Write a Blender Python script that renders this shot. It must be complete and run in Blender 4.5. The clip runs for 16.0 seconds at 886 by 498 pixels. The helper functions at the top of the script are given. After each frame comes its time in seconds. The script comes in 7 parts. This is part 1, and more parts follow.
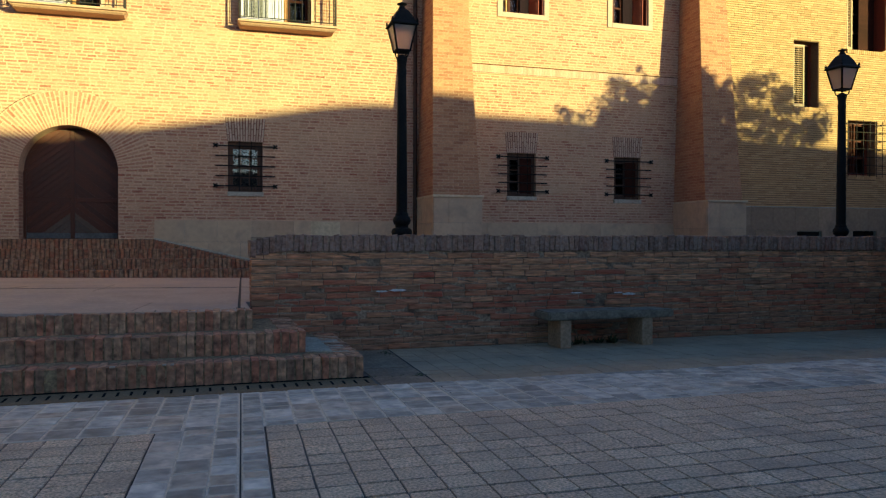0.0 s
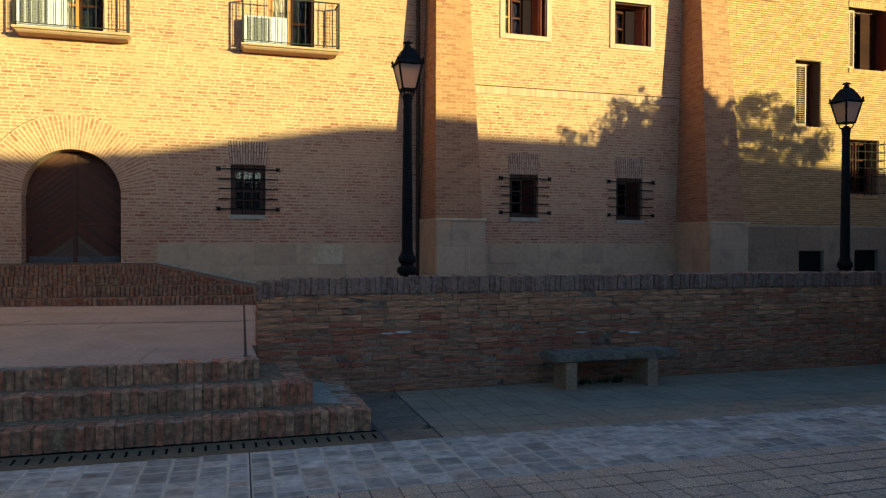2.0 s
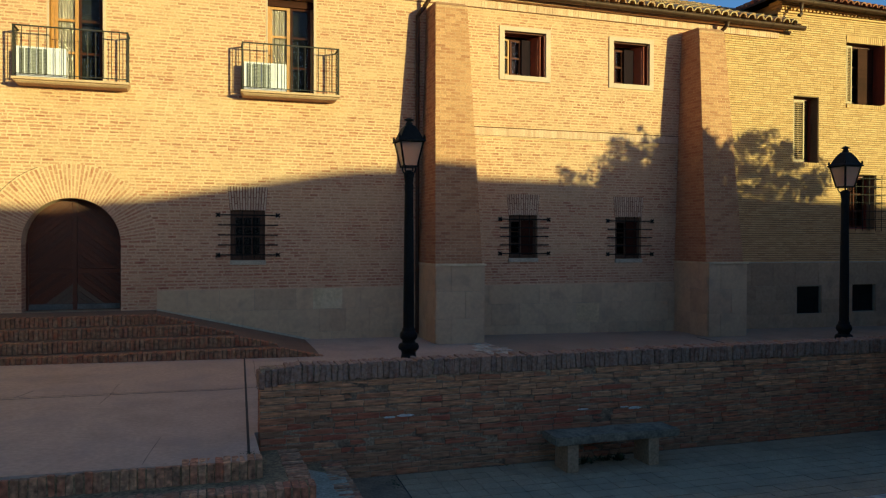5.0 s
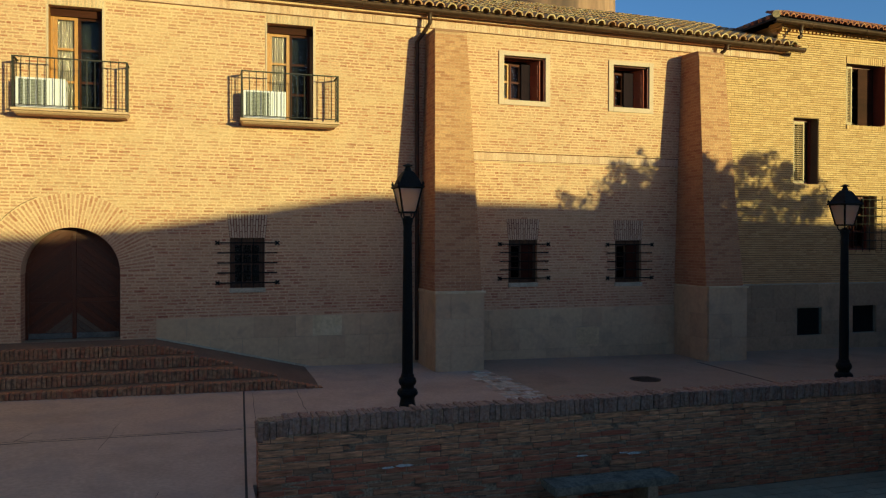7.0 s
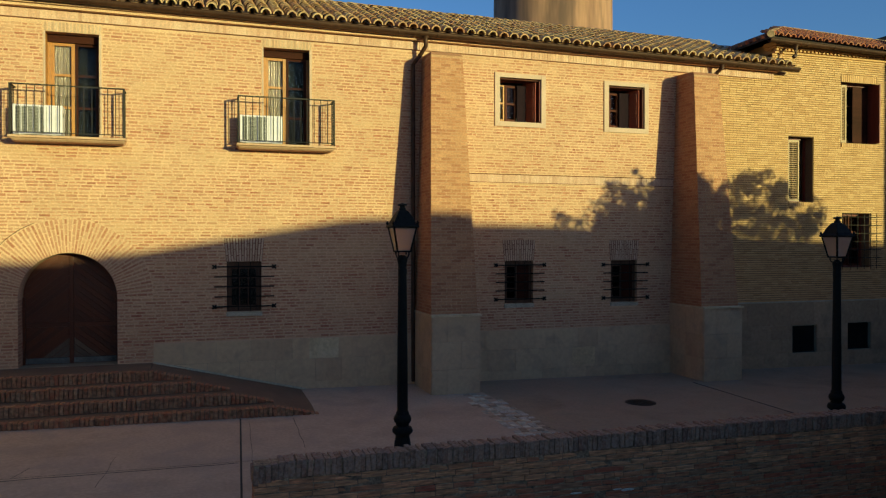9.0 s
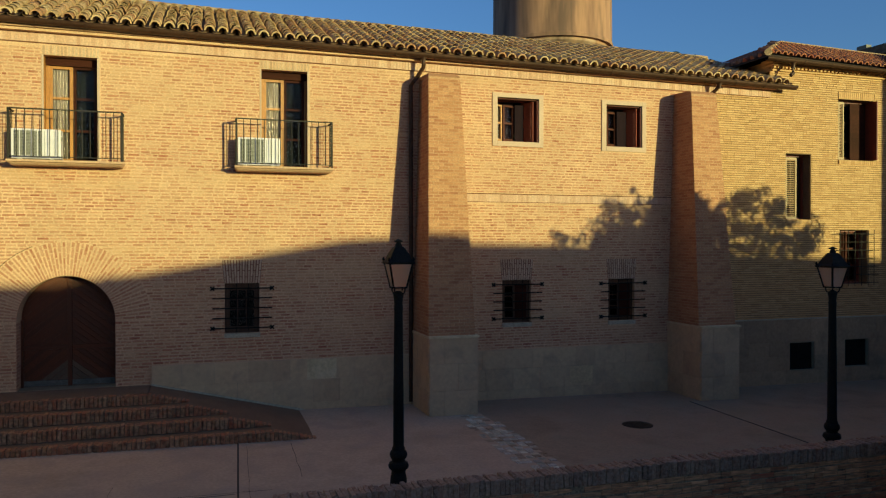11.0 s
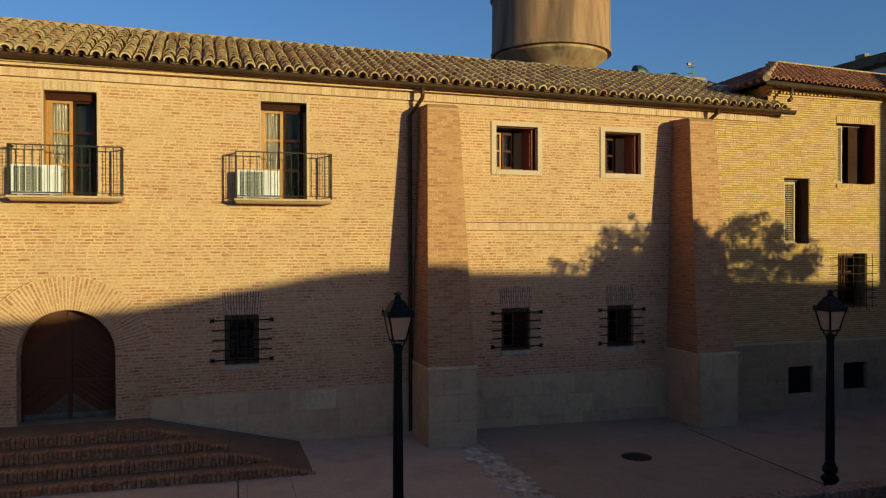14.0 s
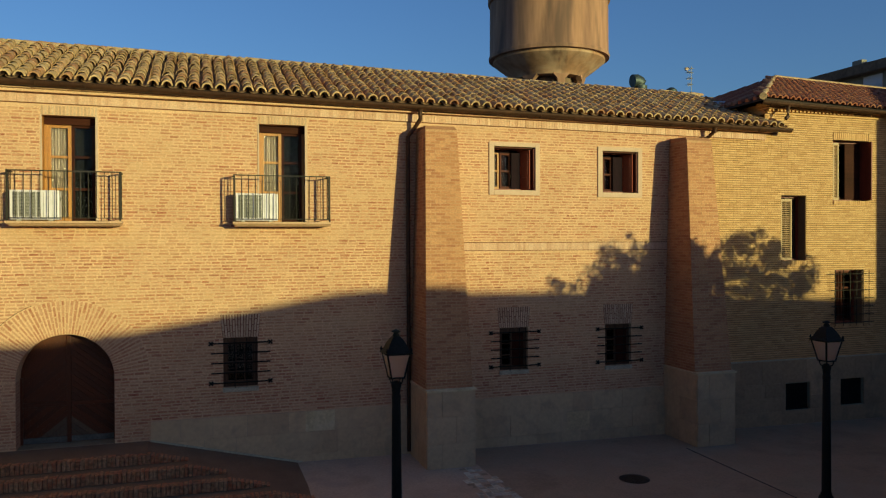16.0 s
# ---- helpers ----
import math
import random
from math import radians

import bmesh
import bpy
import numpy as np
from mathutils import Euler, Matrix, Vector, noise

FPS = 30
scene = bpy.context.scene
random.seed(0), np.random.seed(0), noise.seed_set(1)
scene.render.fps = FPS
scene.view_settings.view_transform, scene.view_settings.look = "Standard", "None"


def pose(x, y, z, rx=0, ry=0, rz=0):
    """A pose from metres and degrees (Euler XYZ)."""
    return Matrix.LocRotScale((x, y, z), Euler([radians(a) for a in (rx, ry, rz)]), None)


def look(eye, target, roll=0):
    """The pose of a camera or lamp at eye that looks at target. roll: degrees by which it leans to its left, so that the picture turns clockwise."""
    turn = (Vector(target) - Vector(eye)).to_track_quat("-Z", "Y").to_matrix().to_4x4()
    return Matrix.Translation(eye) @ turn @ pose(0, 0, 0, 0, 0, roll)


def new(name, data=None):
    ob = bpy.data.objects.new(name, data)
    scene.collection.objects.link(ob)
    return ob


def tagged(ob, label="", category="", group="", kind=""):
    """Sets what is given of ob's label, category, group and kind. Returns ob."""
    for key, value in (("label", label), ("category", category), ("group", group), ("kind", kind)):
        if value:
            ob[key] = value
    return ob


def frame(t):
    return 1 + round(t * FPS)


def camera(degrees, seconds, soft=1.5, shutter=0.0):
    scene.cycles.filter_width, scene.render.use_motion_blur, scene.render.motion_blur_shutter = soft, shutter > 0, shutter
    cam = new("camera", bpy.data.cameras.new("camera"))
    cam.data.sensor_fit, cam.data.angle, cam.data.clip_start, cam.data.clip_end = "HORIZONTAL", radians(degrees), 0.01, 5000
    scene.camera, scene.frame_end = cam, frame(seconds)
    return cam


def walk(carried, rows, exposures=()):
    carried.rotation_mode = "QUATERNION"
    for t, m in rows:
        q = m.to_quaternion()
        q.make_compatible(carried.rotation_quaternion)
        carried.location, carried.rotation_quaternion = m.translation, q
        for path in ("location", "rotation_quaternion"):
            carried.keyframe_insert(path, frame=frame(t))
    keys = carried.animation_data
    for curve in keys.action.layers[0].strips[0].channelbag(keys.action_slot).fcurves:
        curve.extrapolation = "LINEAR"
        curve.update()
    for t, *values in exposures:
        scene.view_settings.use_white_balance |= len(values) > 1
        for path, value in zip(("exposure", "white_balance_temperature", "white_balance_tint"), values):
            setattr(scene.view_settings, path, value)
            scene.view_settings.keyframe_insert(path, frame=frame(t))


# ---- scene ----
cam = camera(59.9, 16.0, soft=1.25)
PATH = [
    (0, (0.075, 0.115, 1.345), (0.666, 2.025, 1.319), 0.1),
    (0.5, (0.045, 0.07, 1.433), (0.636, 1.98, 1.409), 0.1),
    (1, (-0.009, 0.077, 1.58), (0.584, 1.987, 1.555), 0.1),
    (1.5, (-0.027, 0.126, 1.718), (0.567, 2.036, 1.694), 0.2),
    (2, (-0.006, 0.147, 1.844), (0.588, 2.057, 1.821), 0.2),
    (2.5, (0.011, 0.154, 2.005), (0.605, 2.063, 1.981), 0.2),
    (3, (-0.021, 0.137, 2.167), (0.576, 2.046, 2.142), 0.2),
    (3.5, (-0.034, 0.127, 2.321), (0.561, 2.037, 2.299), 0.2),
    (4, (-0.054, 0.134, 2.491), (0.543, 2.043, 2.469), 0.2),
    (6.3, (-0.07, 0.16, 3.275), (0.533, 2.067, 3.251), 0.1),
    (6.5, (-0.037, 0.156, 3.32), (0.563, 2.064, 3.298), 0.1),
    (7, (-0.038, 0.16, 3.468), (0.561, 2.068, 3.447), 0.1),
    (7.5, (-0.051, 0.155, 3.594), (0.549, 2.062, 3.573), 0.1),
    (8, (-0.021, 0.125, 3.731), (0.58, 2.033, 3.71), 0.1),
    (8.5, (-0.011, 0.105, 3.854), (0.59, 2.012, 3.835), 0.1),
    (9, (-0.008, 0.081, 3.978), (0.595, 1.988, 3.959), 0.0),
    (11.5, (0.039, 0.031, 4.585), (0.642, 1.938, 4.567), -0.0),
    (12, (0.016, 0.03, 4.718), (0.62, 1.937, 4.698), -0.1),
    (12.5, (-0.012, 0.039, 4.853), (0.593, 1.945, 4.831), -0.0),
    (13, (-0.003, 0.029, 4.956), (0.602, 1.935, 4.936), -0.1),
    (13.5, (0.007, 0.019, 5.07), (0.612, 1.926, 5.051), -0.1),
    (14, (0.027, -0.001, 5.172), (0.632, 1.906, 5.154), -0.1),
    (14.5, (0.013, -0.009, 5.303), (0.621, 1.896, 5.284), -0.1),
    (15, (0.025, -0.025, 5.422), (0.631, 1.881, 5.403), -0.1),
    (15.5, (0.037, -0.045, 5.565), (0.642, 1.861, 5.546), -0.1),
    (16, (0.019, -0.045, 5.689), (0.628, 1.86, 5.67), -0.2),
]

EXPOSURES = [(0.0, 0.955, 6450, 12), (1.5, 0.825, 6500, 11), (4.0, 0.595, 6400, 7), (7.0, 0.315, 6400, 7), (9.0, 0.185, 6400, 8),
             (12.5, 0.075, 6500, 11), (16.0, -0.055, 6600, 13)]
walk(cam, [(t, look(eye, target, roll)) for t, eye, target, roll in PATH], EXPOSURES)

# ---- light ----
SUN_AZ, SUN_EL = 29.3, 5.2          # degrees to the right of the facade's normal, and above the horizon
SUN_DIR = Vector((math.sin(radians(SUN_AZ)) * math.cos(radians(SUN_EL)),
                  -math.cos(radians(SUN_AZ)) * math.cos(radians(SUN_EL)), math.sin(radians(SUN_EL))))
world = bpy.data.worlds.new("sky")
scene.world = world
world.use_nodes = True
wn = world.node_tree.nodes
sky = wn.new("ShaderNodeTexSky")
sky.sky_type, sky.sun_disc = "NISHITA", False
sky.sun_elevation, sky.sun_rotation = radians(SUN_EL), math.atan2(SUN_DIR.x, SUN_DIR.y)
sky.air_density, sky.dust_density, sky.ozone_density = 1.0, 1.0, 3.0
wn["Background"].inputs["Strength"].default_value = 0.15
tint = wn.new("ShaderNodeMix")
tint.data_type, tint.blend_type = "RGBA", "MULTIPLY"
tint.inputs["Factor"].default_value = 1.0
tint.inputs["B"].default_value = (0.86, 1.07, 1.38, 1)
world.node_tree.links.new(sky.outputs[0], tint.inputs["A"])
world.node_tree.links.new(tint.outputs["Result"], wn["Background"].inputs["Color"])
sun_data = bpy.data.lights.new("sun", "SUN")
sun_data.energy, sun_data.angle, sun_data.color = 5.0, radians(0.53), (0.905, 1.0, 0.455)
sun_ob = new("sun", sun_data)
sun_ob.matrix_world = look(SUN_DIR * 60, (0, 0, 0))


# ---- materials ----
def material(name, stops, rnd=None, rough=0.85, grain=45.0, grain_amt=0.35, stain=1.2, stain_col=None, stain_amt=0.0,
             bump=0.25, bump_scale=90.0, metal=0.0, coat=0.0, stretch=(1, 1, 1), smear=None, rim=None):
    """A worn surface: colour by piece or by broad noise, fine grain, stains with edges, relief."""
    m = bpy.data.materials.new(name)
    m.use_nodes = True
    nt = m.node_tree
    n, ln = nt.nodes, nt.links
    bsdf = n["Principled BSDF"]
    geo = n.new("ShaderNodeNewGeometry")
    mp = n.new("ShaderNodeMapping")
    mp.inputs["Scale"].default_value = stretch
    ln.new(geo.outputs["Position"], mp.inputs["Vector"])
    pos = mp.outputs["Vector"]

    def noise_tex(scale, detail, dist=0.0):
        t = n.new("ShaderNodeTexNoise")
        t.inputs["Scale"].default_value, t.inputs["Detail"].default_value = scale, detail
        t.inputs["Distortion"].default_value = dist
        ln.new(pos, t.inputs["Vector"])
        return t.outputs["Fac"]

    ramp = n.new("ShaderNodeValToRGB")
    ramp.color_ramp.elements[0].position, ramp.color_ramp.elements[-1].position = 0.0, 1.0
    for i, c in enumerate(stops):
        if i == 0:
            e = ramp.color_ramp.elements[0]
        elif i == len(stops) - 1:
            e = ramp.color_ramp.elements[-1]
        else:
            e = ramp.color_ramp.elements.new(i / (len(stops) - 1))
        e.color = (*c, 1)
    if rnd == "island":
        ln.new(geo.outputs["Random Per Island"], ramp.inputs["Fac"])
    elif rnd == "object":
        oi = n.new("ShaderNodeObjectInfo")
        ln.new(oi.outputs["Random"], ramp.inputs["Fac"])
    else:
        mr = n.new("ShaderNodeMapRange")
        mr.inputs["From Min"].default_value, mr.inputs["From Max"].default_value = 0.3, 0.7
        ln.new(noise_tex(stain, 4.0), mr.inputs["Value"])
        ln.new(mr.outputs[0], ramp.inputs["Fac"])
    col = ramp.outputs["Color"]
    g = n.new("ShaderNodeMapRange")
    g.inputs["From Min"].default_value, g.inputs["From Max"].default_value = 0.25, 0.75
    g.inputs["To Min"].default_value, g.inputs["To Max"].default_value = 1 - grain_amt, 1 + grain_amt
    ln.new(noise_tex(grain, 5.0), g.inputs["Value"])
    mul = n.new("ShaderNodeMix")
    mul.data_type, mul.blend_type = "RGBA", "MULTIPLY"
    mul.inputs["Factor"].default_value = 1.0
    ln.new(col, mul.inputs["A"])
    ln.new(g.outputs[0], mul.inputs["B"])
    col = mul.outputs["Result"]
    if stain_col is not None:
        s = n.new("ShaderNodeMapRange")
        s.inputs["From Min"].default_value, s.inputs["From Max"].default_value = 0.5, 0.68
        s.inputs["To Max"].default_value = stain_amt
        ln.new(noise_tex(stain * 1.7, 6.0, 0.6), s.inputs["Value"])
        mix = n.new("ShaderNodeMix")
        mix.data_type = "RGBA"
        mix.inputs["B"].default_value = (*stain_col, 1)
        ln.new(s.outputs[0], mix.inputs["Factor"])
        ln.new(col, mix.inputs["A"])
        col = mix.outputs["Result"]
    if smear is not None:               # mortar or lime smeared over the pieces: colour, scale, amount
        s = n.new("ShaderNodeMapRange")
        s.inputs["From Min"].default_value, s.inputs["From Max"].default_value = 0.44, 0.62
        s.inputs["To Max"].default_value = smear[2]
        ln.new(noise_tex(smear[1], 5.0, 0.4), s.inputs["Value"])
        mix = n.new("ShaderNodeMix")
        mix.data_type = "RGBA"
        mix.inputs["B"].default_value = (*smear[0], 1)
        ln.new(s.outputs[0], mix.inputs["Factor"])
        ln.new(col, mix.inputs["A"])
        col = mix.outputs["Result"]
    if rim is not None:                 # worn, paler edges of a slab: colour, amount
        tc = n.new("ShaderNodeTexCoord")
        sep = n.new("ShaderNodeSeparateXYZ")
        ln.new(tc.outputs["Generated"], sep.inputs[0])
        far_out = []
        for axis in ("X", "Y"):
            sub = n.new("ShaderNodeMath")
            sub.operation = "SUBTRACT"
            sub.inputs[1].default_value = 0.5
            ln.new(sep.outputs[axis], sub.inputs[0])
            ab = n.new("ShaderNodeMath")
            ab.operation = "ABSOLUTE"
            ln.new(sub.outputs[0], ab.inputs[0])
            far_out.append(ab)
        mx = n.new("ShaderNodeMath")
        mx.operation = "MAXIMUM"
        ln.new(far_out[0].outputs[0], mx.inputs[0])
        ln.new(far_out[1].outputs[0], mx.inputs[1])
        wob = n.new("ShaderNodeMath")
        wob.operation = "MULTIPLY_ADD"
        wob.inputs[1].default_value = 0.16
        ln.new(noise_tex(14.0, 4.0), wob.inputs[0])
        ln.new(mx.outputs[0], wob.inputs[2])
        er = n.new("ShaderNodeMapRange")
        er.inputs["From Min"].default_value, er.inputs["From Max"].default_value = 0.49, 0.57
        er.inputs["To Max"].default_value = rim[1]
        ln.new(wob.outputs[0], er.inputs["Value"])
        mix = n.new("ShaderNodeMix")
        mix.data_type = "RGBA"
        mix.inputs["B"].default_value = (*rim[0], 1)
        ln.new(er.outputs[0], mix.inputs["Factor"])
        ln.new(col, mix.inputs["A"])
        col = mix.outputs["Result"]
    ln.new(col, bsdf.inputs["Base Color"])
    bsdf.inputs["Roughness"].default_value = rough
    bsdf.inputs["Metallic"].default_value = metal
    bsdf.inputs["Coat Weight"].default_value = coat
    if bump:
        b = n.new("ShaderNodeBump")
        b.inputs["Strength"].default_value, b.inputs["Distance"].default_value = bump, 0.01
        ln.new(noise_tex(bump_scale, 6.0), b.inputs["Height"])
        ln.new(b.outputs["Normal"], bsdf.inputs["Normal"])
    return m


def glass_pane(name, tint, rough=0.03, ior=1.5):
    """Dark window glass: glossy over a see-through body."""
    m = bpy.data.materials.new(name)
    m.use_nodes = True
    b = m.node_tree.nodes["Principled BSDF"]
    b.inputs["Base Color"].default_value = (*tint, 1)
    b.inputs["Roughness"].default_value = rough
    b.inputs["Transmission Weight"].default_value = 1.0
    b.inputs["IOR"].default_value = ior
    return m


FACADE_STOPS = [(0.337, 0.106, 0.0539), (0.408, 0.156, 0.0813), (0.479, 0.224, 0.123), (0.367, 0.121, 0.0624), (0.52, 0.267, 0.151), (0.296, 0.0826, 0.0416), (0.484, 0.234, 0.13), (0.388, 0.141, 0.0728)]
FACADE_LOOK = dict(rough=0.9, grain=26, grain_amt=0.38, stain=0.55, stain_col=(0.551, 0.328, 0.17), stain_amt=0.55, stretch=(0.42, 1, 1.6), smear=((0.56, 0.315, 0.178), 8.0, 0.42), bump=0.5, bump_scale=60)
FACADE_BRICK = material("facade_brick", FACADE_STOPS, "island", **FACADE_LOOK)
FACADE_BRICK_PIECE = material("facade_brick_piece", FACADE_STOPS, "object", **FACADE_LOOK)
FACADE_MORTAR = material("facade_mortar", [(0.51, 0.285, 0.161), (0.622, 0.355, 0.205)], rough=0.95, grain=40, grain_amt=0.3, stain=1.3, bump=0.5)
PALE_BRICK = material("pale_brick", [(0.47, 0.241, 0.149), (0.549, 0.312, 0.203), (0.598, 0.358, 0.242), (0.519, 0.276, 0.176)], "island", rough=0.9, grain=30, grain_amt=0.25)
ARCH_BRICK = material("arch_brick", [(0.35, 0.12, 0.062), (0.42, 0.175, 0.095), (0.49, 0.245, 0.14), (0.38, 0.145, 0.078)], "object", rough=0.9, grain=30, grain_amt=0.3, smear=((0.52, 0.29, 0.165), 9.0, 0.3))
LINTEL_BRICK = material("lintel_brick", [(0.37, 0.202, 0.12), (0.466, 0.28, 0.176), (0.528, 0.331, 0.215), (0.405, 0.224, 0.133)], "object", rough=0.9, grain=30, grain_amt=0.3)
BUTTRESS_BRICK = material("buttress_brick", [(0.332, 0.12, 0.0569), (0.399, 0.166, 0.0758), (0.465, 0.212, 0.0992), (0.367, 0.139, 0.0646)], "island", rough=0.92, grain=30, grain_amt=0.25)
BUTTRESS_MORTAR = material("buttress_mortar", [(0.4, 0.195, 0.1), (0.5, 0.26, 0.14)], rough=0.95, grain=40, grain_amt=0.3, stain=1.3, bump=0.5)
YELLOW_BRICK = material("yellow_brick", [(0.456, 0.222, 0.0864), (0.529, 0.275, 0.116), (0.592, 0.326, 0.145), (0.501, 0.254, 0.104)], "island", rough=0.85, grain=40, grain_amt=0.2)
YELLOW_BRICK_PIECE = material("yellow_brick_piece", [(0.456, 0.222, 0.0864), (0.529, 0.275, 0.116), (0.592, 0.326, 0.145), (0.501, 0.254, 0.104)], "object", rough=0.85, grain=40, grain_amt=0.2)
YELLOW_MORTAR = material("yellow_mortar", [(0.17, 0.088, 0.04), (0.24, 0.126, 0.058)], rough=0.95, grain=60)
WALL_STOPS = [(0.464, 0.15, 0.0633), (0.531, 0.2, 0.0879), (0.411, 0.115, 0.0488), (0.557, 0.236, 0.103), (0.477, 0.155, 0.065), (0.428, 0.0997, 0.0451), (0.49, 0.18, 0.0772)]
WALL_STOPS_TOP = [(0.557, 0.236, 0.101), (0.663, 0.29, 0.13), (0.477, 0.19, 0.0813), (0.716, 0.32, 0.146), (0.557, 0.215, 0.0935)]
WALL_LOOK = dict(rough=0.92, grain=15, grain_amt=0.7, stain=0.8, bump=1.0, bump_scale=40, stretch=(0.4, 1, 2.6), smear=((0.42, 0.22, 0.11), 9.0, 0.45))
WALL_BRICK = material("wall_brick", WALL_STOPS, "object", stain_col=(0.436, 0.0986, 0.049), stain_amt=0.8, **WALL_LOOK)
WALL_BRICK_FAR = material("wall_brick_far", WALL_STOPS, "island", stain_col=(0.436, 0.0986, 0.049), stain_amt=0.8, **WALL_LOOK)
WALL_TOP = material("wall_brick_top", WALL_STOPS_TOP, "object", stain_col=(0.343, 0.139, 0.0686), stain_amt=0.4, **WALL_LOOK)
WALL_TOP_FAR = material("wall_brick_top_far", WALL_STOPS_TOP, "island", stain_col=(0.343, 0.139, 0.0686), stain_amt=0.4, **WALL_LOOK)
WALL_BROWN_STOPS = [(0.397, 0.18, 0.0854), (0.318, 0.136, 0.065), (0.477, 0.225, 0.109), (0.372, 0.144, 0.0691), (0.438, 0.19, 0.0935)]
WALL_BROWN = material("wall_brick_brown", WALL_BROWN_STOPS, "object", stain_col=(0.264, 0.128, 0.0637), stain_amt=0.5, **WALL_LOOK)
WALL_BROWN_FAR = material("wall_brick_brown_far", WALL_BROWN_STOPS, "island", stain_col=(0.264, 0.128, 0.0637), stain_amt=0.5, **WALL_LOOK)
WALL_MORTAR = material("wall_mortar", [(0.13, 0.075, 0.042), (0.3, 0.185, 0.105), (0.42, 0.28, 0.165)], rough=0.95, grain=30, grain_amt=0.6, stain=6, bump=1.0, bump_scale=40)
COPING_BRICK = material("coping_brick", [(0.2, 0.0961, 0.0548), (0.277, 0.14, 0.0805), (0.389, 0.207, 0.122), (0.242, 0.0961, 0.053)], "object", rough=0.95, grain=30,
                        grain_amt=0.45, stain=4.0, stain_col=(0.337, 0.216, 0.156), stain_amt=0.5, bump=0.9, bump_scale=40, smear=((0.414, 0.267, 0.192), 20.0, 0.5))
STEP_BRICK = material("step_brick", [(0.322, 0.15, 0.0713), (0.504, 0.24, 0.115), (0.588, 0.312, 0.161), (0.5, 0.18, 0.085), (0.406, 0.198, 0.0978), (0.5, 0.16, 0.075), (0.56, 0.288, 0.144), (0.28, 0.132, 0.0667)], "object",
                      rough=0.92, grain=16, grain_amt=0.75, stain=4.0, stain_col=(0.5, 0.13, 0.055), stain_amt=0.4, bump=0.8, bump_scale=40, smear=((0.182, 0.102, 0.0575), 11.0, 0.35))
DOOR_STEP_BRICK = material("door_step_brick", [(0.265, 0.116, 0.0538), (0.337, 0.159, 0.0754), (0.309, 0.153, 0.0754), (0.326, 0.117, 0.0538), (0.36, 0.183, 0.0913), (0.256, 0.128, 0.0639)], "object", rough=0.92, grain=16,
                      grain_amt=0.65, stain=4.0, stain_col=(0.411, 0.0882, 0.0315), stain_amt=0.55, bump=0.7, bump_scale=40)
CEMENT = material("cement", [(0.186, 0.111, 0.0502), (0.36, 0.228, 0.108)], rough=0.95, grain=30, grain_amt=0.6, stain=5, bump=0.9, bump_scale=50)
TERRACE = material("terrace_concrete", [(0.39, 0.268, 0.185), (0.472, 0.328, 0.23), (0.421, 0.295, 0.211)], rough=0.9, grain=18, grain_amt=0.15, stain=0.8,
                   stain_col=(0.315, 0.237, 0.198), stain_amt=0.4, bump=0.2)
TERRACE_GREY = material("terrace_grey", [(0.228, 0.162, 0.105), (0.309, 0.212, 0.141), (0.268, 0.2, 0.133)], rough=0.9, grain=18, grain_amt=0.15, stain=0.8,
                        stain_col=(0.322, 0.256, 0.177), stain_amt=0.4, bump=0.2)
STRIP_STONE = material("strip_stone", [(0.32, 0.27, 0.22), (0.46, 0.41, 0.35)], "object", rough=0.85, grain=30, grain_amt=0.4, bump=0.5)
RAMP_CLAY = material("ramp_clay", [(0.152, 0.0832, 0.0466), (0.194, 0.109, 0.0607)], rough=0.9, grain=40, stain=2, bump=0.4)
PLINTH_STONE = material("plinth_stone", [(0.465, 0.281, 0.157), (0.564, 0.345, 0.193), (0.515, 0.32, 0.179)], "object", rough=0.85, grain=12, grain_amt=0.12,
                        stain=1.4, stain_col=(0.338, 0.225, 0.136), stain_amt=0.6, bump=0.25, smear=((0.592, 0.371, 0.213), 2.6, 0.35))
PALE_STONE = material("pale_stone", [(0.503, 0.339, 0.186), (0.61, 0.429, 0.248)], rough=0.85, grain=14, grain_amt=0.2, stain=3, bump=0.25, smear=((0.7, 0.518, 0.317), 4.0, 0.5))
NEW_STONE = material("new_stone", [(0.5, 0.31, 0.164), (0.58, 0.369, 0.201)], rough=0.85, grain=14, grain_amt=0.2, stain=3, bump=0.25)
ANNEX_STONE = material("annex_stone", [(0.338, 0.201, 0.113), (0.439, 0.262, 0.146)], "object", rough=0.88, grain=12, grain_amt=0.15, stain=1.2, stain_col=(0.208, 0.132, 0.0809), stain_amt=0.5)
PLINTH_CORE = material("plinth_core", [(0.26, 0.202, 0.135), (0.3, 0.238, 0.158)], rough=0.95)
TRIM_STONE = material("trim_stone", [(0.469, 0.292, 0.204), (0.541, 0.339, 0.244)], rough=0.85, grain=30, grain_amt=0.12, stain=2)
SILL_STONE = material("sill_stone", [(0.37, 0.294, 0.204), (0.44, 0.348, 0.244)], rough=0.85, grain=30, stain=3)
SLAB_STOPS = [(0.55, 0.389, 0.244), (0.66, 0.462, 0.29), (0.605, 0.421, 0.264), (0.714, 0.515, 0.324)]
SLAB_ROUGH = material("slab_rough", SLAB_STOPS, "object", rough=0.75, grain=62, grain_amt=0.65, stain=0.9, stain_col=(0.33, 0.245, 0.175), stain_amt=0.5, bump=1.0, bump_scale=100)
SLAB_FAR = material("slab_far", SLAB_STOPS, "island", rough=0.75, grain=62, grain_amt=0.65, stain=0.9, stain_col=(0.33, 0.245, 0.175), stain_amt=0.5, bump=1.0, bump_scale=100)
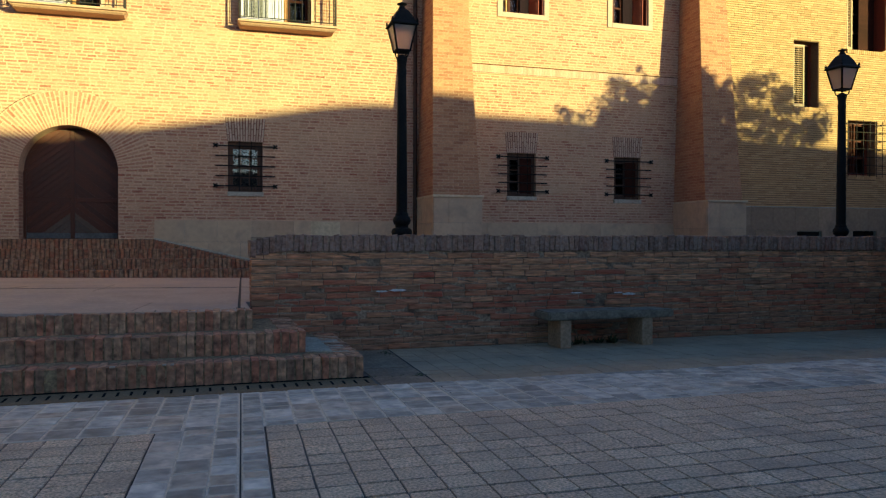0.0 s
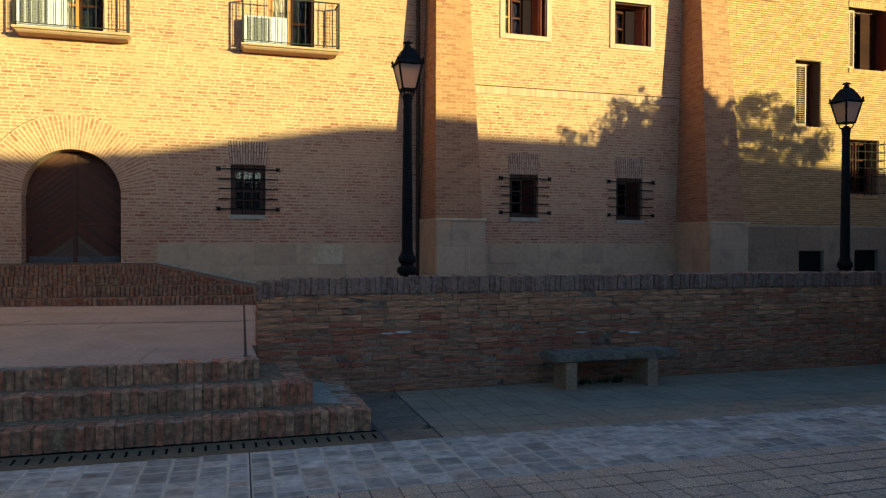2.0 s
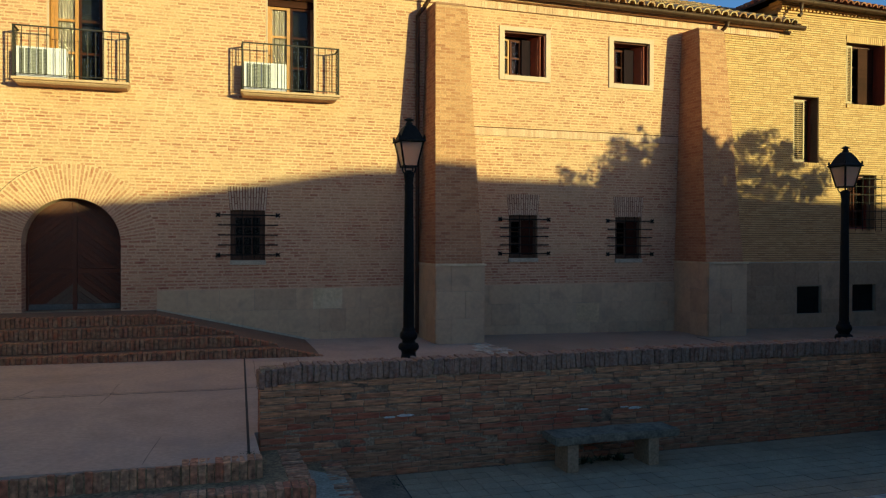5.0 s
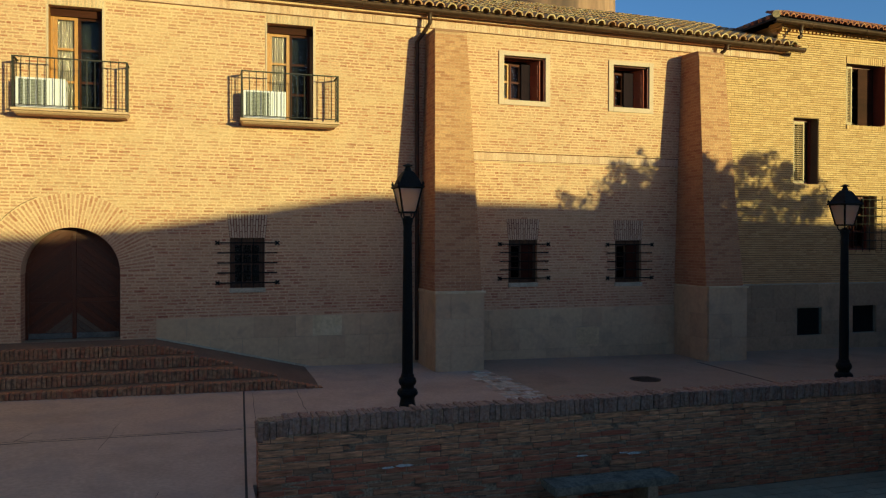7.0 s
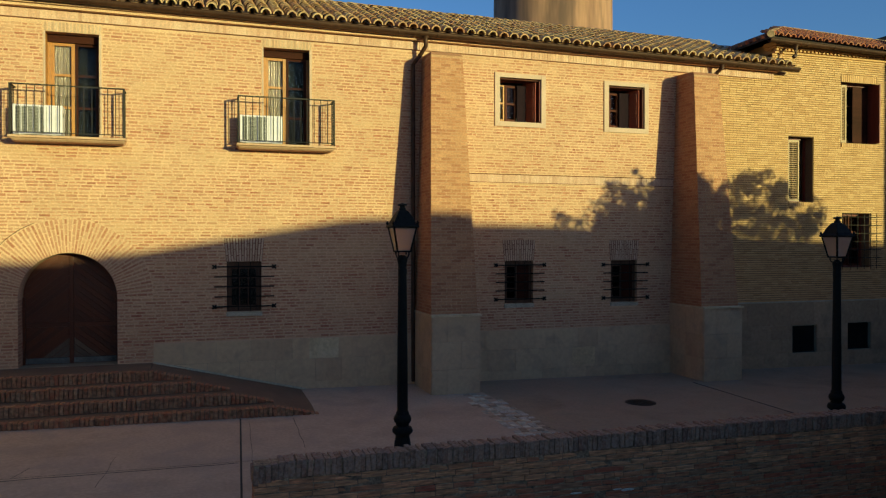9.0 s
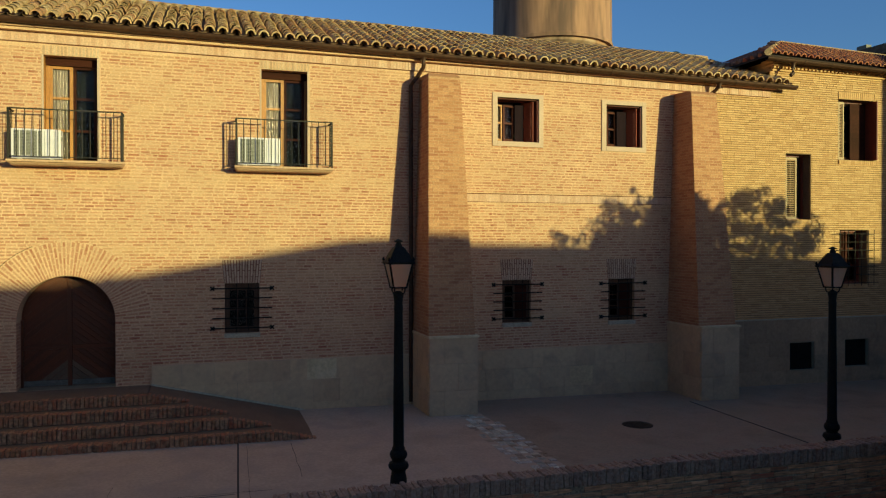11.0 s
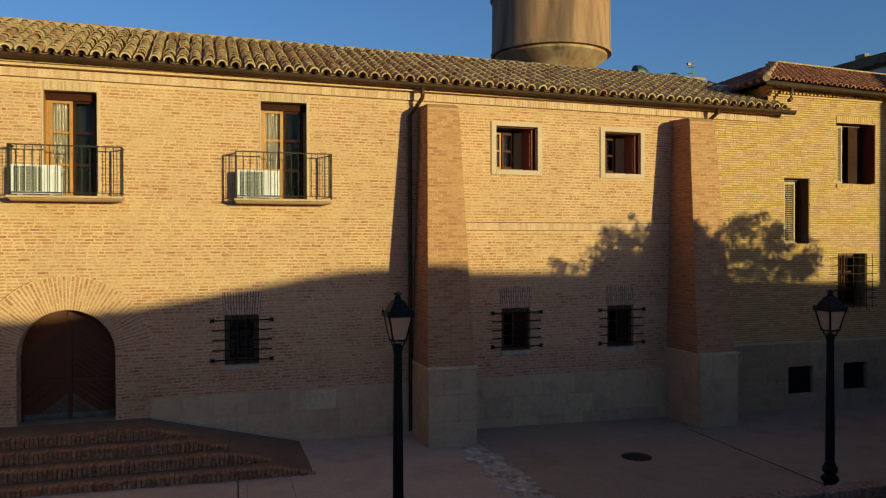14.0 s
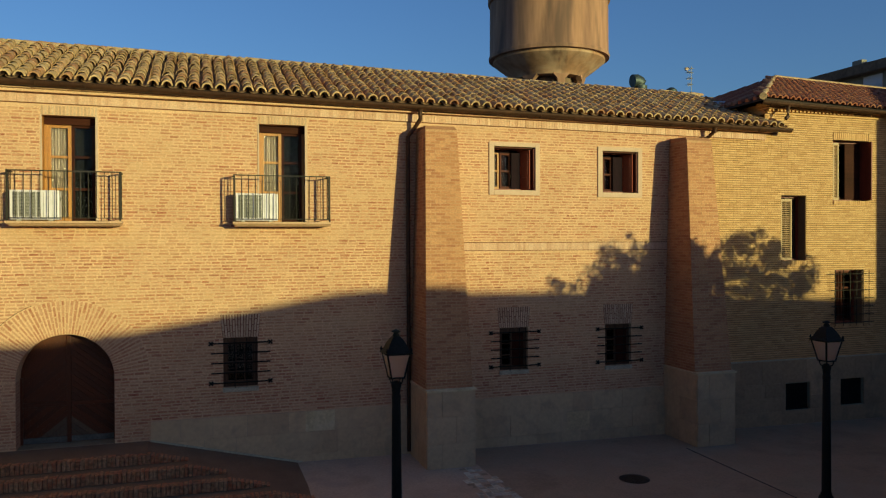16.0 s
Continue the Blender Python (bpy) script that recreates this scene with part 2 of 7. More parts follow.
# Slab tones a third darker, to lower the brightness beside the wall.
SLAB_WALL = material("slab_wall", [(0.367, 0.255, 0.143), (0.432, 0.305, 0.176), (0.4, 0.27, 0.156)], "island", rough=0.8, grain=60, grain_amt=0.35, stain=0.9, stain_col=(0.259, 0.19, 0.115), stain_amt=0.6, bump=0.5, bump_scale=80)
SLAB_SMOOTH = material("slab_smooth", [(0.282, 0.252, 0.195), (0.48, 0.434, 0.342), (0.636, 0.574, 0.454), (0.48, 0.366, 0.248), (0.372, 0.336, 0.269), (0.246, 0.22, 0.169), (0.564, 0.504, 0.395)], "object", rough=0.7, grain=9, grain_amt=0.45,
                       stain=4.0, stain_col=(0.204, 0.18, 0.142), stain_amt=0.4, bump=0.3, rim=((0.768, 0.672, 0.496), 0.55))
PLAZA_BED = material("plaza_bed", [(0.08, 0.0672, 0.0544), (0.16, 0.131, 0.102)], rough=0.95, grain=70)
OPEN_JOINT = material("open_joint", [(0.02, 0.016, 0.013), (0.04, 0.032, 0.026)], rough=0.95, grain=60, bump=0.2)
# Near-black for the darkness inside gaps, slots and rooms.
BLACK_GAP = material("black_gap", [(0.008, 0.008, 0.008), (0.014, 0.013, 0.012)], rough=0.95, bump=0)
DARK_STONE = material("dark_stone", [(0.19, 0.125, 0.072), (0.3, 0.2, 0.115)], rough=0.85, grain=30, stain=3, bump=0.4)
IRON = material("black_iron", [(0.008, 0.007, 0.006), (0.016, 0.014, 0.012)], rough=0.6, grain=40, metal=0.0, bump=0.1)
RUST_IRON = material("dark_iron", [(0.02, 0.015, 0.012), (0.045, 0.032, 0.024)], rough=0.6, grain=60, metal=0.0, bump=0.1)
DARK_WOOD = material("dark_wood", [(0.05, 0.0211, 0.0105), (0.09, 0.037, 0.0165)], rough=0.55, grain=20, grain_amt=0.4, stain=3, stretch=(6, 6, 0.6), bump=0.3)
DARK_HEAD = material("dark_head_wood", [(0.03, 0.008, 0.004), (0.05, 0.013, 0.007)], rough=0.6, grain=18, grain_amt=0.3, stretch=(0.6, 6, 6), bump=0.2)
# Darkness of the rooms behind the glass, as a panel colour.
ROOM_DARK = material("room_dark", [(0.012, 0.006, 0.008), (0.02, 0.009, 0.012)], rough=0.8, grain=18, grain_amt=0.3, stretch=(6, 6, 0.6), bump=0.1)
DARK_RED_WOOD = material("dark_red_wood", [(0.06, 0.014, 0.007), (0.1, 0.022, 0.011)], rough=0.55, grain=18, grain_amt=0.3, stretch=(6, 6, 0.6), bump=0.25)
DOOR_WOOD = material("door_wood", [(0.0621, 0.0128, 0.00327), (0.1, 0.0219, 0.00558)], "object", rough=0.45, grain=18, grain_amt=0.4, stain=2, stretch=(5, 5, 1), bump=0.3)
DOOR_PALE = material("door_weathered", [(0.0595, 0.0297, 0.0154), (0.119, 0.0644, 0.0364)], "object", rough=0.7, grain=22, grain_amt=0.3, bump=0.3)
DOOR_GREY = material("door_grey", [(0.0607, 0.053, 0.046), (0.115, 0.103, 0.0891)], rough=0.7, grain=22, grain_amt=0.4, stain=4, bump=0.3)
GOLD_WOOD = material("golden_wood", [(0.32, 0.112, 0.016), (0.43, 0.162, 0.028)], rough=0.5, grain=16, grain_amt=0.3, stretch=(6, 6, 0.8), bump=0.2)
RED_WOOD = material("red_wood", [(0.17, 0.024, 0.01), (0.24, 0.036, 0.015)], rough=0.5, grain=16, grain_amt=0.3, stretch=(6, 6, 0.8), bump=0.2)
CURTAIN = material("curtain_cloth", [(0.163, 0.112, 0.0837), (0.215, 0.15, 0.111)], rough=0.9, grain=30, grain_amt=0.1, stretch=(8, 8, 0.4), bump=0.0)
GLASS = glass_pane("window_glass", (0.9, 0.88, 0.86), ior=1.55)
GLASS_DIM = glass_pane("dim_window_glass", (0.8, 0.8, 0.86), ior=1.16)
# Colour lowered so that the rooms read as unlit.
INSIDE = material("dark_room_plaster", [(0.06, 0.048, 0.04), (0.09, 0.075, 0.062)], rough=0.95, bump=0)
WHITE_PAINT = material("white_enamel", [(0.6, 0.493, 0.529), (0.67, 0.551, 0.588)], rough=0.4, grain=8, grain_amt=0.05, stain=4, stain_col=(0.5, 0.491, 0.493), stain_amt=0.2, bump=0.0)
SLAT_GREY = material("slat_grey", [(0.066, 0.0522, 0.0464), (0.09, 0.0725, 0.0638)], rough=0.6, bump=0)
GRILLE_GREY = material("grille_grey", [(0.23, 0.189, 0.168), (0.291, 0.242, 0.214)], rough=0.6, bump=0)
BALCONY_STONE = material("balcony_render", [(0.46, 0.25, 0.143), (0.54, 0.303, 0.183)], rough=0.85, grain=30, grain_amt=0.15, stain=3, stain_col=(0.3, 0.167, 0.111), stain_amt=0.3)
LOUVRE = material("louvre_paint", [(0.4, 0.23, 0.115), (0.5, 0.29, 0.15)], rough=0.6, grain=30, grain_amt=0.15, bump=0.1)
ROOF_TILE = material("roof_tile", [(0.39, 0.216, 0.0966), (0.488, 0.283, 0.134), (0.585, 0.354, 0.185), (0.42, 0.178, 0.0786), (0.507, 0.296, 0.148), (0.332, 0.129, 0.0581), (0.546, 0.326, 0.162)], "object", rough=0.92, grain=14, grain_amt=0.35, stain=3,
                     stain_col=(0.244, 0.153, 0.0786), stain_amt=0.55, bump=0.7, bump_scale=40)
ROOF_TILE_FAR = material("roof_tile_far", [(0.39, 0.216, 0.0966), (0.488, 0.283, 0.134), (0.585, 0.354, 0.185), (0.42, 0.178, 0.0786), (0.507, 0.296, 0.148), (0.332, 0.129, 0.0581), (0.546, 0.326, 0.162)], "island", rough=0.92, grain=14, grain_amt=0.35, stain=3,
                         stain_col=(0.244, 0.153, 0.0786), stain_amt=0.55, bump=0.7, bump_scale=40)
RED_TILE = material("red_tile", [(0.24, 0.05, 0.022), (0.33, 0.085, 0.038), (0.38, 0.14, 0.066), (0.27, 0.065, 0.03)], "island", rough=0.92, grain=14, grain_amt=0.35, stain=3,
                    stain_col=(0.125, 0.059, 0.0333), stain_amt=0.5, bump=0.5, bump_scale=40)
CHANNEL_TILE = material("channel_tile", [(0.238, 0.121, 0.0546), (0.364, 0.196, 0.091)], rough=0.95, grain=14, grain_amt=0.4, stain=3, bump=0.5)
GROOVE_BRICK = material("groove_brick", [(0.13, 0.038, 0.02), (0.2, 0.062, 0.034)], rough=0.95, grain=20)
ROOF_BED = material("roof_bed", [(0.025, 0.011, 0.006), (0.045, 0.022, 0.0112)], rough=0.95, grain=20)
GUTTER_METAL = material("gutter_metal", [(0.045, 0.017, 0.009), (0.075, 0.03, 0.016)], rough=0.5, grain=10, metal=0.3, bump=0.1)
TANK_LOOK = dict(rough=0.9, grain=1.5, grain_amt=0.3, stain=0.22, stain_col=(0.1, 0.052, 0.038), stain_amt=0.8, stretch=(1.2, 1.2, 0.16), bump=0.2, bump_scale=3)
TANK_CONCRETE = material("tank_concrete", [(0.24, 0.112, 0.0684), (0.36, 0.172, 0.0997), (0.2, 0.093, 0.0608)], **TANK_LOOK)
TANK_CONE = material("tank_cone_concrete", [(0.238, 0.115, 0.066), (0.346, 0.17, 0.095), (0.216, 0.105, 0.066)], smear=((0.54, 0.34, 0.23), 0.35, 0.55), **TANK_LOOK)
FAR_RENDER = material("far_render", [(0.22, 0.18, 0.14), (0.28, 0.23, 0.18)], rough=0.9, grain=3, grain_amt=0.1, bump=0)
FAR_ROOF = material("far_roof", [(0.12, 0.0704, 0.045), (0.18, 0.106, 0.0675)], rough=0.95, grain=4, bump=0)
DUCT_METAL = material("duct_metal", [(0.035, 0.045, 0.045), (0.06, 0.07, 0.068)], rough=0.55, grain=8, metal=0.5, bump=0.05)
ALUMINIUM = material("aluminium", [(0.5, 0.5, 0.5), (0.6, 0.6, 0.6)], rough=0.4, metal=0.8, bump=0)
BARK = material("bark", [(0.1, 0.0616, 0.0375), (0.16, 0.106, 0.0675)], rough=0.95, grain=20, bump=0.8, bump_scale=20)
LEAF = material("leaf", [(0.04, 0.07, 0.02), (0.08, 0.12, 0.03), (0.11, 0.12, 0.04)], "island", rough=0.6, grain=20, bump=0)
GROUND_FAR = material("ground_far", [(0.16, 0.14, 0.12), (0.22, 0.19, 0.17)], rough=0.95, grain=4, stain=0.2)
GRAFFITI = material("white_mark", [(0.6, 0.56, 0.48), (0.74, 0.7, 0.6)], rough=0.9, grain=60, grain_amt=0.3)
MOSS = material("moss", [(0.03, 0.045, 0.015), (0.06, 0.075, 0.025)], "island", rough=0.95, grain=60, bump=0)
for m, spec in ((DARK_HEAD, 0.05), (ROOM_DARK, 0.05), (DARK_RED_WOOD, 0.1), (BLACK_GAP, 0.03), (IRON, 0.08), (RUST_IRON, 0.15), (DARK_WOOD, 0.25), (GUTTER_METAL, 0.3), (DOOR_WOOD, 0.3)):
    m.node_tree.nodes["Principled BSDF"].inputs["Specular IOR Level"].default_value = spec
OPAL = bpy.data.materials.new("opal_glass")
OPAL.use_nodes = True
_b = OPAL.node_tree.nodes["Principled BSDF"]
_b.inputs["Base Color"].default_value = (0.85, 0.68, 0.56, 1)
_b.inputs["Roughness"].default_value = 0.45
_b.inputs["Transmission Weight"].default_value = 0.85


# ---- building helpers ----
def box(bm, x0, x1, y0, y1, z0, z1, bevel=0.0):
    r = bmesh.ops.create_cube(bm, size=1.0)
    bmesh.ops.scale(bm, vec=(x1 - x0, y1 - y0, z1 - z0), verts=r["verts"])
    bmesh.ops.translate(bm, vec=((x0 + x1) / 2, (y0 + y1) / 2, (z0 + z1) / 2), verts=r["verts"])
    if bevel:
        edges = list({e for v in r["verts"] for e in v.link_edges})
        bmesh.ops.bevel(bm, geom=edges, offset=bevel, segments=2, affect="EDGES", profile=0.6)
    return bm


def boxed(*args, bevel=0.0):
    return box(bmesh.new(), *args, bevel=bevel)


def lathe(bm, profile, seg=16, cx=0.0, cy=0.0, start=0.0):
    """Turn (radius, height) rows about an upright axis."""
    rings = []
    for r, z in profile:
        rings.append([bm.verts.new((cx + r * math.cos(start + 2 * math.pi * i / seg), cy + r * math.sin(start + 2 * math.pi * i / seg), z)) for i in range(seg)])
    for a, b in zip(rings, rings[1:]):
        for i in range(seg):
            bm.faces.new((a[i], a[(i + 1) % seg], b[(i + 1) % seg], b[i]))
    bm.faces.new(list(reversed(rings[0])))
    bm.faces.new(rings[-1])
    return bm


def tube(bm, pts, r, seg=8):
    """A round bar along points."""
    pts = [Vector(p) for p in pts]
    rings = []
    for i, p in enumerate(pts):
        d = (pts[min(i + 1, len(pts) - 1)] - pts[max(i - 1, 0)]).normalized()
        a = d.cross(Vector((0, 0, 1)) if abs(d.z) < 0.9 else Vector((0, 1, 0))).normalized()
        b = d.cross(a)
        rings.append([bm.verts.new(p + r * (math.cos(2 * math.pi * k / seg) * a + math.sin(2 * math.pi * k / seg) * b)) for k in range(seg)])
    for u, v in zip(rings, rings[1:]):
        for k in range(seg):
            bm.faces.new((u[k], u[(k + 1) % seg], v[(k + 1) % seg], v[k]))
    bm.faces.new(list(reversed(rings[0])))
    bm.faces.new(rings[-1])
    return bm


def solid(bm, bottom, top):
    """A solid between two loops of the same number of points."""
    a = [bm.verts.new(p) for p in bottom]
    b = [bm.verts.new(p) for p in top]
    n = len(a)
    for i in range(n):
        bm.faces.new((a[i], a[(i + 1) % n], b[(i + 1) % n], b[i]))
    bm.faces.new(list(reversed(a)))
    bm.faces.new(b)
    return bm


def to_mesh(name, bm, mat, smooth=False):
    bmesh.ops.recalc_face_normals(bm, faces=bm.faces)
    me = bpy.data.meshes.new(name)
    bm.to_mesh(me)
    bm.free()
    me.materials.append(mat)
    if smooth:
        for p in me.polygons:
            p.use_smooth = True
        try:
            me.set_sharp_from_angle(angle=radians(40))
        except AttributeError:
            pass
    return me


def part(name, bm, mat, parent, label="", smooth=False):
    ob = new(name, to_mesh(name, bm, mat, smooth))
    ob.parent = parent
    return tagged(ob, label)


def piece(name, me, parent, loc=(0, 0, 0), rot=(0, 0, 0), scale=(1, 1, 1)):
    ob = new(name, me)
    ob.parent = parent
    ob.location, ob.rotation_euler, ob.scale = loc, rot, scale
    return ob


def thing(name, label, category, loc=(0, 0, 0), group="", kind="", rz=0.0):
    ob = new(name)
    ob.empty_display_size = 0.1
    ob.matrix_world = pose(*loc, 0, 0, rz)
    return tagged(ob, label, category, group, kind)


def structure(name, bm, mat, label, category):
    ob = new(name, to_mesh(name, bm, mat))
    return tagged(ob, label, category, kind="structure")


def many_boxes(name, rows, mat, parent=None):
    """Boxes (x0, x1, y0, y1, z0, z1) as one mesh, each an island; open at the back (y1)."""
    a = np.array(rows, float)
    n = len(a)
    v = np.zeros((n, 8, 3))
    for k, (i, j, l) in enumerate(((0, 2, 4), (1, 2, 4), (1, 2, 5), (0, 2, 5), (0, 3, 4), (1, 3, 4), (1, 3, 5), (0, 3, 5))):
        v[:, k] = a[:, (i, j, l)]
    faces = np.array(((0, 1, 2, 3), (4, 0, 3, 7), (1, 5, 6, 2), (3, 2, 6, 7), (4, 5, 1, 0)))
    f = (np.arange(n)[:, None, None] * 8 + faces[None]).reshape(-1, 4)
    me = bpy.data.meshes.new(name)
    me.from_pydata(v.reshape(-1, 3).tolist(), [], f.tolist())
    me.materials.append(mat)
    ob = new(name, me)
    ob.parent = parent
    return tagged(ob, kind="stuff")


RND = random.Random(7)


def brick_rows(x0, x1, z0, z1, course, length, joint, blocked, yf, depth, rnd, rough=0.004, vjoint=None, loose=0.0):
    """Courses of bricks between x0 and x1; blocked(z) gives the spans kept free."""
    rows = []
    vj = joint if vjoint is None else vjoint
    n = int(round((z1 - z0) / course))
    for c in range(n):
        za = z0 + c * course
        zb = za + course - joint
        spans = sorted(blocked((za + zb) / 2))
        x = x0 - (0.0 if c % 2 else length / 2) - rnd.random() * 0.04
        while x < x1:
            w = length * rnd.choice((1.0, 1.0, 1.0, 1.0, 0.52)) * (1 + loose * rnd.uniform(-0.22, 0.1)) - vj * (1 + loose * rnd.uniform(-0.6, 0.6))
            parts_ = [(max(x, x0), min(x + w, x1))]
            for s0, s1 in spans:
                nxt = []
                for a, b in parts_:
                    if s1 <= a or s0 >= b:
                        nxt.append((a, b))
                    else:
                        if a < s0:
                            nxt.append((a, s0))
                        if b > s1:
                            nxt.append((s1, b))
                parts_ = nxt
            for a, b in parts_:
                if b - a > 0.025:
                    d = rnd.uniform(-rough, rough)
                    rows.append((a, b, yf + d, yf + depth, za + rnd.uniform(-0.002, 0.002) * (1 + 2.2 * loose), zb + rnd.uniform(-0.002, 0.002) * (1 + 2.2 * loose)))
            x += w + vj
    return rows


def pierced_wall(x0, x1, y0, y1, z0, z1, holes):
    """A thick wall with right-angled holes (x0, x1, z0, z1) through it."""
    bm = bmesh.new()
    xs = sorted({x0, x1, *[v for h in holes for v in h[:2] if x0 < v < x1]})
    zs = sorted({z0, z1, *[v for h in holes for v in h[2:] if z0 < v < z1]})
    grid = {}

    def vert(i, j, y):
        k = (i, j, y)
        if k not in grid:
            grid[k] = bm.verts.new((xs[i], y, zs[j]))
        return grid[k]

    def full(i, j):
        if not (0 <= i < len(xs) - 1 and 0 <= j < len(zs) - 1):
            return False
        cx, cz = (xs[i] + xs[i + 1]) / 2, (zs[j] + zs[j + 1]) / 2
        return not any(h[0] < cx < h[1] and h[2] < cz < h[3] for h in holes)

    for i in range(len(xs) - 1):
        for j in range(len(zs) - 1):
            if not full(i, j):
                continue
            for y in (y0, y1):
                bm.faces.new([vert(i, j, y), vert(i + 1, j, y), vert(i + 1, j + 1, y), vert(i, j + 1, y)])
            for di, dj, (a, b) in ((-1, 0, ((i, j), (i, j + 1))), (1, 0, ((i + 1, j), (i + 1, j + 1))), (0, -1, ((i, j), (i + 1, j))), (0, 1, ((i, j + 1), (i + 1, j + 1)))):
                if not full(i + di, j + dj):
                    bm.faces.new([vert(*a, y0), vert(*b, y0), vert(*b, y1), vert(*a, y1)])
    return bm


# ---- plan, in metres ----
FY = 18.0                               # the facade's face
WY, WT, WTOP = 9.26, 0.26, 1.395         # the low wall's face, thickness and top
WX0, WX1 = 0.58, 16.0
SPLIT = 13.3                            # where the yellow brick building begins


def terrace_z(x):
    return 0.61 - 0.013 * x


def plaza_z(y):
    return 0.0 + 0.012 * max(0.0, 9.26 - y)


# ---- ground ----
bm = bmesh.new()
R = 900
pts = [(-R, -R), (R, -R), (R, R), (-R, R)]
bm.faces.new([bm.verts.new((x, y, -0.12)) for x, y in pts])
structure("ground", bm, GROUND_FAR, "pale bare ground stretching to the horizon", "ground")

bm = bmesh.new()
solid(bm, [(-12, -8.15, -0.1), (24, -8.15, -0.1), (24, 9.3, -0.1), (-12, 9.3, -0.1)],
      [(-12, -8.15, plaza_z(-8.15) - 0.008), (24, -8.15, plaza_z(-8.15) - 0.008), (24, 9.3, -0.008), (-12, 9.3, -0.008)])
plaza = structure("pavement", bm, PLAZA_BED, "dark bedding of the stone-paved square", "paving")

bm = bmesh.new()
solid(bm, [(-12, 8.25, -0.1), (0.53, 8.25, -0.1), (0.53, 9.4, -0.1), (24, 9.4, -0.1), (24, 18.1, -0.1), (-12, 18.1, -0.1)],
      [(x, y, terrace_z(x)) for x, y in ((-12, 8.25), (0.53, 8.25), (0.53, 9.4), (24, 9.4), (24, 18.1), (-12, 18.1))])
terrace = structure("terrace_floor", bm, TERRACE, "raised terrace of pinkish worn concrete before the facade", "terrace")

# ---- main facade ----
DOOR = (-3.63, -1.71, 1.33, 2.78)      # opening below the arch's spring
DCX, DR = -2.67, 0.96
RING = 1.69
LOW = [(0.565, 1.33, 2.40, 3.53), (7.28, 8.06, 2.42, 3.50), (10.28, 11.06, 2.39, 3.49)]
UP = [(7.14, 8.27, 6.99, 8.09), (10.20, 11.27, 6.97, 8.07)]
BALC = [(-3.12, -2.0, 6.14, 8.40), (1.35, 2.47, 6.14, 8.40)]
HOLES = [(DOOR[0], DOOR[1], DOOR[2], DOOR[3] + DR), *LOW, *UP, *BALC]
FX0, FX1, FTOP = -12.0, SPLIT, 8.95

wall_main = structure("wall_north", pierced_wall(FX0, FX1, FY + 0.0035, FY + 0.55, 0.0, FTOP, HOLES), FACADE_MORTAR,
                      "long facade of orange brick laid in thick pale mortar", "wall")
# the arch's spandrels
bm = bmesh.new()
N = 14
for side in (-1, 1):
    front, back = [], []
    for k in range(N + 1):
        a = math.pi / 2 * k / N
        front.append((DCX + side * DR * math.cos(a), DOOR[3] + DR * math.sin(a)))
    loop = front + [(DCX + side * DR, DOOR[3] + DR)]
    solid(bm, [(x, FY + 0.0035, z) for x, z in loop], [(x, FY + 0.55, z) for x, z in loop])
part("spandrel", bm, FACADE_MORTAR, wall_main)


def facade_free(z):
    spans = []
    for h in LOW:
        if h[2] - 0.1 <= z <= h[3]:
            spans.append((h[0] - (0.015 if z < h[2] else 0), h[1] + (0.015 if z < h[2] else 0)))
        elif h[3] < z < h[3] + 0.54:
            f = (z - h[3]) / 0.54
            spans.append((h[0] - 0.01 - 0.05 * f, h[1] + 0.01 + 0.05 * f))
    for h in UP:
        if h[2] - 0.13 <= z <= h[3] + 0.12:
            spans.append((h[0] - 0.14, h[1] + 0.13))
    for h in BALC:
        if h[2] - 0.12 <= z <= h[3] + 0.2:
            spans.append((h[0] - 0.02, h[1] + 0.02))
    if z < DOOR[3]:
        spans.append(DOOR[:2])
    elif z < DOOR[3] + RING:
        w = math.sqrt(RING ** 2 - (z - DOOR[3]) ** 2)
        spans.append((DCX - w, DCX + w))
    if z < 1.76:
        spans.append((-0.98, FX1))
    if 5.44 < z < 5.71:
        spans.append((6.2, 12.1))
    spans += [(5.12 - 0.17 * max(0, (8.3 - z) / 6), 5.9 + 0.17 * max(0, (8.3 - z) / 6)), (12.26, 13.02)] if z < 8.3 else []
    return spans


COURSE, BLEN, BJ = 0.070, 0.24, 0.029
rows = brick_rows(-5.2, FX1, 0.45, 8.56, COURSE, BLEN, BJ, facade_free, FY, 0.05, RND, rough=0.0025, vjoint=0.026, loose=1.0)
def split_bricks(rows, stretch, mat, parent, limit=300):
    """Bricks inside the stretch (x0, x1, z0, z1) become pieces of their own, the rest one mesh."""
    bm_u = boxed(0, 1, 0, 1, 0, 1)
    me = to_mesh("brick", bm_u, mat)
    rest, n = [], 0
    for r in rows:
        if stretch[0] < r[0] < stretch[1] and stretch[2] < r[4] < stretch[3] and n < limit:
            piece("brick", me, parent, (r[0], r[2], r[4]), (0, 0, 0), (r[1] - r[0], r[3] - r[2], r[5] - r[4]))
            n += 1
        else:
            rest.append(r)
    return rest


rows = split_bricks(rows, (1.6, 4.6, 1.9, 4.0), FACADE_BRICK_PIECE, wall_main)
many_boxes("bricks", rows, FACADE_BRICK, wall_main)

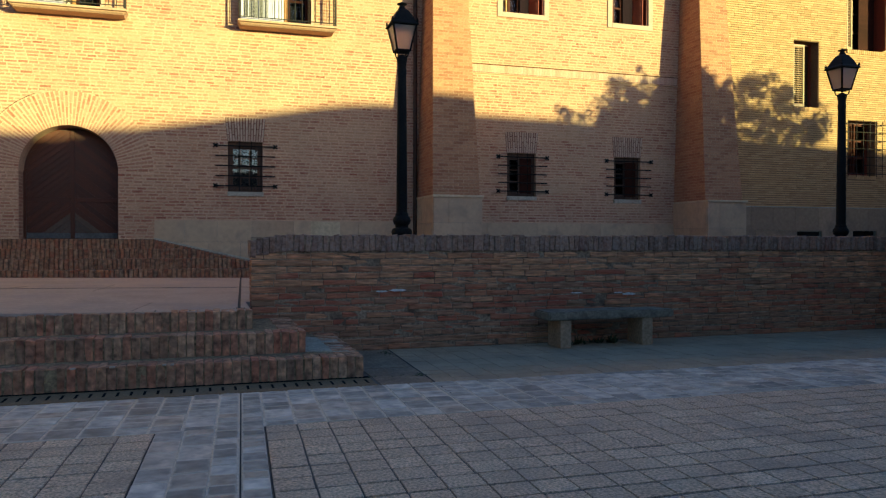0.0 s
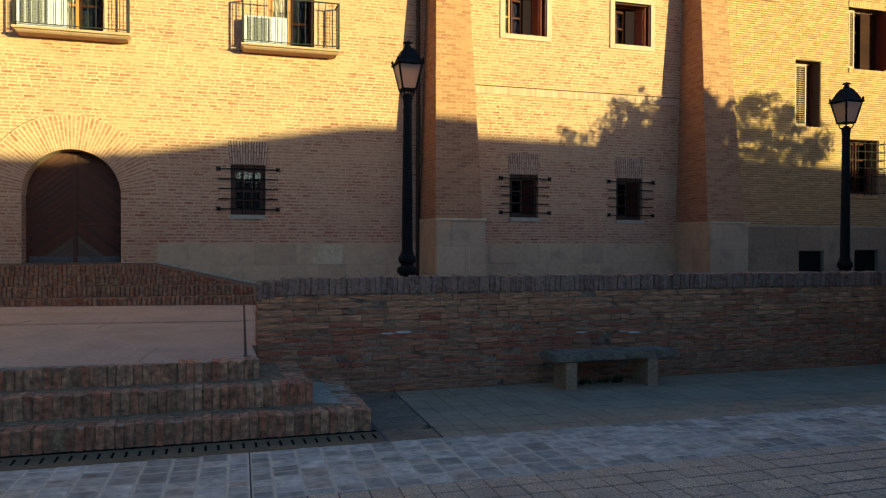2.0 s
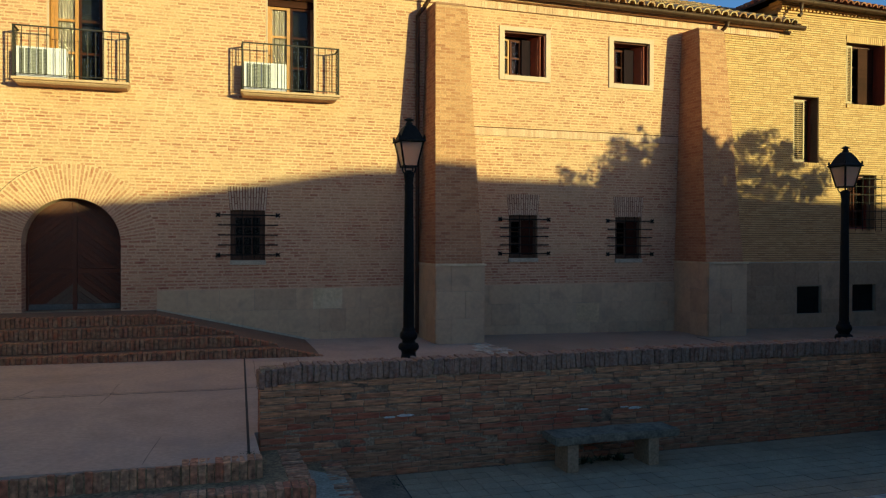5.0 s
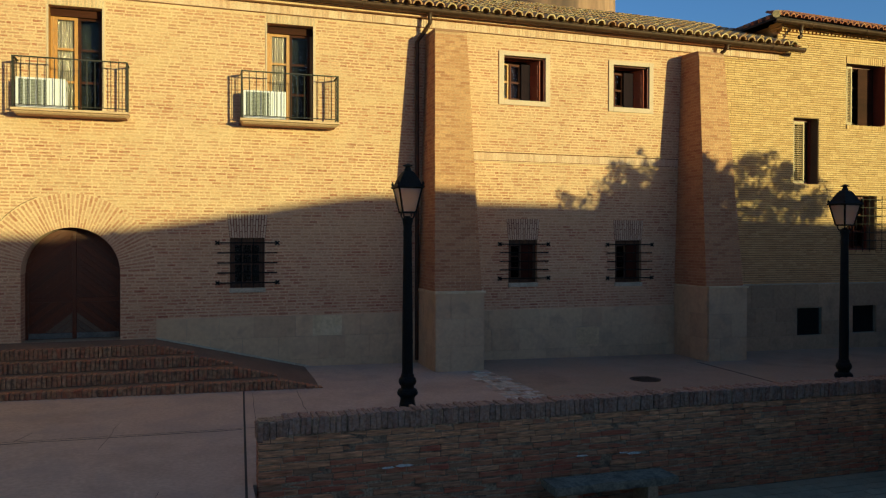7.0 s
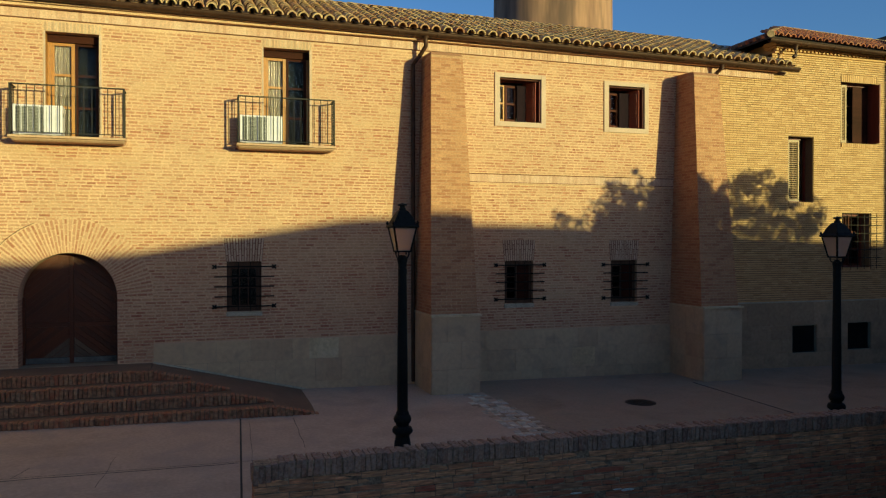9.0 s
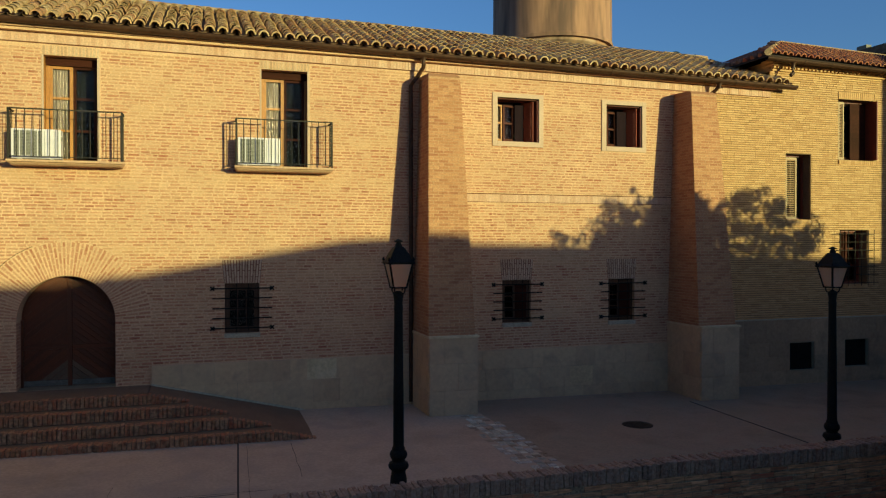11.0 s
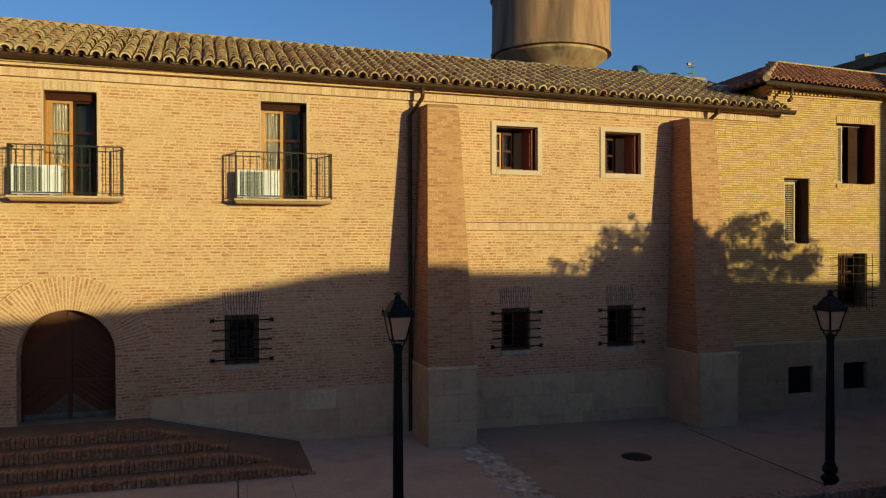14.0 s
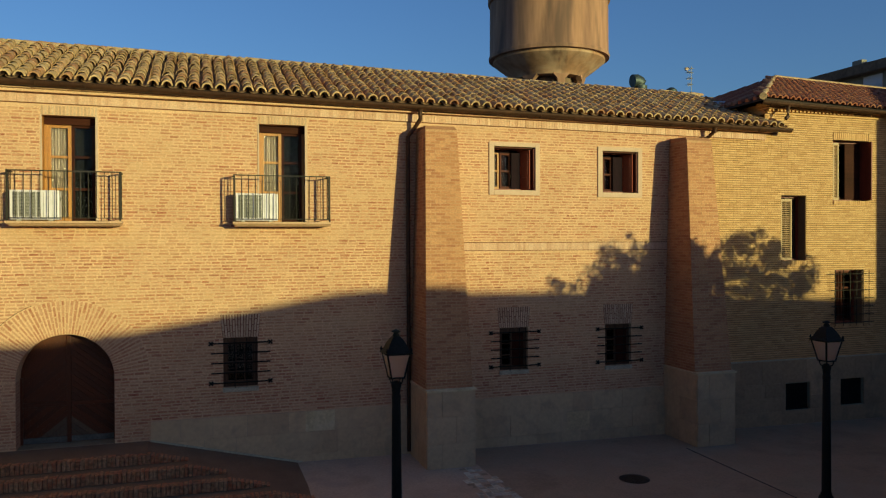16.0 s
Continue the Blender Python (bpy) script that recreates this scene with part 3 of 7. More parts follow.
# arch of radial bricks, three to a line
me_b = to_mesh("arch_brick", boxed(-0.027, 0.027, -0.001, 0.06, 0.0, 1.0, bevel=0.0), ARCH_BRICK)
n_line = 56
for k in range(n_line):
    a = math.pi * (k + 0.5) / n_line
    e = RND.uniform(-0.03, 0.03)
    cuts = (0.0, 0.255 + e, 0.5 + e, 0.735) if k % 2 else (0.0, 0.13 + e, 0.38 + e, 0.62, 0.735)
    for c0, c1 in zip(cuts, cuts[1:]):
        r0 = DR + c0
        w = (r0 + 0.1) * math.pi / n_line / 0.054 * RND.uniform(0.46, 0.66)
        piece("arch_brick", me_b, wall_main, (DCX + r0 * math.cos(a), FY, DOOR[3] + r0 * math.sin(a)), (0, math.pi / 2 - a, 0),
              (min(w, 1.45), 1, c1 - c0 - 0.018))
# brick lining of the door's reveal
me_r = to_mesh("reveal_brick", boxed(-0.05, 0.006, 0.0, 0.235, 0.0, 0.058, bevel=0.003), ARCH_BRICK)
for c in range(19):
    for s in range(2):
        piece("reveal_brick", me_r, wall_main, (DOOR[0], FY + 0.02 + s * 0.25, DOOR[2] + c * 0.0755))

# flat arches over the low windows
me_l = to_mesh("lintel_brick", boxed(-0.021, 0.021, -0.003, 0.06, 0.0, 1.0, bevel=0.0), LINTEL_BRICK)
for h in LOW:
    q = [(h[0] - 0.015, h[3] + 0.003), (h[1] + 0.015, h[3] + 0.003), (h[1] + 0.06, h[3] + 0.527), (h[0] - 0.06, h[3] + 0.527)]
    part("lintel_bed", solid(bmesh.new(), [(x, FY + 0.0015, z) for x, z in q], [(x, FY + 0.03, z) for x, z in q]), GROOVE_BRICK, wall_main, "dark joints of the flat brick arch")
    n = 14
    for k in range(n):
        f = (k + 0.5) / n - 0.5
        x = (h[0] + h[1]) / 2 + f * (h[1] - h[0] + 0.02)
        for c0, c1 in (((0, 0.27), (0.285, 0.52)) if k % 2 else ((0, 0.13), (0.145, 0.4), (0.415, 0.52))):
            piece("lintel_brick", me_l, wall_main, (x + f * 0.1 * c0 / 0.52, FY, h[3] + 0.005 + c0), (0, f * 0.2, 0), (1.0, 1, c1 - c0))
# soldier courses over the balcony doors
for h in BALC:
    n = 16
    for k in range(n):
        piece("lintel_brick", me_l, wall_main, (h[0] + (k + 0.5) / n * (h[1] - h[0]), FY, h[3] + 0.005), (0, 0, 0), (1.05, 1, 0.19))

# string course between the buttresses and the cornice's soldier course
rows = []
x = 6.05
while x < 12.2:
    rows.append((x, x + 0.061 + RND.uniform(-0.004, 0.004), FY - 0.002 + RND.uniform(-0.003, 0.003), FY + 0.05, 5.47, 5.655))
    x += 0.0725
# The groove's dark comes from the strip's colour, not from its depth.
part("string_groove", box(boxed(6.0, 12.25, FY - 0.003, FY + 0.05, 5.4525, 5.4695), 6.0, 12.25, FY - 0.003, FY + 0.05, 5.6555, 5.6745), GROOVE_BRICK, wall_main, "dark recessed groove of the string course")
many_boxes("string_course", rows, PALE_BRICK, wall_main)
bm = bmesh.new()
box(bm, 6.0, 12.25, FY - 0.035, FY + 0.05, 5.675, 5.70)
box(bm, 6.0, 12.25, FY - 0.03, FY + 0.05, 5.43, 5.452)
part("string_fillet", bm, FACADE_MORTAR, wall_main)
rows = []
x = -7.0
while x < 15.4:
    rows.append((x, x + 0.067 + RND.uniform(-0.003, 0.003), FY - 0.04 + RND.uniform(-0.003, 0.003), FY + 0.05, 8.612, 8.79))
    x += 0.0735
soldiers = many_boxes("cornice_soldiers", rows, PALE_BRICK, wall_main)
bm = bmesh.new()
box(bm, -12, 15.4, FY - 0.03, FY + 0.5, 8.61, 8.792)
box(bm, -12, 15.5, FY - 0.17, FY + 0.5, 8.8105, 8.862)
box(bm, -12, 15.55, FY - 0.23, FY + 0.5, 8.874, 8.91)
cornice = part("cornice", bm, FACADE_MORTAR, wall_main)
# Likewise dark by colour: thin strips between the cornice courses.
bm = bmesh.new()
box(bm, -12, 15.4, FY - 0.006, FY + 0.5, 8.594, 8.6095)
box(bm, -12, 15.4, FY - 0.035, FY + 0.5, 8.7925, 8.81)
box(bm, -12, 15.4, FY - 0.12, FY + 0.5, 8.8625, 8.8735)
groove_ob = part("cornice_groove", bm, GROOVE_BRICK, wall_main, "dark recessed groove of the cornice")
for ob in (soldiers, cornice, groove_ob):
    ob.rotation_euler = (0, 0.0055, 0)
    ob.location = (-8.7 * 0.0055, 0, 3.4 * 0.0055)

# ---- stone plinths ----
plinth = structure("plinth_core", boxed(-0.975, FX1, FY - 0.02, FY + 0.1, 0.2, 1.735), PLINTH_CORE, "grey stone base course along the facade", "plinth")
me_p = to_mesh("stone_block", boxed(0.0, 1.0, -0.035, 0.03, 0.0, 1.0), PLINTH_STONE)


def stone_course(x0, x1, z0, z1, y, parent, rnd, w=(0.55, 0.95)):
    x = x0
    while x < x1 - 0.02:
        e = min(x + rnd.uniform(*w), x1)
        if x1 - e < 0.25:
            e = x1
        piece("stone_block", me_p, parent, (x + 0.003, y + rnd.uniform(-0.003, 0.003), z0 + 0.003), (0, 0, 0), (e - x - 0.006, 1, z1 - z0 - 0.006))
        x = e


for z0, z1 in ((0.2, 0.74), (0.74, 1.27), (1.27, 1.75)):
    stone_course(-0.98, 5.0, z0, z1, FY - 0.02, plinth, RND, (0.5, 0.95))
    stone_course(6.0, 12.15, z0, z1, FY - 0.02, plinth, RND, (0.5, 0.95))
# newer stones, let in later
for x, z, w, h2, mat in ((2.40, 1.275, 0.68, 0.47, PALE_STONE), (9.13, 0.81, 0.66, 0.44, NEW_STONE)):
    part("stone_block", boxed(x, x + w, FY - 0.0615, FY - 0.02, z, z + h2, bevel=0.003), mat, plinth, "paler replaced stone")
plinth2 = structure("plinth_annex", pierced_wall(SPLIT - 0.2, 24, FY - 0.03, FY + 0.3, 0.1, 2.27, [(16.09, 16.94, 0.80, 1.57), (18.07, 18.92, 0.82, 1.60)]), PLINTH_STONE,
                    "grey stone base of the yellow brick building", "plinth")
plinth2.data.materials[0] = PLINTH_CORE
ANNEX_BLOCK = to_mesh("stone_block", boxed(0.0, 1.0, -0.03, 0.03, 0.0, 1.0), ANNEX_STONE)


def annex_course(spans, z0, z1):
    for a, b in spans:
        x = a
        while x < b - 0.02:
            e = min(x + RND.uniform(0.55, 1.0), b)
            if b - e < 0.25:
                e = b
            piece("stone_block", ANNEX_BLOCK, plinth2, (x + 0.003, FY - 0.03 + RND.uniform(-0.003, 0.003), z0 + 0.003), (0, 0, 0), (e - x - 0.006, 1, z1 - z0 - 0.006))
            x = e


annex_course([(SPLIT - 0.1, 24.0)], 0.1, 0.8)
annex_course([(SPLIT - 0.1, 16.08), (16.95, 18.06), (18.93, 24.0)], 0.8, 1.2)
annex_course([(SPLIT - 0.1, 16.08), (16.95, 18.06), (18.93, 24.0)], 1.2, 1.6)
annex_course([(SPLIT - 0.1, 24.0)], 1.6, 2.25)
part("ledge", boxed(SPLIT - 0.1, 24.0, FY - 0.075, FY + 0.02, 2.25, 2.28, bevel=0.005), SILL_STONE, plinth2, "thin pale stone ledge")


# ---- buttresses ----
def buttress(xa, xb, zb):
    ob = thing("buttress", "tapering brick buttress on a grey stone base", "buttress", (xa, 0, 0), "buttresses of the facade")
    w = xb - xa
    ya, yt, zt, e, zc = 16.64, 17.22, 8.33, 0.17, 2.33
    bm = bmesh.new()
    b0 = [(0, ya, zc), (w, ya, zc), (w, FY + 0.02, zc), (0, FY + 0.02, zc)]
    t0 = [(e, yt, zt), (w - e, yt, zt), (w - e, FY + 0.02, zt), (e, FY + 0.02, zt)]
    solid(bm, b0, t0)
    part("core", bm, BUTTRESS_MORTAR, ob)
    # its brick skin, course by course
    v, f = [], []
    n = int((zt - zc) / 0.0735)

    def skin(p, q, off, z0, z1, out):
        u = (q - p).normalized()
        nrm = Vector((u.y, -u.x, 0))
        length = (q - p).length
        s = -off
        while s < length:
            s0, s1 = max(s, 0), min(s + 0.225, length)
            if s1 - s0 > 0.03:
                a, b = p + u * s0, p + u * s1
                d = nrm * (out + RND.uniform(-0.003, 0.003))
                k = len(v)
                v.extend([(*(a + d).xy, z0), (*(b + d).xy, z0), (*(b + d).xy, z1), (*(a + d).xy, z1), (*a.xy, z0), (*b.xy, z0), (*b.xy, z1), (*a.xy, z1)])
                f.extend([tuple(k + i for i in q4) for q4 in ((0, 1, 2, 3), (4, 0, 3, 7), (1, 5, 6, 2), (3, 2, 6, 7), (4, 5, 1, 0))])
            s += 0.245

    for c in range(n):
        z0 = zc + c * 0.0735
        t = (z0 + 0.03 - zc) / (zt - zc)
        y, ee = ya + (yt - ya) * t, e * t
        p0, p1 = Vector((ee, FY, 0)), Vector((ee, y, 0))
        p2, p3 = Vector((w - ee, y, 0)), Vector((w - ee, FY, 0))
        off = 0.12 if c % 2 else 0.0
        skin(p1, p2, off, z0, z0 + 0.057, 0.005)
        skin(p0, p1, 0.12 - off, z0, z0 + 0.057, 0.007)
        skin(p2, p3, 0.12 - off, z0, z0 + 0.057, 0.005)
    me = bpy.data.meshes.new("bricks")
    me.from_pydata(v, [], f)
    me.materials.append(BUTTRESS_BRICK)
    skin_ob = new("bricks", me)
    skin_ob.parent = ob
    tagged(skin_ob, kind="stuff")
    bm = bmesh.new()
    solid(bm, [(e - 0.01, yt - 0.012, zt), (w - e + 0.01, yt - 0.012, zt), (w - e + 0.01, FY, zt), (e - 0.01, FY, zt)],
          [(e + 0.03, yt + 0.10, zt + 0.09), (w - e - 0.03, yt + 0.10, zt + 0.09), (w - e - 0.03, FY, zt + 0.13), (e + 0.03, FY, zt + 0.13)])
    part("cap", bm, BUTTRESS_BRICK, ob)
    # stone base
    bm = boxed(0.0, w, 16.54, FY - 0.02, zb - 0.1, 2.29)
    base = part("base", bm, PLINTH_CORE, ob)
    courses = [(zb - 0.05, zb + 0.56), (zb + 0.56, zb + 1.17), (zb + 1.17, 2.29)]
    for i, (z0, z1) in enumerate(courses):
        cut = w * (0.3 if i % 2 == 0 else 0.6)
        for xa_, xb_ in ((0, cut), (cut, w)):
            piece("stone_block", me_p, base, (xa_ + 0.003 - (0.02 if xa_ == 0 else 0), 16.54, z0 + 0.003), (0, 0, 0), (xb_ - xa_ - 0.006 + 0.02, 1, z1 - z0 - 0.006))
        for s in range(2):
            piece("stone_block", me_p, base, (0.0, 17.98 - s * 0.72, z0 + 0.003), (0, 0, -math.pi / 2), (0.714, 1, z1 - z0 - 0.006))
    bm = boxed(-0.05, w + 0.05, 16.47, FY - 0.03, 2.285, 2.335, bevel=0.006)
    part("capping_slab", bm, PALE_STONE, ob, "thin pale stone slab")
    return ob


buttress(4.95, 6.06, terrace_z(5.5))
buttress(12.09, 13.19, terrace_z(12.6) + 0.02)

# ---- yellow brick building ----
AX0, AX1, ATOP = SPLIT, 30.0, 9.30
W5, W6, W7, W8, W9 = (15.98, 16.84, 5.11, 6.98), (17.84, 19.15, 6.86, 8.64), (17.91, 18.93, 3.22, 4.81), (20.0, 21.0, 3.22, 4.81), (20.9, 22.2, 6.86, 8.64)
AH = [W5, W6, W7, W8, W9]
wall_annex = structure("wall_annex", pierced_wall(AX0, AX1, FY + 0.018, FY + 0.45, 2.0, ATOP, AH + [(AX0 - 1, 15.45, 8.93, ATOP + 1)]), YELLOW_MORTAR,
                       "yellow brick wall with fine dark joints", "wall")


def annex_free(z):
    s = []
    for h in AH:
        if h[2] - 0.12 <= z <= h[3] + (0.22 if h in (W6, W9) else 0.0):
            s.append((h[0] - 0.02, h[1] + 0.02))
    if z < 2.28:
        s.append((AX0, AX1))
    if z > 8.56:
        s.append((AX0, 15.4))
    return s


rows = brick_rows(AX0, 22.4, 2.28, ATOP, 0.0622, 0.235, 0.0175, annex_free, FY, 0.04, RND, rough=0.003, vjoint=0.006, loose=0.12)
rows = split_bricks(rows, (13.4, 15.9, 2.3, 4.4), YELLOW_BRICK_PIECE, wall_annex)
many_boxes("bricks", rows, YELLOW_BRICK, wall_annex)
rows = []
for h in AH:
    n = int((h[1] - h[0]) / 0.07)
    for k in range(n):
        x = h[0] + k * (h[1] - h[0]) / n
        rows.append((x + 0.004, x + (h[1] - h[0]) / n - 0.008, FY - 0.03, FY + 0.1, h[2] - 0.115, h[2] - 0.002))
        if h in (W6, W9):
            rows.append((x + 0.004, x + (h[1] - h[0]) / n - 0.008, FY - 0.006, FY + 0.05, h[3] + 0.004, h[3] + 0.215))
many_boxes("soldier_bricks", rows, YELLOW_BRICK, wall_annex)
bm = bmesh.new()
box(bm, 15.45, 30, FY - 0.05, FY + 0.3, 9.30, 9.35)
box(bm, 15.40, 30, FY - 0.16, FY + 0.3, 9.43, 9.48)
box(bm, 15.35, 30, FY - 0.20, FY + 0.3, 9.495, 9.60)
for k in range(75):
    box(bm, 15.45 + k * 0.135, 15.45 + k * 0.135 + 0.075, FY - 0.11, FY + 0.1, 9.362, 9.42)
part("cornice", bm, YELLOW_BRICK, wall_annex)
# its side wall above the main roof, and closing walls behind
structure("wall_annex_side", boxed(15.45, 15.8, FY + 0.02, 27.0, 8.99, 9.60), YELLOW_BRICK, "yellow brick gable side above the lower roof", "wall")
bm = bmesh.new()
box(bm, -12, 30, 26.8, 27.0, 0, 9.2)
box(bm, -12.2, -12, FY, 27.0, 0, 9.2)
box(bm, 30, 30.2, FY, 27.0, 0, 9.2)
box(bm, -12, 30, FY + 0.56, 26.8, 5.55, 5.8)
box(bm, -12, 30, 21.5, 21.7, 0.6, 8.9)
structure("wall_inner", bm, INSIDE, "plain inner walls and floor, coloured dark for unlit rooms", "wall")

# ---- roofs ----
EY, EZ, RY, RZ = 17.66, 9.0, 21.4, 10.53      # eave and ridge of the main roof
SL = math.atan2(RZ - EZ, RY - EY)


def barrel(r0, r1, length, th, seg=7, up=True):
    """One clay barrel tile along +y, narrower at its far end."""
    bm = bmesh.new()
    rings = []
    for y, r in ((0.0, r0), (length, r1)):
        for rr in (r, r - th):
            ring = []
            for k in range(seg + 1):
                a = math.pi * k / seg
                ring.append(bm.verts.new((rr * math.cos(a), y, (rr * math.sin(a)) * (1 if up else -1))))
            rings.append(ring)
    o0, i0, o1, i1 = rings
    for k in range(seg):
        bm.faces.new((o0[k], o0[k + 1], o1[k + 1], o1[k]))
        bm.faces.new((i0[k + 1], i0[k], i1[k], i1[k + 1]))
        bm.faces.new((o0[k + 1], o0[k], i0[k], i0[k + 1]))
    bm.faces.new((o0[0], o1[0], i1[0], i0[0]))
    bm.faces.new((o1[seg], o0[seg], i0[seg], i1[seg]))
    return bm


def tile_field(name, parent, x0, x1, ey, ez, slope, run, pitch, mat, mat_far, near, rnd, r=0.1, cut=None, channels=False):
    """Cover tiles in courses up a slope; those inside the stretch 'near' are single pieces, the rest one mesh."""
    me = to_mesh("roof_tile", barrel(r, r * 0.8, 0.46, 0.012), mat, smooth=True)
    me_eave = to_mesh("roof_tile", barrel(r * 1.02, r * 0.8, 0.46, 0.032), mat, smooth=True)
    ca, sa = math.cos(slope), math.sin(slope)
    verts0, verts_eave = (np.array([v.co[:] for v in m.vertices]) for m in (me, me_eave))
    faces0 = [tuple(p.vertices) for p in me.polygons]
    V, F = [], []
    count = 0
    cols = int((x1 - x0) / pitch)
    step = 0.335
    for c in range(cols):
        x = x0 + (c + 0.5) * pitch
        for k in range(int(run / step)):
            s = k * step - 0.02 + rnd.uniform(-0.03, 0.03) * (0.4 if k == 0 else 1)
            if cut and not cut(x, s):
                continue
            y, z = ey + s * ca, ez + s * sa + 0.058
            tilt = slope - 0.042 + rnd.uniform(-0.025, 0.025)
            yaw = rnd.uniform(-0.06, 0.06)
            dx = rnd.uniform(-0.018, 0.018)
            if near and near[0] <= x <= near[1] and k < near[2]:
                piece("roof_tile", me if k else me_eave, parent, (x + dx, y, z), (tilt, 0, yaw))
                count += 1
            else:
                m = Matrix.Translation((x + dx, y, z)) @ Euler((tilt, 0, yaw)).to_matrix().to_4x4()
                a = np.array(m)
                vv = (verts0 if k else verts_eave) @ a[:3, :3].T + a[:3, 3]
                o = len(V)
                V.extend(vv.tolist())
                F.extend([tuple(i + o for i in f) for f in faces0])
    far = bpy.data.meshes.new(name)
    far.from_pydata(V, [], F)
    far.materials.append(mat_far)
    for p in far.polygons:
        p.use_smooth = True
    far.set_sharp_from_angle(angle=radians(40))
    ob = new(name, far)
    ob.parent = parent
    tagged(ob, kind="stuff")
    # channel tiles between the covers
    bm = bmesh.new()
    for c in range(cols + 1):
        x = x0 + c * pitch
        prev = None
        for k in range(7):
            a = math.pi * k / 6
            p = Vector((x + pitch * 0.42 * math.cos(a), 0, 0.055 - 0.06 * math.sin(a)))
            lo = bm.verts.new((p.x, ey + 0.02 * ca, ez + p.z + 0.02 * sa))
            hi = bm.verts.new((p.x, ey + run * ca, ez + run * sa + p.z))
            if prev:
                bm.faces.new((prev[0], lo, hi, prev[1]))
            prev = (lo, hi)
    if channels or not cut:
        part("channel_tiles", bm, CHANNEL_TILE, parent, "dark clay channels between the covers")
    else:
        bm.free()


run = math.hypot(RY - EY, RZ - EZ)
bm = bmesh.new()
solid(bm, [(-12, EY + 0.05, EZ - 0.05), (15.75, EY + 0.05, EZ - 0.05), (15.75, RY, RZ - 0.05), (-12, RY, RZ - 0.05)],
      [(-12, EY + 0.05, EZ), (15.75, EY + 0.05, EZ), (15.75, RY, RZ), (-12, RY, RZ)])
solid(bm, [(-12, RY, RZ - 0.05), (15.75, RY, RZ - 0.05), (15.75, 27.2, 8.95), (-12, 27.2, 8.95)],
      [(-12, RY, RZ), (15.75, RY, RZ), (15.75, 27.2, 9.0), (-12, 27.2, 9.0)])
roof_main = structure("roof_main", bm, ROOF_BED, "long pitched roof of weathered sand-coloured barrel tiles", "roof")
tile_field("roof_tiles", roof_main, -9.0, 15.9, EY, EZ, SL, run, 0.285, ROOF_TILE, ROOF_TILE_FAR, (-4.2, 9.6, 6), RND, r=0.118, cut=lambda x, s: x < 15.9 - 0.9 * s / run, channels=True)
me_ridge = to_mesh("ridge_tile", barrel(0.115, 0.10, 0.46, 0.02), ROOF_TILE, smooth=True)
x = -9.0
while x < 15.6:
    piece("ridge_tile", me_ridge, roof_main, (x, RY, RZ + 0.03 + RND.uniform(-0.01, 0.01)), (0, RND.uniform(-0.02, 0.02), -math.pi / 2 + RND.uniform(-0.03, 0.03)))
    x += 0.38
RIDGE_MORTAR = material("ridge_mortar", [(0.3, 0.19, 0.105), (0.42, 0.27, 0.155)], rough=0.95, grain=30, grain_amt=0.4, stain=3, bump=0.6)
part("ridge_bed", solid(bmesh.new(), [(-9, RY - 0.2, RZ - 0.06), (15.6, RY - 0.2, RZ - 0.06), (15.6, RY + 0.2, RZ - 0.06), (-9, RY + 0.2, RZ - 0.06)], [(-9, RY - 0.12, RZ + 0.085), (15.6, RY - 0.12, RZ + 0.085), (15.6, RY + 0.12, RZ + 0.085), (-9, RY + 0.12, RZ + 0.085)]), RIDGE_MORTAR, roof_main, "pale mortar bed under the ridge tiles")
# eaves board under the tiles
part("eaves_board", boxed(-12, 15.75, EY + 0.06, FY + 0.4, 8.955, 8.985), DARK_WOOD, roof_main)


def gutter(x0, x1, y, z, r, outlets, label):
    ob = thing("gutter", label, "gutter", (x0, y, z))
    bm = bmesh.new()
    w = x1 - x0
    prev = None
    for k in range(9):
        a = math.pi + math.pi * k / 8
        ring = [bm.verts.new((xx, rr * math.cos(a), rr * math.sin(a))) for rr in (r, r - 0.008) for xx in (0.0, w)]
        if prev:
            bm.faces.new((prev[0], ring[0], ring[1], prev[1]))
            bm.faces.new((prev[3], ring[3], ring[2], prev[2]))
            bm.faces.new((prev[0], prev[2], ring[2], ring[0]))
            bm.faces.new((prev[1], ring[1], ring[3], prev[3]))
        prev = ring
    part("trough", bm, GUTTER_METAL, ob, smooth=True)
    bm = bmesh.new()
    tube(bm, [(0, -r, 0.0), (w, -r, 0.0)], 0.012, 6)
    part("bead", bm, GUTTER_METAL, ob)
    for k in range(int(w / 0.95)):
        bm = bmesh.new()
        tube(bm, [(0.3 + k * 0.95, -r * 1.06, 0.01), (0.3 + k * 0.95, -r * 0.75, -r * 0.8), (0.3 + k * 0.95, 0, -r * 1.08), (0.3 + k * 0.95, r * 0.9, -r * 0.6)], 0.011, 6)
        part("bracket", bm, GUTTER_METAL, ob)
    for xo in outlets:
        bm = bmesh.new()
        lathe(bm, [(0.05, -r - 0.13), (0.055, -r - 0.05), (0.085, -r + 0.01)], 12, xo - x0, 0)
        part("outlet", bm, GUTTER_METAL, ob, smooth=True)
    return ob


g_main = gutter(-12, 16.0, EY + 0.0, 8.965 + 0.011 * 15, 0.098, [5.12, 13.46], "brown metal half-round gutter under the tiled eaves")
g_annex = gutter(14.95, 24, FY - 0.40, 9.56, 0.085, [15.85], "brown metal half-round gutter of the yellow brick building")
g_annex.rotation_euler = (0, 0.02, 0)


TILT_ROOF = 0.011                        # the eaves sag a little to the right
g_main.rotation_euler = (0, TILT_ROOF, 0)
roof_main.rotation_euler = (0, TILT_ROOF, 0)
roof_main.location = (-9 * TILT_ROOF, 0, 3 * TILT_ROOF)


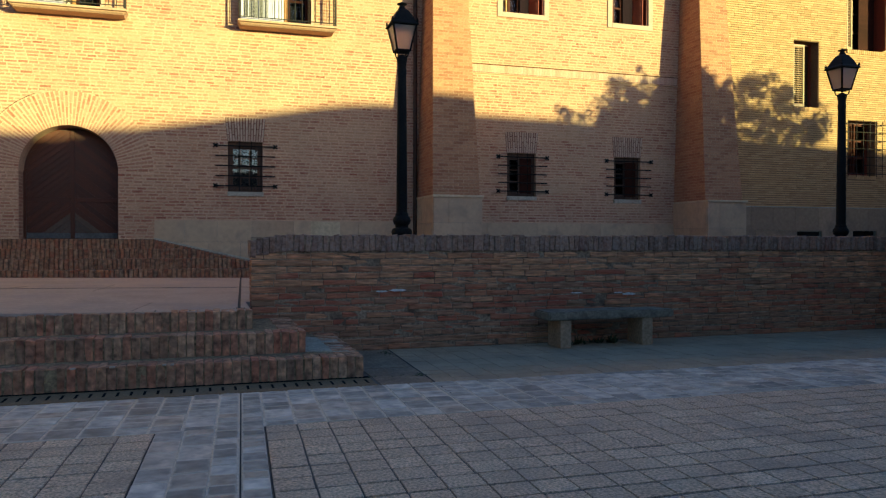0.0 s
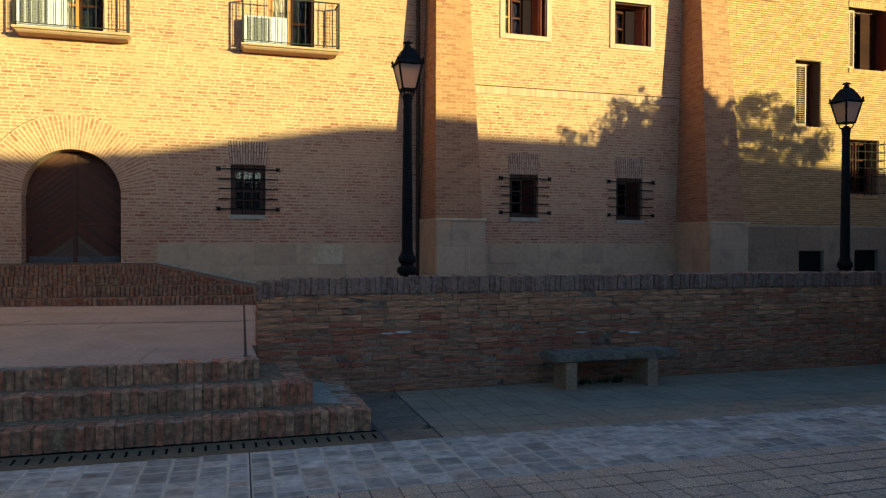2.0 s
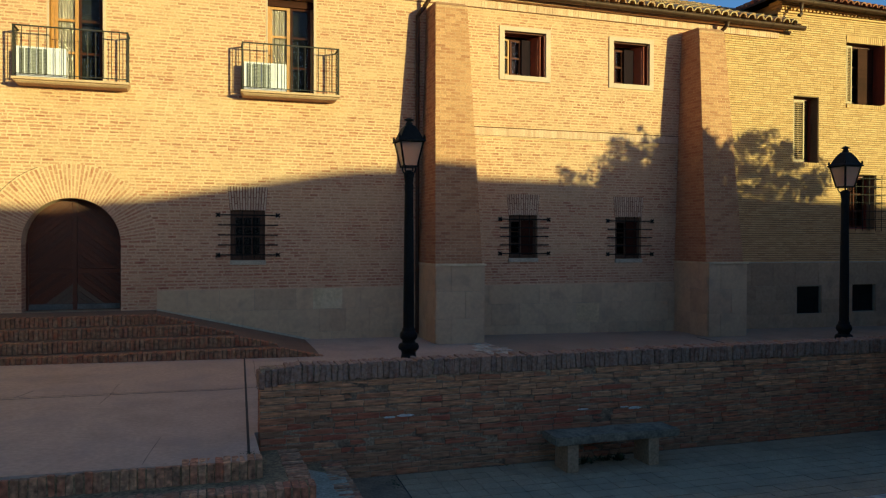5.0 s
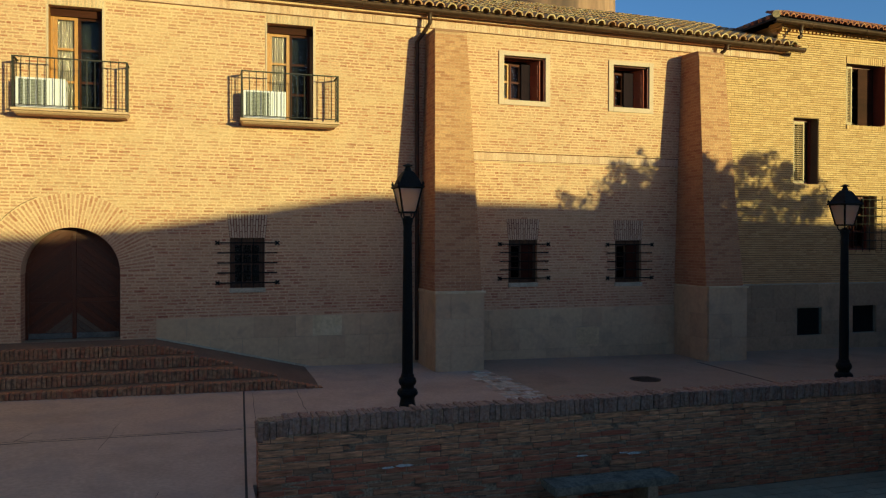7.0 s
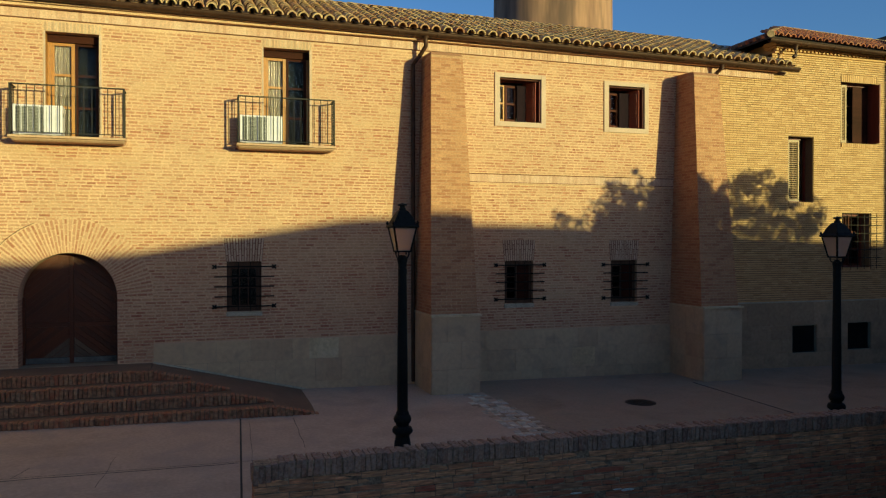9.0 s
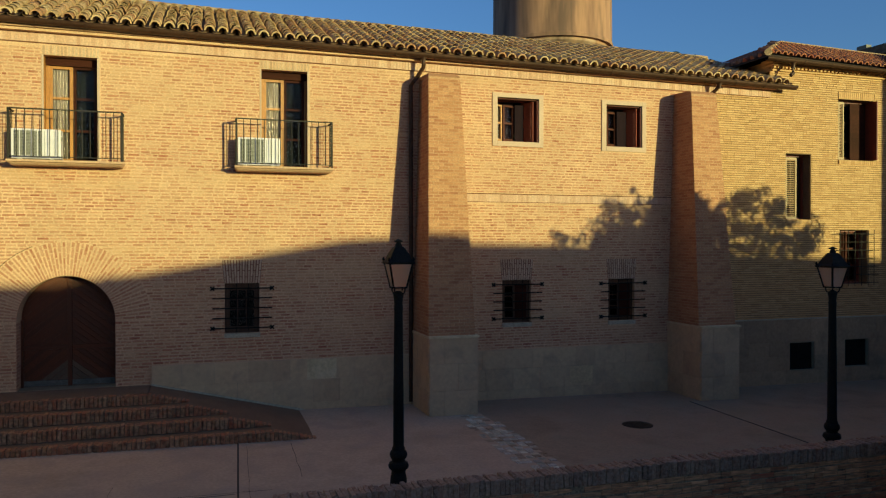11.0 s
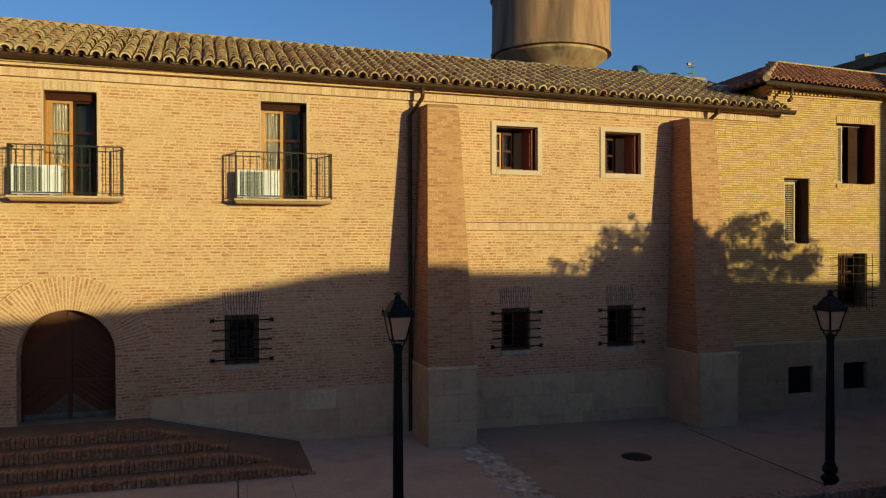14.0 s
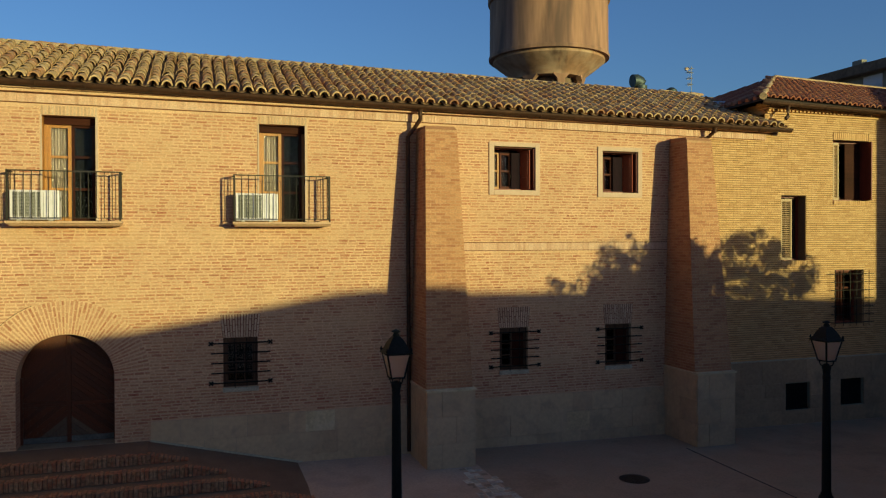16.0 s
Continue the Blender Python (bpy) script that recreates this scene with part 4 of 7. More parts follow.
def downpipe(points, label):
    ob = thing("downpipe", label, "downpipe", (0, 0, 0))
    bm = bmesh.new()
    tube(bm, points, 0.05, 12)
    part("pipe", bm, GUTTER_METAL, ob, smooth=True)
    p, q = Vector(points[-2]), Vector(points[-1])
    for k in range(1, 5):
        c = p.lerp(q, k / 5)
        bm = bmesh.new()
        lathe(bm, [(0.058, c.z - 0.02), (0.058, c.z + 0.02)], 12, c.x, c.y)
        if abs(c.y - FY) < 0.3:
            box(bm, c.x - 0.015, c.x + 0.015, c.y + 0.05, FY + 0.03, c.z - 0.012, c.z + 0.012)
        part("collar", bm, GUTTER_METAL, ob)
    return ob


downpipe([(5.12, EY - 0.02, 8.72), (5.12, EY, 8.62), (5.02, EY + 0.2, 8.42), (4.92, FY - 0.18, 8.30), (4.88, FY - 0.09, 8.22), (4.88, FY - 0.09, 8.0), (4.88, FY - 0.09, 0.62)],
         "brown metal downpipe in the corner beside a buttress")
downpipe([(13.46, EY, 8.86), (13.46, EY, 8.74), (13.43, EY + 0.06, 8.62), (13.36, EY + 0.16, 8.52), (13.27, FY - 0.12, 8.46), (13.2, FY - 0.09, 8.40), (13.18, FY - 0.09, 8.3), (13.18, FY - 0.09, 8.0), (13.18, FY - 0.09, 0.5)],
         "brown metal downpipe behind the second buttress")
downpipe([(15.85, FY - 0.40, 9.42), (15.85, FY - 0.40, 9.3), (15.83, FY - 0.42, 9.18), (15.72, FY - 0.46, 9.1)], "short brown spout draining onto the lower roof")

sheet = thing("valley_sheet", "small pale metal sheet lying in the roof valley", "metal sheet", (15.13, 19.7, 9.86))
part("panel", solid(bmesh.new(), [(0.0, 0.0, -0.1), (0.52, 0.1, -0.1), (0.52, 0.35, 0.14), (0.0, 0.25, 0.1)], [(0.0, 0.0, -0.085), (0.52, 0.1, -0.085), (0.52, 0.35, 0.155), (0.0, 0.25, 0.115)]), ALUMINIUM, sheet)
vent_cap = thing("vent_cap", "small dark round vent cap behind the ridge", "vent", (15.38, 22.5, 10.2))
part("cap", lathe(bmesh.new(), [(0.14, 0.0), (0.14, 0.5), (0.2, 0.52), (0.19, 0.6), (0.1, 0.68), (0.02, 0.7)], 14), DUCT_METAL, vent_cap, smooth=True)

# roof of the yellow brick building, hipped
AEY, AEZ, ARY, ARZ, AEX, AHX = 17.55, 9.62, 22.2, 11.50, 14.95, 19.35
bm = bmesh.new()
solid(bm, [(AEX, AEY, AEZ - 0.06), (30, AEY, AEZ - 0.06), (30, ARY, ARZ - 0.06), (AHX, ARY, ARZ - 0.06)],
      [(AEX, AEY, AEZ), (30, AEY, AEZ), (30, ARY, ARZ), (AHX, ARY, ARZ)])
solid(bm, [(AEX, 27, AEZ - 0.06), (AEX, AEY, AEZ - 0.06), (AHX, ARY, ARZ - 0.06)], [(AEX, 27, AEZ), (AEX, AEY, AEZ), (AHX, ARY, ARZ)])
solid(bm, [(30, 27, AEZ - 0.06), (AEX, 27, AEZ - 0.06), (AHX, ARY, ARZ - 0.06), (30, ARY, ARZ - 0.06)], [(30, 27, AEZ), (AEX, 27, AEZ), (AHX, ARY, ARZ), (30, ARY, ARZ)])
roof_annex = structure("roof_annex", bm, ROOF_BED, "hipped roof of reddish barrel tiles", "roof")
asl = math.atan2(ARZ - AEZ, ARY - AEY)
arun = math.hypot(ARZ - AEZ, ARY - AEY)
tile_field("roof_tiles", roof_annex, AEX, 24.0, AEY, AEZ, asl, arun, 0.222, RED_TILE, RED_TILE, None, RND, r=0.096,
           cut=lambda x, s: x > AEX + (AHX - AEX) * s / arun + 0.05)
bm = bmesh.new()
for k in range(14):
    f0, f1 = k / 14, (k + 1.12) / 14
    p0, p1 = Vector((AEX - 0.02, AEY - 0.04, AEZ + 0.05)), Vector((AHX, ARY, ARZ + 0.05))
    tube(bm, [p0.lerp(p1, f0) + Vector((0, 0, RND.uniform(-0.012, 0.012))), p0.lerp(p1, min(f1, 1)) + Vector((0, 0, -0.015))], 0.092 + RND.uniform(-0.006, 0.008), 10)
part("hip_ridge", bm, ROOF_TILE, roof_annex, "mortared pale hip tiles", smooth=True)
bm = bmesh.new()
tube(bm, [(AHX, ARY, ARZ + 0.04), (26, ARY, ARZ + 0.04)], 0.1, 10)
part("ridge", bm, ROOF_TILE, roof_annex, "mortared pale ridge tiles", smooth=True)
roof_annex.rotation_euler = (0, 0.03, 0)
roof_annex.location = (-9.6 * 0.03, 0, 15.2 * 0.03)
# the shaded slope of the hip, with its tiles
bm = bmesh.new()
for k in range(30):
    f = k / 30
    y0 = AEY + f * (27 - AEY)
    if y0 < ARY:
        g = (y0 - AEY) / (ARY - AEY)
    else:
        g = (27 - y0) / (27 - ARY)
    tube(bm, [(AEX, y0, AEZ + 0.03), (AEX + (AHX - AEX) * g, y0, AEZ + (ARZ - AEZ) * g + 0.03)], 0.085, 6)
part("side_tiles", bm, RED_TILE, roof_annex)
tagged(roof_annex.children[-1], kind="stuff")

# ---- openings ----


def bar_grille(h, proud=0.09, over=0.27, n=5):
    """Horizontal iron bars across a low window, with forked ends on the outer two."""
    ob = thing("window_grille", "black wrought-iron window grille with long horizontal bars", "grille", (h[0], FY, h[2]), "low window grilles")
    w, hh = h[1] - h[0], h[3] - h[2]
    for k in range(n):
        z = hh * (0.11 + 0.79 * k / (n - 1))
        bm = bmesh.new()
        tube(bm, [(-over, -proud, z), (w + over, -proud, z)], 0.016, 6)
        for x in (-over, w + over):
            sx = 1 if x < 0 else -1
            tube(bm, [(x + sx * 0.05, -proud, z), (x + sx * 0.05, 0.03, z)], 0.009, 6)
            if k in (0, n - 1):
                for d in (-1, 1):
                    tube(bm, [(x - 0.042, -proud, z - 0.042 * d), (x + 0.042, -proud, z + 0.042 * d)], 0.02, 6)
        part("bar", bm, IRON, ob)
    for x in (w * 0.33, w * 0.67):
        bm = bmesh.new()
        tube(bm, [(x, -proud + 0.02, 0.0), (x, -proud + 0.02, hh)], 0.009, 6)
        part("upright", bm, IRON, ob)
    return ob


def casement(name, w, h, wood, n_rows, loc, parent, frame=0.06, rz=0.0, rail=0.05, glass=GLASS_DIM):
    """A glazed leaf hinged at its left edge."""
    leaf = new(name)
    leaf.parent = parent
    leaf.location, leaf.rotation_euler = loc, (0, 0, rz)
    bm = bmesh.new()
    box(bm, 0, frame, -0.025, 0.025, 0, h, bevel=0.004)
    box(bm, w - frame, w, -0.025, 0.025, 0, h, bevel=0.004)
    box(bm, frame, w - frame, -0.024, 0.024, 0, frame * 1.3)
    box(bm, frame, w - frame, -0.024, 0.024, h - frame, h)
    for k in range(1, n_rows):
        z = h * k / n_rows
        box(bm, frame, w - frame, -0.018, 0.018, z - rail / 2, z + rail / 2)
    part("frame", bm, wood, leaf)
    p = part("pane", boxed(frame - 0.005, w - frame + 0.005, -0.004, 0.004, frame, h - frame), glass, leaf)
    p.visible_shadow = False
    return leaf


def cut_loop(loop, a, b, c):
    """The part of a convex outline where a * x + b * z is at least c."""
    out = []
    for (x0, z0), (x1, z1) in zip(loop, loop[1:] + loop[:1]):
        d0, d1 = a * x0 + b * z0 - c, a * x1 + b * z1 - c
        if d0 >= 0:
            out.append((x0, z0))
        if (d0 < 0) != (d1 < 0) and abs(d0 - d1) > 1e-9:
            f = d0 / (d0 - d1)
            out.append((x0 + (x1 - x0) * f, z0 + (z1 - z0) * f))
    return out


# arched door
door = thing("door_1", "closed double door of dark brown boards under a brick arch", "door", (DCX, FY + 0.48, DOOR[2]), kind="structure")
SP = DOOR[3] - DOOR[2]
for side in (-1, 1):
    bm = bmesh.new()
    loop = [(side * 0.012, 0.0), (side * 0.95, 0.0), (side * 0.95, SP)]
    loop += [(side * 0.95 * math.cos(math.pi / 2 * k / 10), SP + 0.95 * math.sin(math.pi / 2 * k / 10)) for k in range(1, 10)]
    loop += [(side * 0.012, SP + 0.95)]
    solid(bm, [(x, 0.0, z) for x, z in loop], [(x, 0.05, z) for x, z in loop])
    leaf = part("leaf", bm, DOOR_WOOD, door)
    # slanting boards that fall to the outside, above and below a middle rail
    head = [(0.92 * math.cos(math.pi / 2 * k / 10), SP + 0.92 * math.sin(math.pi / 2 * k / 10)) for k in range(11)]
    fields = ([(0.035, 0.14), (0.92, 0.14), (0.92, 0.80), (0.035, 0.80)], [(0.035, 0.90), (0.92, 0.90)] + head[:-1] + [(0.035, SP + 0.919)])
    for field in fields:
        for k in range(24):
            c = 0.07 + k * 0.135
            loop = cut_loop(cut_loop(field, 0.8, 1.0, c + 0.006), -0.8, -1.0, -c - 0.129)
            if len(loop) < 3 or max(x for x, z in loop) - min(x for x, z in loop) < 0.04:
                continue
            pale = field is fields[0] and c < 0.6
            bm = solid(bmesh.new(), [(side * x, -0.018, z) for x, z in loop], [(side * x, 0.002, z) for x, z in loop])
            if pale:
                part("board", bm, DOOR_PALE, leaf, "weathered pale lower board")
            else:
                part("board", bm, DOOR_WOOD, leaf)
    part("rail", boxed(min(side * 0.03, side * 0.93), max(side * 0.03, side * 0.93), -0.026, 0.002, 0.805, 0.895, bevel=0.006), DOOR_WOOD, leaf)
    part("kick_board", boxed(min(side * 0.03, side * 0.93), max(side * 0.03, side * 0.93), -0.028, 0.002, 0.015, 0.135, bevel=0.006), DOOR_GREY, leaf, "weathered grey kick board")
bm = boxed(-0.045, 0.045, -0.04, 0.02, 0.0, SP + 0.93, bevel=0.008)
part("cover_strip", bm, DOOR_WOOD, door)
for sx in (-1, 1):
    part("jamb", boxed(min(sx * 0.9, sx * 0.955), max(sx * 0.9, sx * 0.955), -0.06, 0.0, 0.0, SP, bevel=0.004), DOOR_WOOD, door)
part("threshold", boxed(-0.96, 0.96, -0.46, 0.05, -0.06, 0.004), DARK_STONE, door)

cable = thing("cable", "thin dark cable following the brick arch", "cable", (DCX, FY - 0.015, DOOR[3]))
part("cord", tube(bmesh.new(), [(1.71 * math.cos(a), 0, 1.71 * math.sin(a)) for a in [radians(112 + 4 * k) for k in range(17)]], 0.005, 6), IRON, cable)

# low windows
for i, h in enumerate(LOW):
    w, hh = h[1] - h[0], h[3] - h[2]
    ob = thing("window_%d" % (i + 1), "small low window with dark wooden frame behind iron bars", "window", (h[0], FY, h[2]), kind="structure")
    bm = bmesh.new()
    for args in ((0, 0.07, 0, hh), (w - 0.07, w, 0, hh), (0.07, w - 0.07, 0, 0.08), (0.07, w - 0.07, hh - 0.12, hh)):
        box(bm, args[0], args[1], 0.10, 0.17, args[2], args[3], bevel=0.005)
    part("window_frame", bm, DARK_WOOD, ob)
    if i == 0:
        leaf = casement("casement", w - 0.14, hh - 0.2, DARK_WOOD, 2, (0.07, 0.135, 0.08), ob, frame=0.045, rail=0.05, glass=GLASS)
        for gx in (0.345, 0.655):
            part("glazing_bar", boxed((w - 0.14) * gx - 0.012, (w - 0.14) * gx + 0.012, -0.014, 0.014, 0.058, hh - 0.245), DARK_WOOD, leaf)
        for gz in (0.27, 0.73):
            part("glazing_bar", boxed(0.045, w - 0.185, -0.013, 0.013, (hh - 0.2) * gz - 0.01, (hh - 0.2) * gz + 0.01), DARK_WOOD, leaf)
    else:
        leaf = casement("casement", (w - 0.14) * 0.48, hh - 0.2, DARK_WOOD, 3, (0.07, 0.135, 0.08), ob, frame=0.04, rail=0.022)
        part("shutter", boxed(0.07 + (w - 0.14) * 0.5, w - 0.07, 0.12, 0.15, 0.08, hh - 0.12, bevel=0.004), DARK_HEAD, ob, "dark red-brown closed shutter")
    part("window_sill", boxed(-0.012, w + 0.012, -0.045, 0.12, -0.10, -0.002, bevel=0.006), SILL_STONE, ob, "pale stone sill")
    # Black panel added behind the glass for the room's darkness.
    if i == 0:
        part("inner_shutter", boxed(0.03, w - 0.03, 0.2, 0.23, 0.03, hh - 0.03), BLACK_GAP, ob, "black panel for the darkness of the room")
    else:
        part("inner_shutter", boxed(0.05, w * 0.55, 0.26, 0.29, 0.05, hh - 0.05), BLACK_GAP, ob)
    bar_grille(h)

# upper windows in stone surrounds
for i, h in enumerate(UP):
    w, hh = h[1] - h[0], h[3] - h[2]
    ob = thing("window_%d" % (i + 4), "upper window in a pale stone surround, red shutter folded back", "window", (h[0], FY, h[2]), kind="structure")
    bm = bmesh.new()
    box(bm, -0.135, 0.0, -0.03, 0.06, -0.125, hh + 0.11, bevel=0.006)
    box(bm, w, w + 0.125, -0.03, 0.06, -0.125, hh + 0.11, bevel=0.006)
    box(bm, 0.0, w, -0.028, 0.06, hh, hh + 0.11, bevel=0.006)
    box(bm, 0.0, w, -0.034, 0.10, -0.125, 0.0, bevel=0.006)
    part("surround", bm, TRIM_STONE, ob, "pale stone surround")
    bm = bmesh.new()
    for args in ((0, 0.05, 0, hh), (w - 0.05, w, 0, hh), (0.05, w - 0.05, 0, 0.05), (0.05, w - 0.05, hh - 0.05, hh)):
        box(bm, args[0], args[1], 0.30, 0.37, args[2], args[3], bevel=0.005)
    part("window_frame", bm, RED_WOOD, ob)
    wl = w * (0.2 - 0.07 * i)
    casement("casement", wl, hh - 0.18, GOLD_WOOD, 2, (0.03, 0.3, 0.05), ob, frame=0.04, rz=0.2)
    bm = bmesh.new()
    prev = None
    for k in range(9):
        x = 0.05 + (wl - 0.04) * k / 8
        y = 0.37 + 0.01 * math.sin(k * 1.7)
        a, b = bm.verts.new((x, y, 0.08)), bm.verts.new((x, y, hh - 0.2))
        if prev:
            bm.faces.new((prev[0], a, b, prev[1]))
        prev = (a, b)
    bmesh.ops.solidify(bm, geom=bm.faces[:], thickness=0.003)
    part("curtain", bm, CURTAIN, ob, "pale grey curtain behind the narrow pane")
    casement("casement", w * 0.3, hh - 0.18, DARK_RED_WOOD, 2, (0.05 + wl, 0.335, 0.05), ob, frame=0.05, rz=0.22)
    # Near-black panels stand for the darkness seen in this window.
    part("inner_shutter", boxed(0.05 + wl + w * 0.29, w * 0.8, 0.31, 0.34, 0.04, hh - 0.12, bevel=0.004), ROOM_DARK, ob, "near-black panel for the window's dark middle")
    part("inner_shutter", boxed(0.06 + wl, 0.06 + wl + w * 0.29, 0.5, 0.53, 0.04, hh - 0.05), ROOM_DARK, ob, "black panel for the dark room behind")
    part("soffit", boxed(0.004, w - 0.004, 0.062, 0.4, hh - 0.035, hh - 0.004), DARK_RED_WOOD, ob, "dark red head lining")
    part("shutter", boxed(w - 0.035, w - 0.005, 0.02, 0.29, 0.02, hh - 0.04, bevel=0.004), RED_WOOD, ob, "red shutter folded against the reveal")
    bm = boxed(-0.42, 0.0, -0.015, 0.015, 0.03, hh - 0.06, bevel=0.004)
    for k in range(3):
        box(bm, -0.36, -0.06, -0.024, -0.014, 0.1 + k * (hh - 0.2) / 3, 0.1 + (k + 0.8) * (hh - 0.2) / 3, bevel=0.004)
    bmesh.ops.rotate(bm, cent=(0, 0, 0), matrix=Matrix.Rotation(-1.12, 3, "Z"), verts=bm.verts)
    bmesh.ops.translate(bm, vec=(w - 0.13, 0.05, 0), verts=bm.verts)
    part("shutter", bm, RED_WOOD, ob, "red panelled shutter standing ajar")

# balcony doors
for i, h in enumerate(BALC):
    w, hh = h[1] - h[0], h[3] - h[2]
    ob = thing("door_%d" % (i + 2), "tall glazed balcony door, one leaf curtained, one dark", "door", (h[0], FY, h[2]), kind="structure")
    bm = bmesh.new()
    box(bm, 0.0, 0.03, -0.012, 0.05, 0, hh)
    box(bm, w - 0.05, w, -0.012, 0.05, 0, hh)
    part("trim", bm, TRIM_STONE, ob, "thin cream edge strip")
    bm = bmesh.new()
    for args in ((0.03, 0.09, 0, hh - 0.12), (w - 0.09, w - 0.03, 0, hh - 0.12)):
        box(bm, args[0], args[1], 0.26, 0.34, args[2], args[3], bevel=0.005)
    part("door_frame", bm, GOLD_WOOD, ob)
    part("door_head", boxed(0.03, w - 0.03, 0.22, 0.34, hh - 0.17, hh - 0.004, bevel=0.005), DARK_HEAD, ob, "dark red-brown head rail")
    part("lining", boxed(0.004, 0.03, 0.052, 0.26, 0, hh), GOLD_WOOD, ob, "golden wooden reveal lining")
    part("lining", boxed(w - 0.03, w - 0.004, 0.052, 0.26, 0, hh), DARK_RED_WOOD, ob, "dark red reveal lining")
    # Black panel added in place of the unlit room behind this leaf.
    part("inner_shutter", boxed(0.1 + (w - 0.18) / 2, w - 0.1, 0.5, 0.53, 0.02, hh - 0.16), BLACK_GAP, ob, "black panel for the dark room behind")
    for k in range(34):
        part("louvre_slat", boxed(0.03, 0.038, 0.07, 0.24, 0.1 + k * 0.06, 0.142 + k * 0.06), GOLD_WOOD, ob)
    cw = (w - 0.18) / 2
    casement("casement", cw, hh - 0.18, GOLD_WOOD, 3, (0.09, 0.30, 0.02), ob, frame=0.07)
    casement("casement", cw, hh - 0.18, DARK_HEAD, 3, (0.09 + cw, 0.30, 0.02), ob, frame=0.06)
    bm = bmesh.new()
    prev = None
    for k in range(25):
        x = 0.13 + (cw - 0.06) * k / 24
        y = 0.36 + 0.006 * math.sin(k * 1.9) + 0.006 * math.sin(k * 0.7)
        a, b = bm.verts.new((x, y, 0.06)), bm.verts.new((x, y, hh - 0.16))
        if prev:
            bm.faces.new((prev[0], a, b, prev[1]))
        prev = (a, b)
    ret = bmesh.ops.extrude_face_region(bm, geom=list(bm.faces))
    bmesh.ops.translate(bm, vec=(0, 0.006, 0), verts=[v for v in ret["geom"] if isinstance(v, bmesh.types.BMVert)])
    part("curtain", bm, CURTAIN, ob, "pale pleated curtain")


def balcony(x0, x1):
    ob = thing("balcony", "shallow balcony with thin black iron railing on a moulded slab", "balcony", (x0, FY, 6.04), "balconies of the facade")
    w = x1 - x0
    bm = bmesh.new()
    sec = [(0.02, 0.0), (-0.38, 0.0), (-0.43, 0.03), (-0.45, 0.055), (-0.51, 0.06), (-0.51, 0.105), (0.02, 0.105)]
    solid(bm, [(0.0 + (0.06 if z < 0.05 else 0), y, z) for y, z in sec], [(w - (0.06 if z < 0.05 else 0), y, z) for y, z in sec])
    part("slab", bm, BALCONY_STONE, ob, "moulded tan slab")
    fy, top, bot = -0.47, 1.14, 0.17
    bm = bmesh.new()
    box(bm, 0.02, w - 0.02, fy - 0.018, fy + 0.018, top - 0.012, top + 0.012)
    box(bm, 0.02, 0.055, fy, 0.02, top - 0.012, top + 0.012)
    box(bm, w - 0.055, w - 0.02, fy, 0.02, top - 0.012, top + 0.012)
    part("top_rail", bm, RUST_IRON, ob)
    bm = bmesh.new()
    box(bm, 0.02, w - 0.02, fy - 0.012, fy + 0.012, bot - 0.008, bot + 0.008)
    box(bm, 0.026, 0.048, fy, 0.02, bot - 0.008, bot + 0.008)
    box(bm, w - 0.048, w - 0.026, fy, 0.02, bot - 0.008, bot + 0.008)
    part("bottom_rail", bm, RUST_IRON, ob)
    me = to_mesh("bar", tube(bmesh.new(), [(0, 0, bot), (0, 0, top)], 0.0085, 6), RUST_IRON)
    n = int(round((w - 0.08) / 0.152))
    for k in range(1, n):
        piece("bar", me, ob, (0.04 + (w - 0.08) * k / n, fy, 0))
    for k in range(1, 4):
        for x in (0.037, w - 0.037):
            piece("bar", me, ob, (x, fy + 0.47 * k / 4, 0))
    for x in (0.037, w - 0.037):
        part("post", boxed(x - 0.017, x + 0.017, fy - 0.017, fy + 0.017, 0.1, top + 0.01), RUST_IRON, ob)
    return ob


balcony(-3.70, -1.49)
balcony(0.77, 2.95)


def air_conditioner(x0):
    ob = thing("air_conditioner", "white outdoor air conditioner unit standing on a balcony slab", "air conditioner", (x0, 17.62, 6.145), "air conditioners on balconies")
    w, d, h = 0.92, 0.31, 0.64
    part("casing", boxed(0, w, 0, d, 0.03, h, bevel=0.012), WHITE_PAINT, ob)
    for x in (0.12, 0.72):
        part("foot", boxed(x, x + 0.08, 0.0, d, 0.0, 0.03), GRILLE_GREY, ob)
    part("fan_opening", boxed(0.055, 0.56, -0.003, 0.02, 0.09, 0.60), SLAT_GREY, ob)
    for k in range(17):
        z = 0.1 + k * 0.0295
        part("grille_slat", boxed(0.055, 0.56, -0.012, -0.004, z, z + 0.014), GRILLE_GREY, ob)
    for x in (0.16, 0.27, 0.38, 0.49):
        part("grille_rib", boxed(x - 0.007, x + 0.007, -0.02, -0.002, 0.07, 0.62, bevel=0.002), WHITE_PAINT, ob)
    # Grey strips painted where the railing bars shade the casing.
    for x in (0.62, 0.71, 0.80):
        part("panel_groove", boxed(x, x + 0.01, -0.003, 0.02, 0.07, 0.60), GRILLE_GREY, ob)
    part("side_handle", boxed(w - 0.003, w + 0.006, 0.08, 0.22, 0.42, 0.5), GRILLE_GREY, ob)
    return ob


air_conditioner(-3.63)
air_conditioner(0.84)


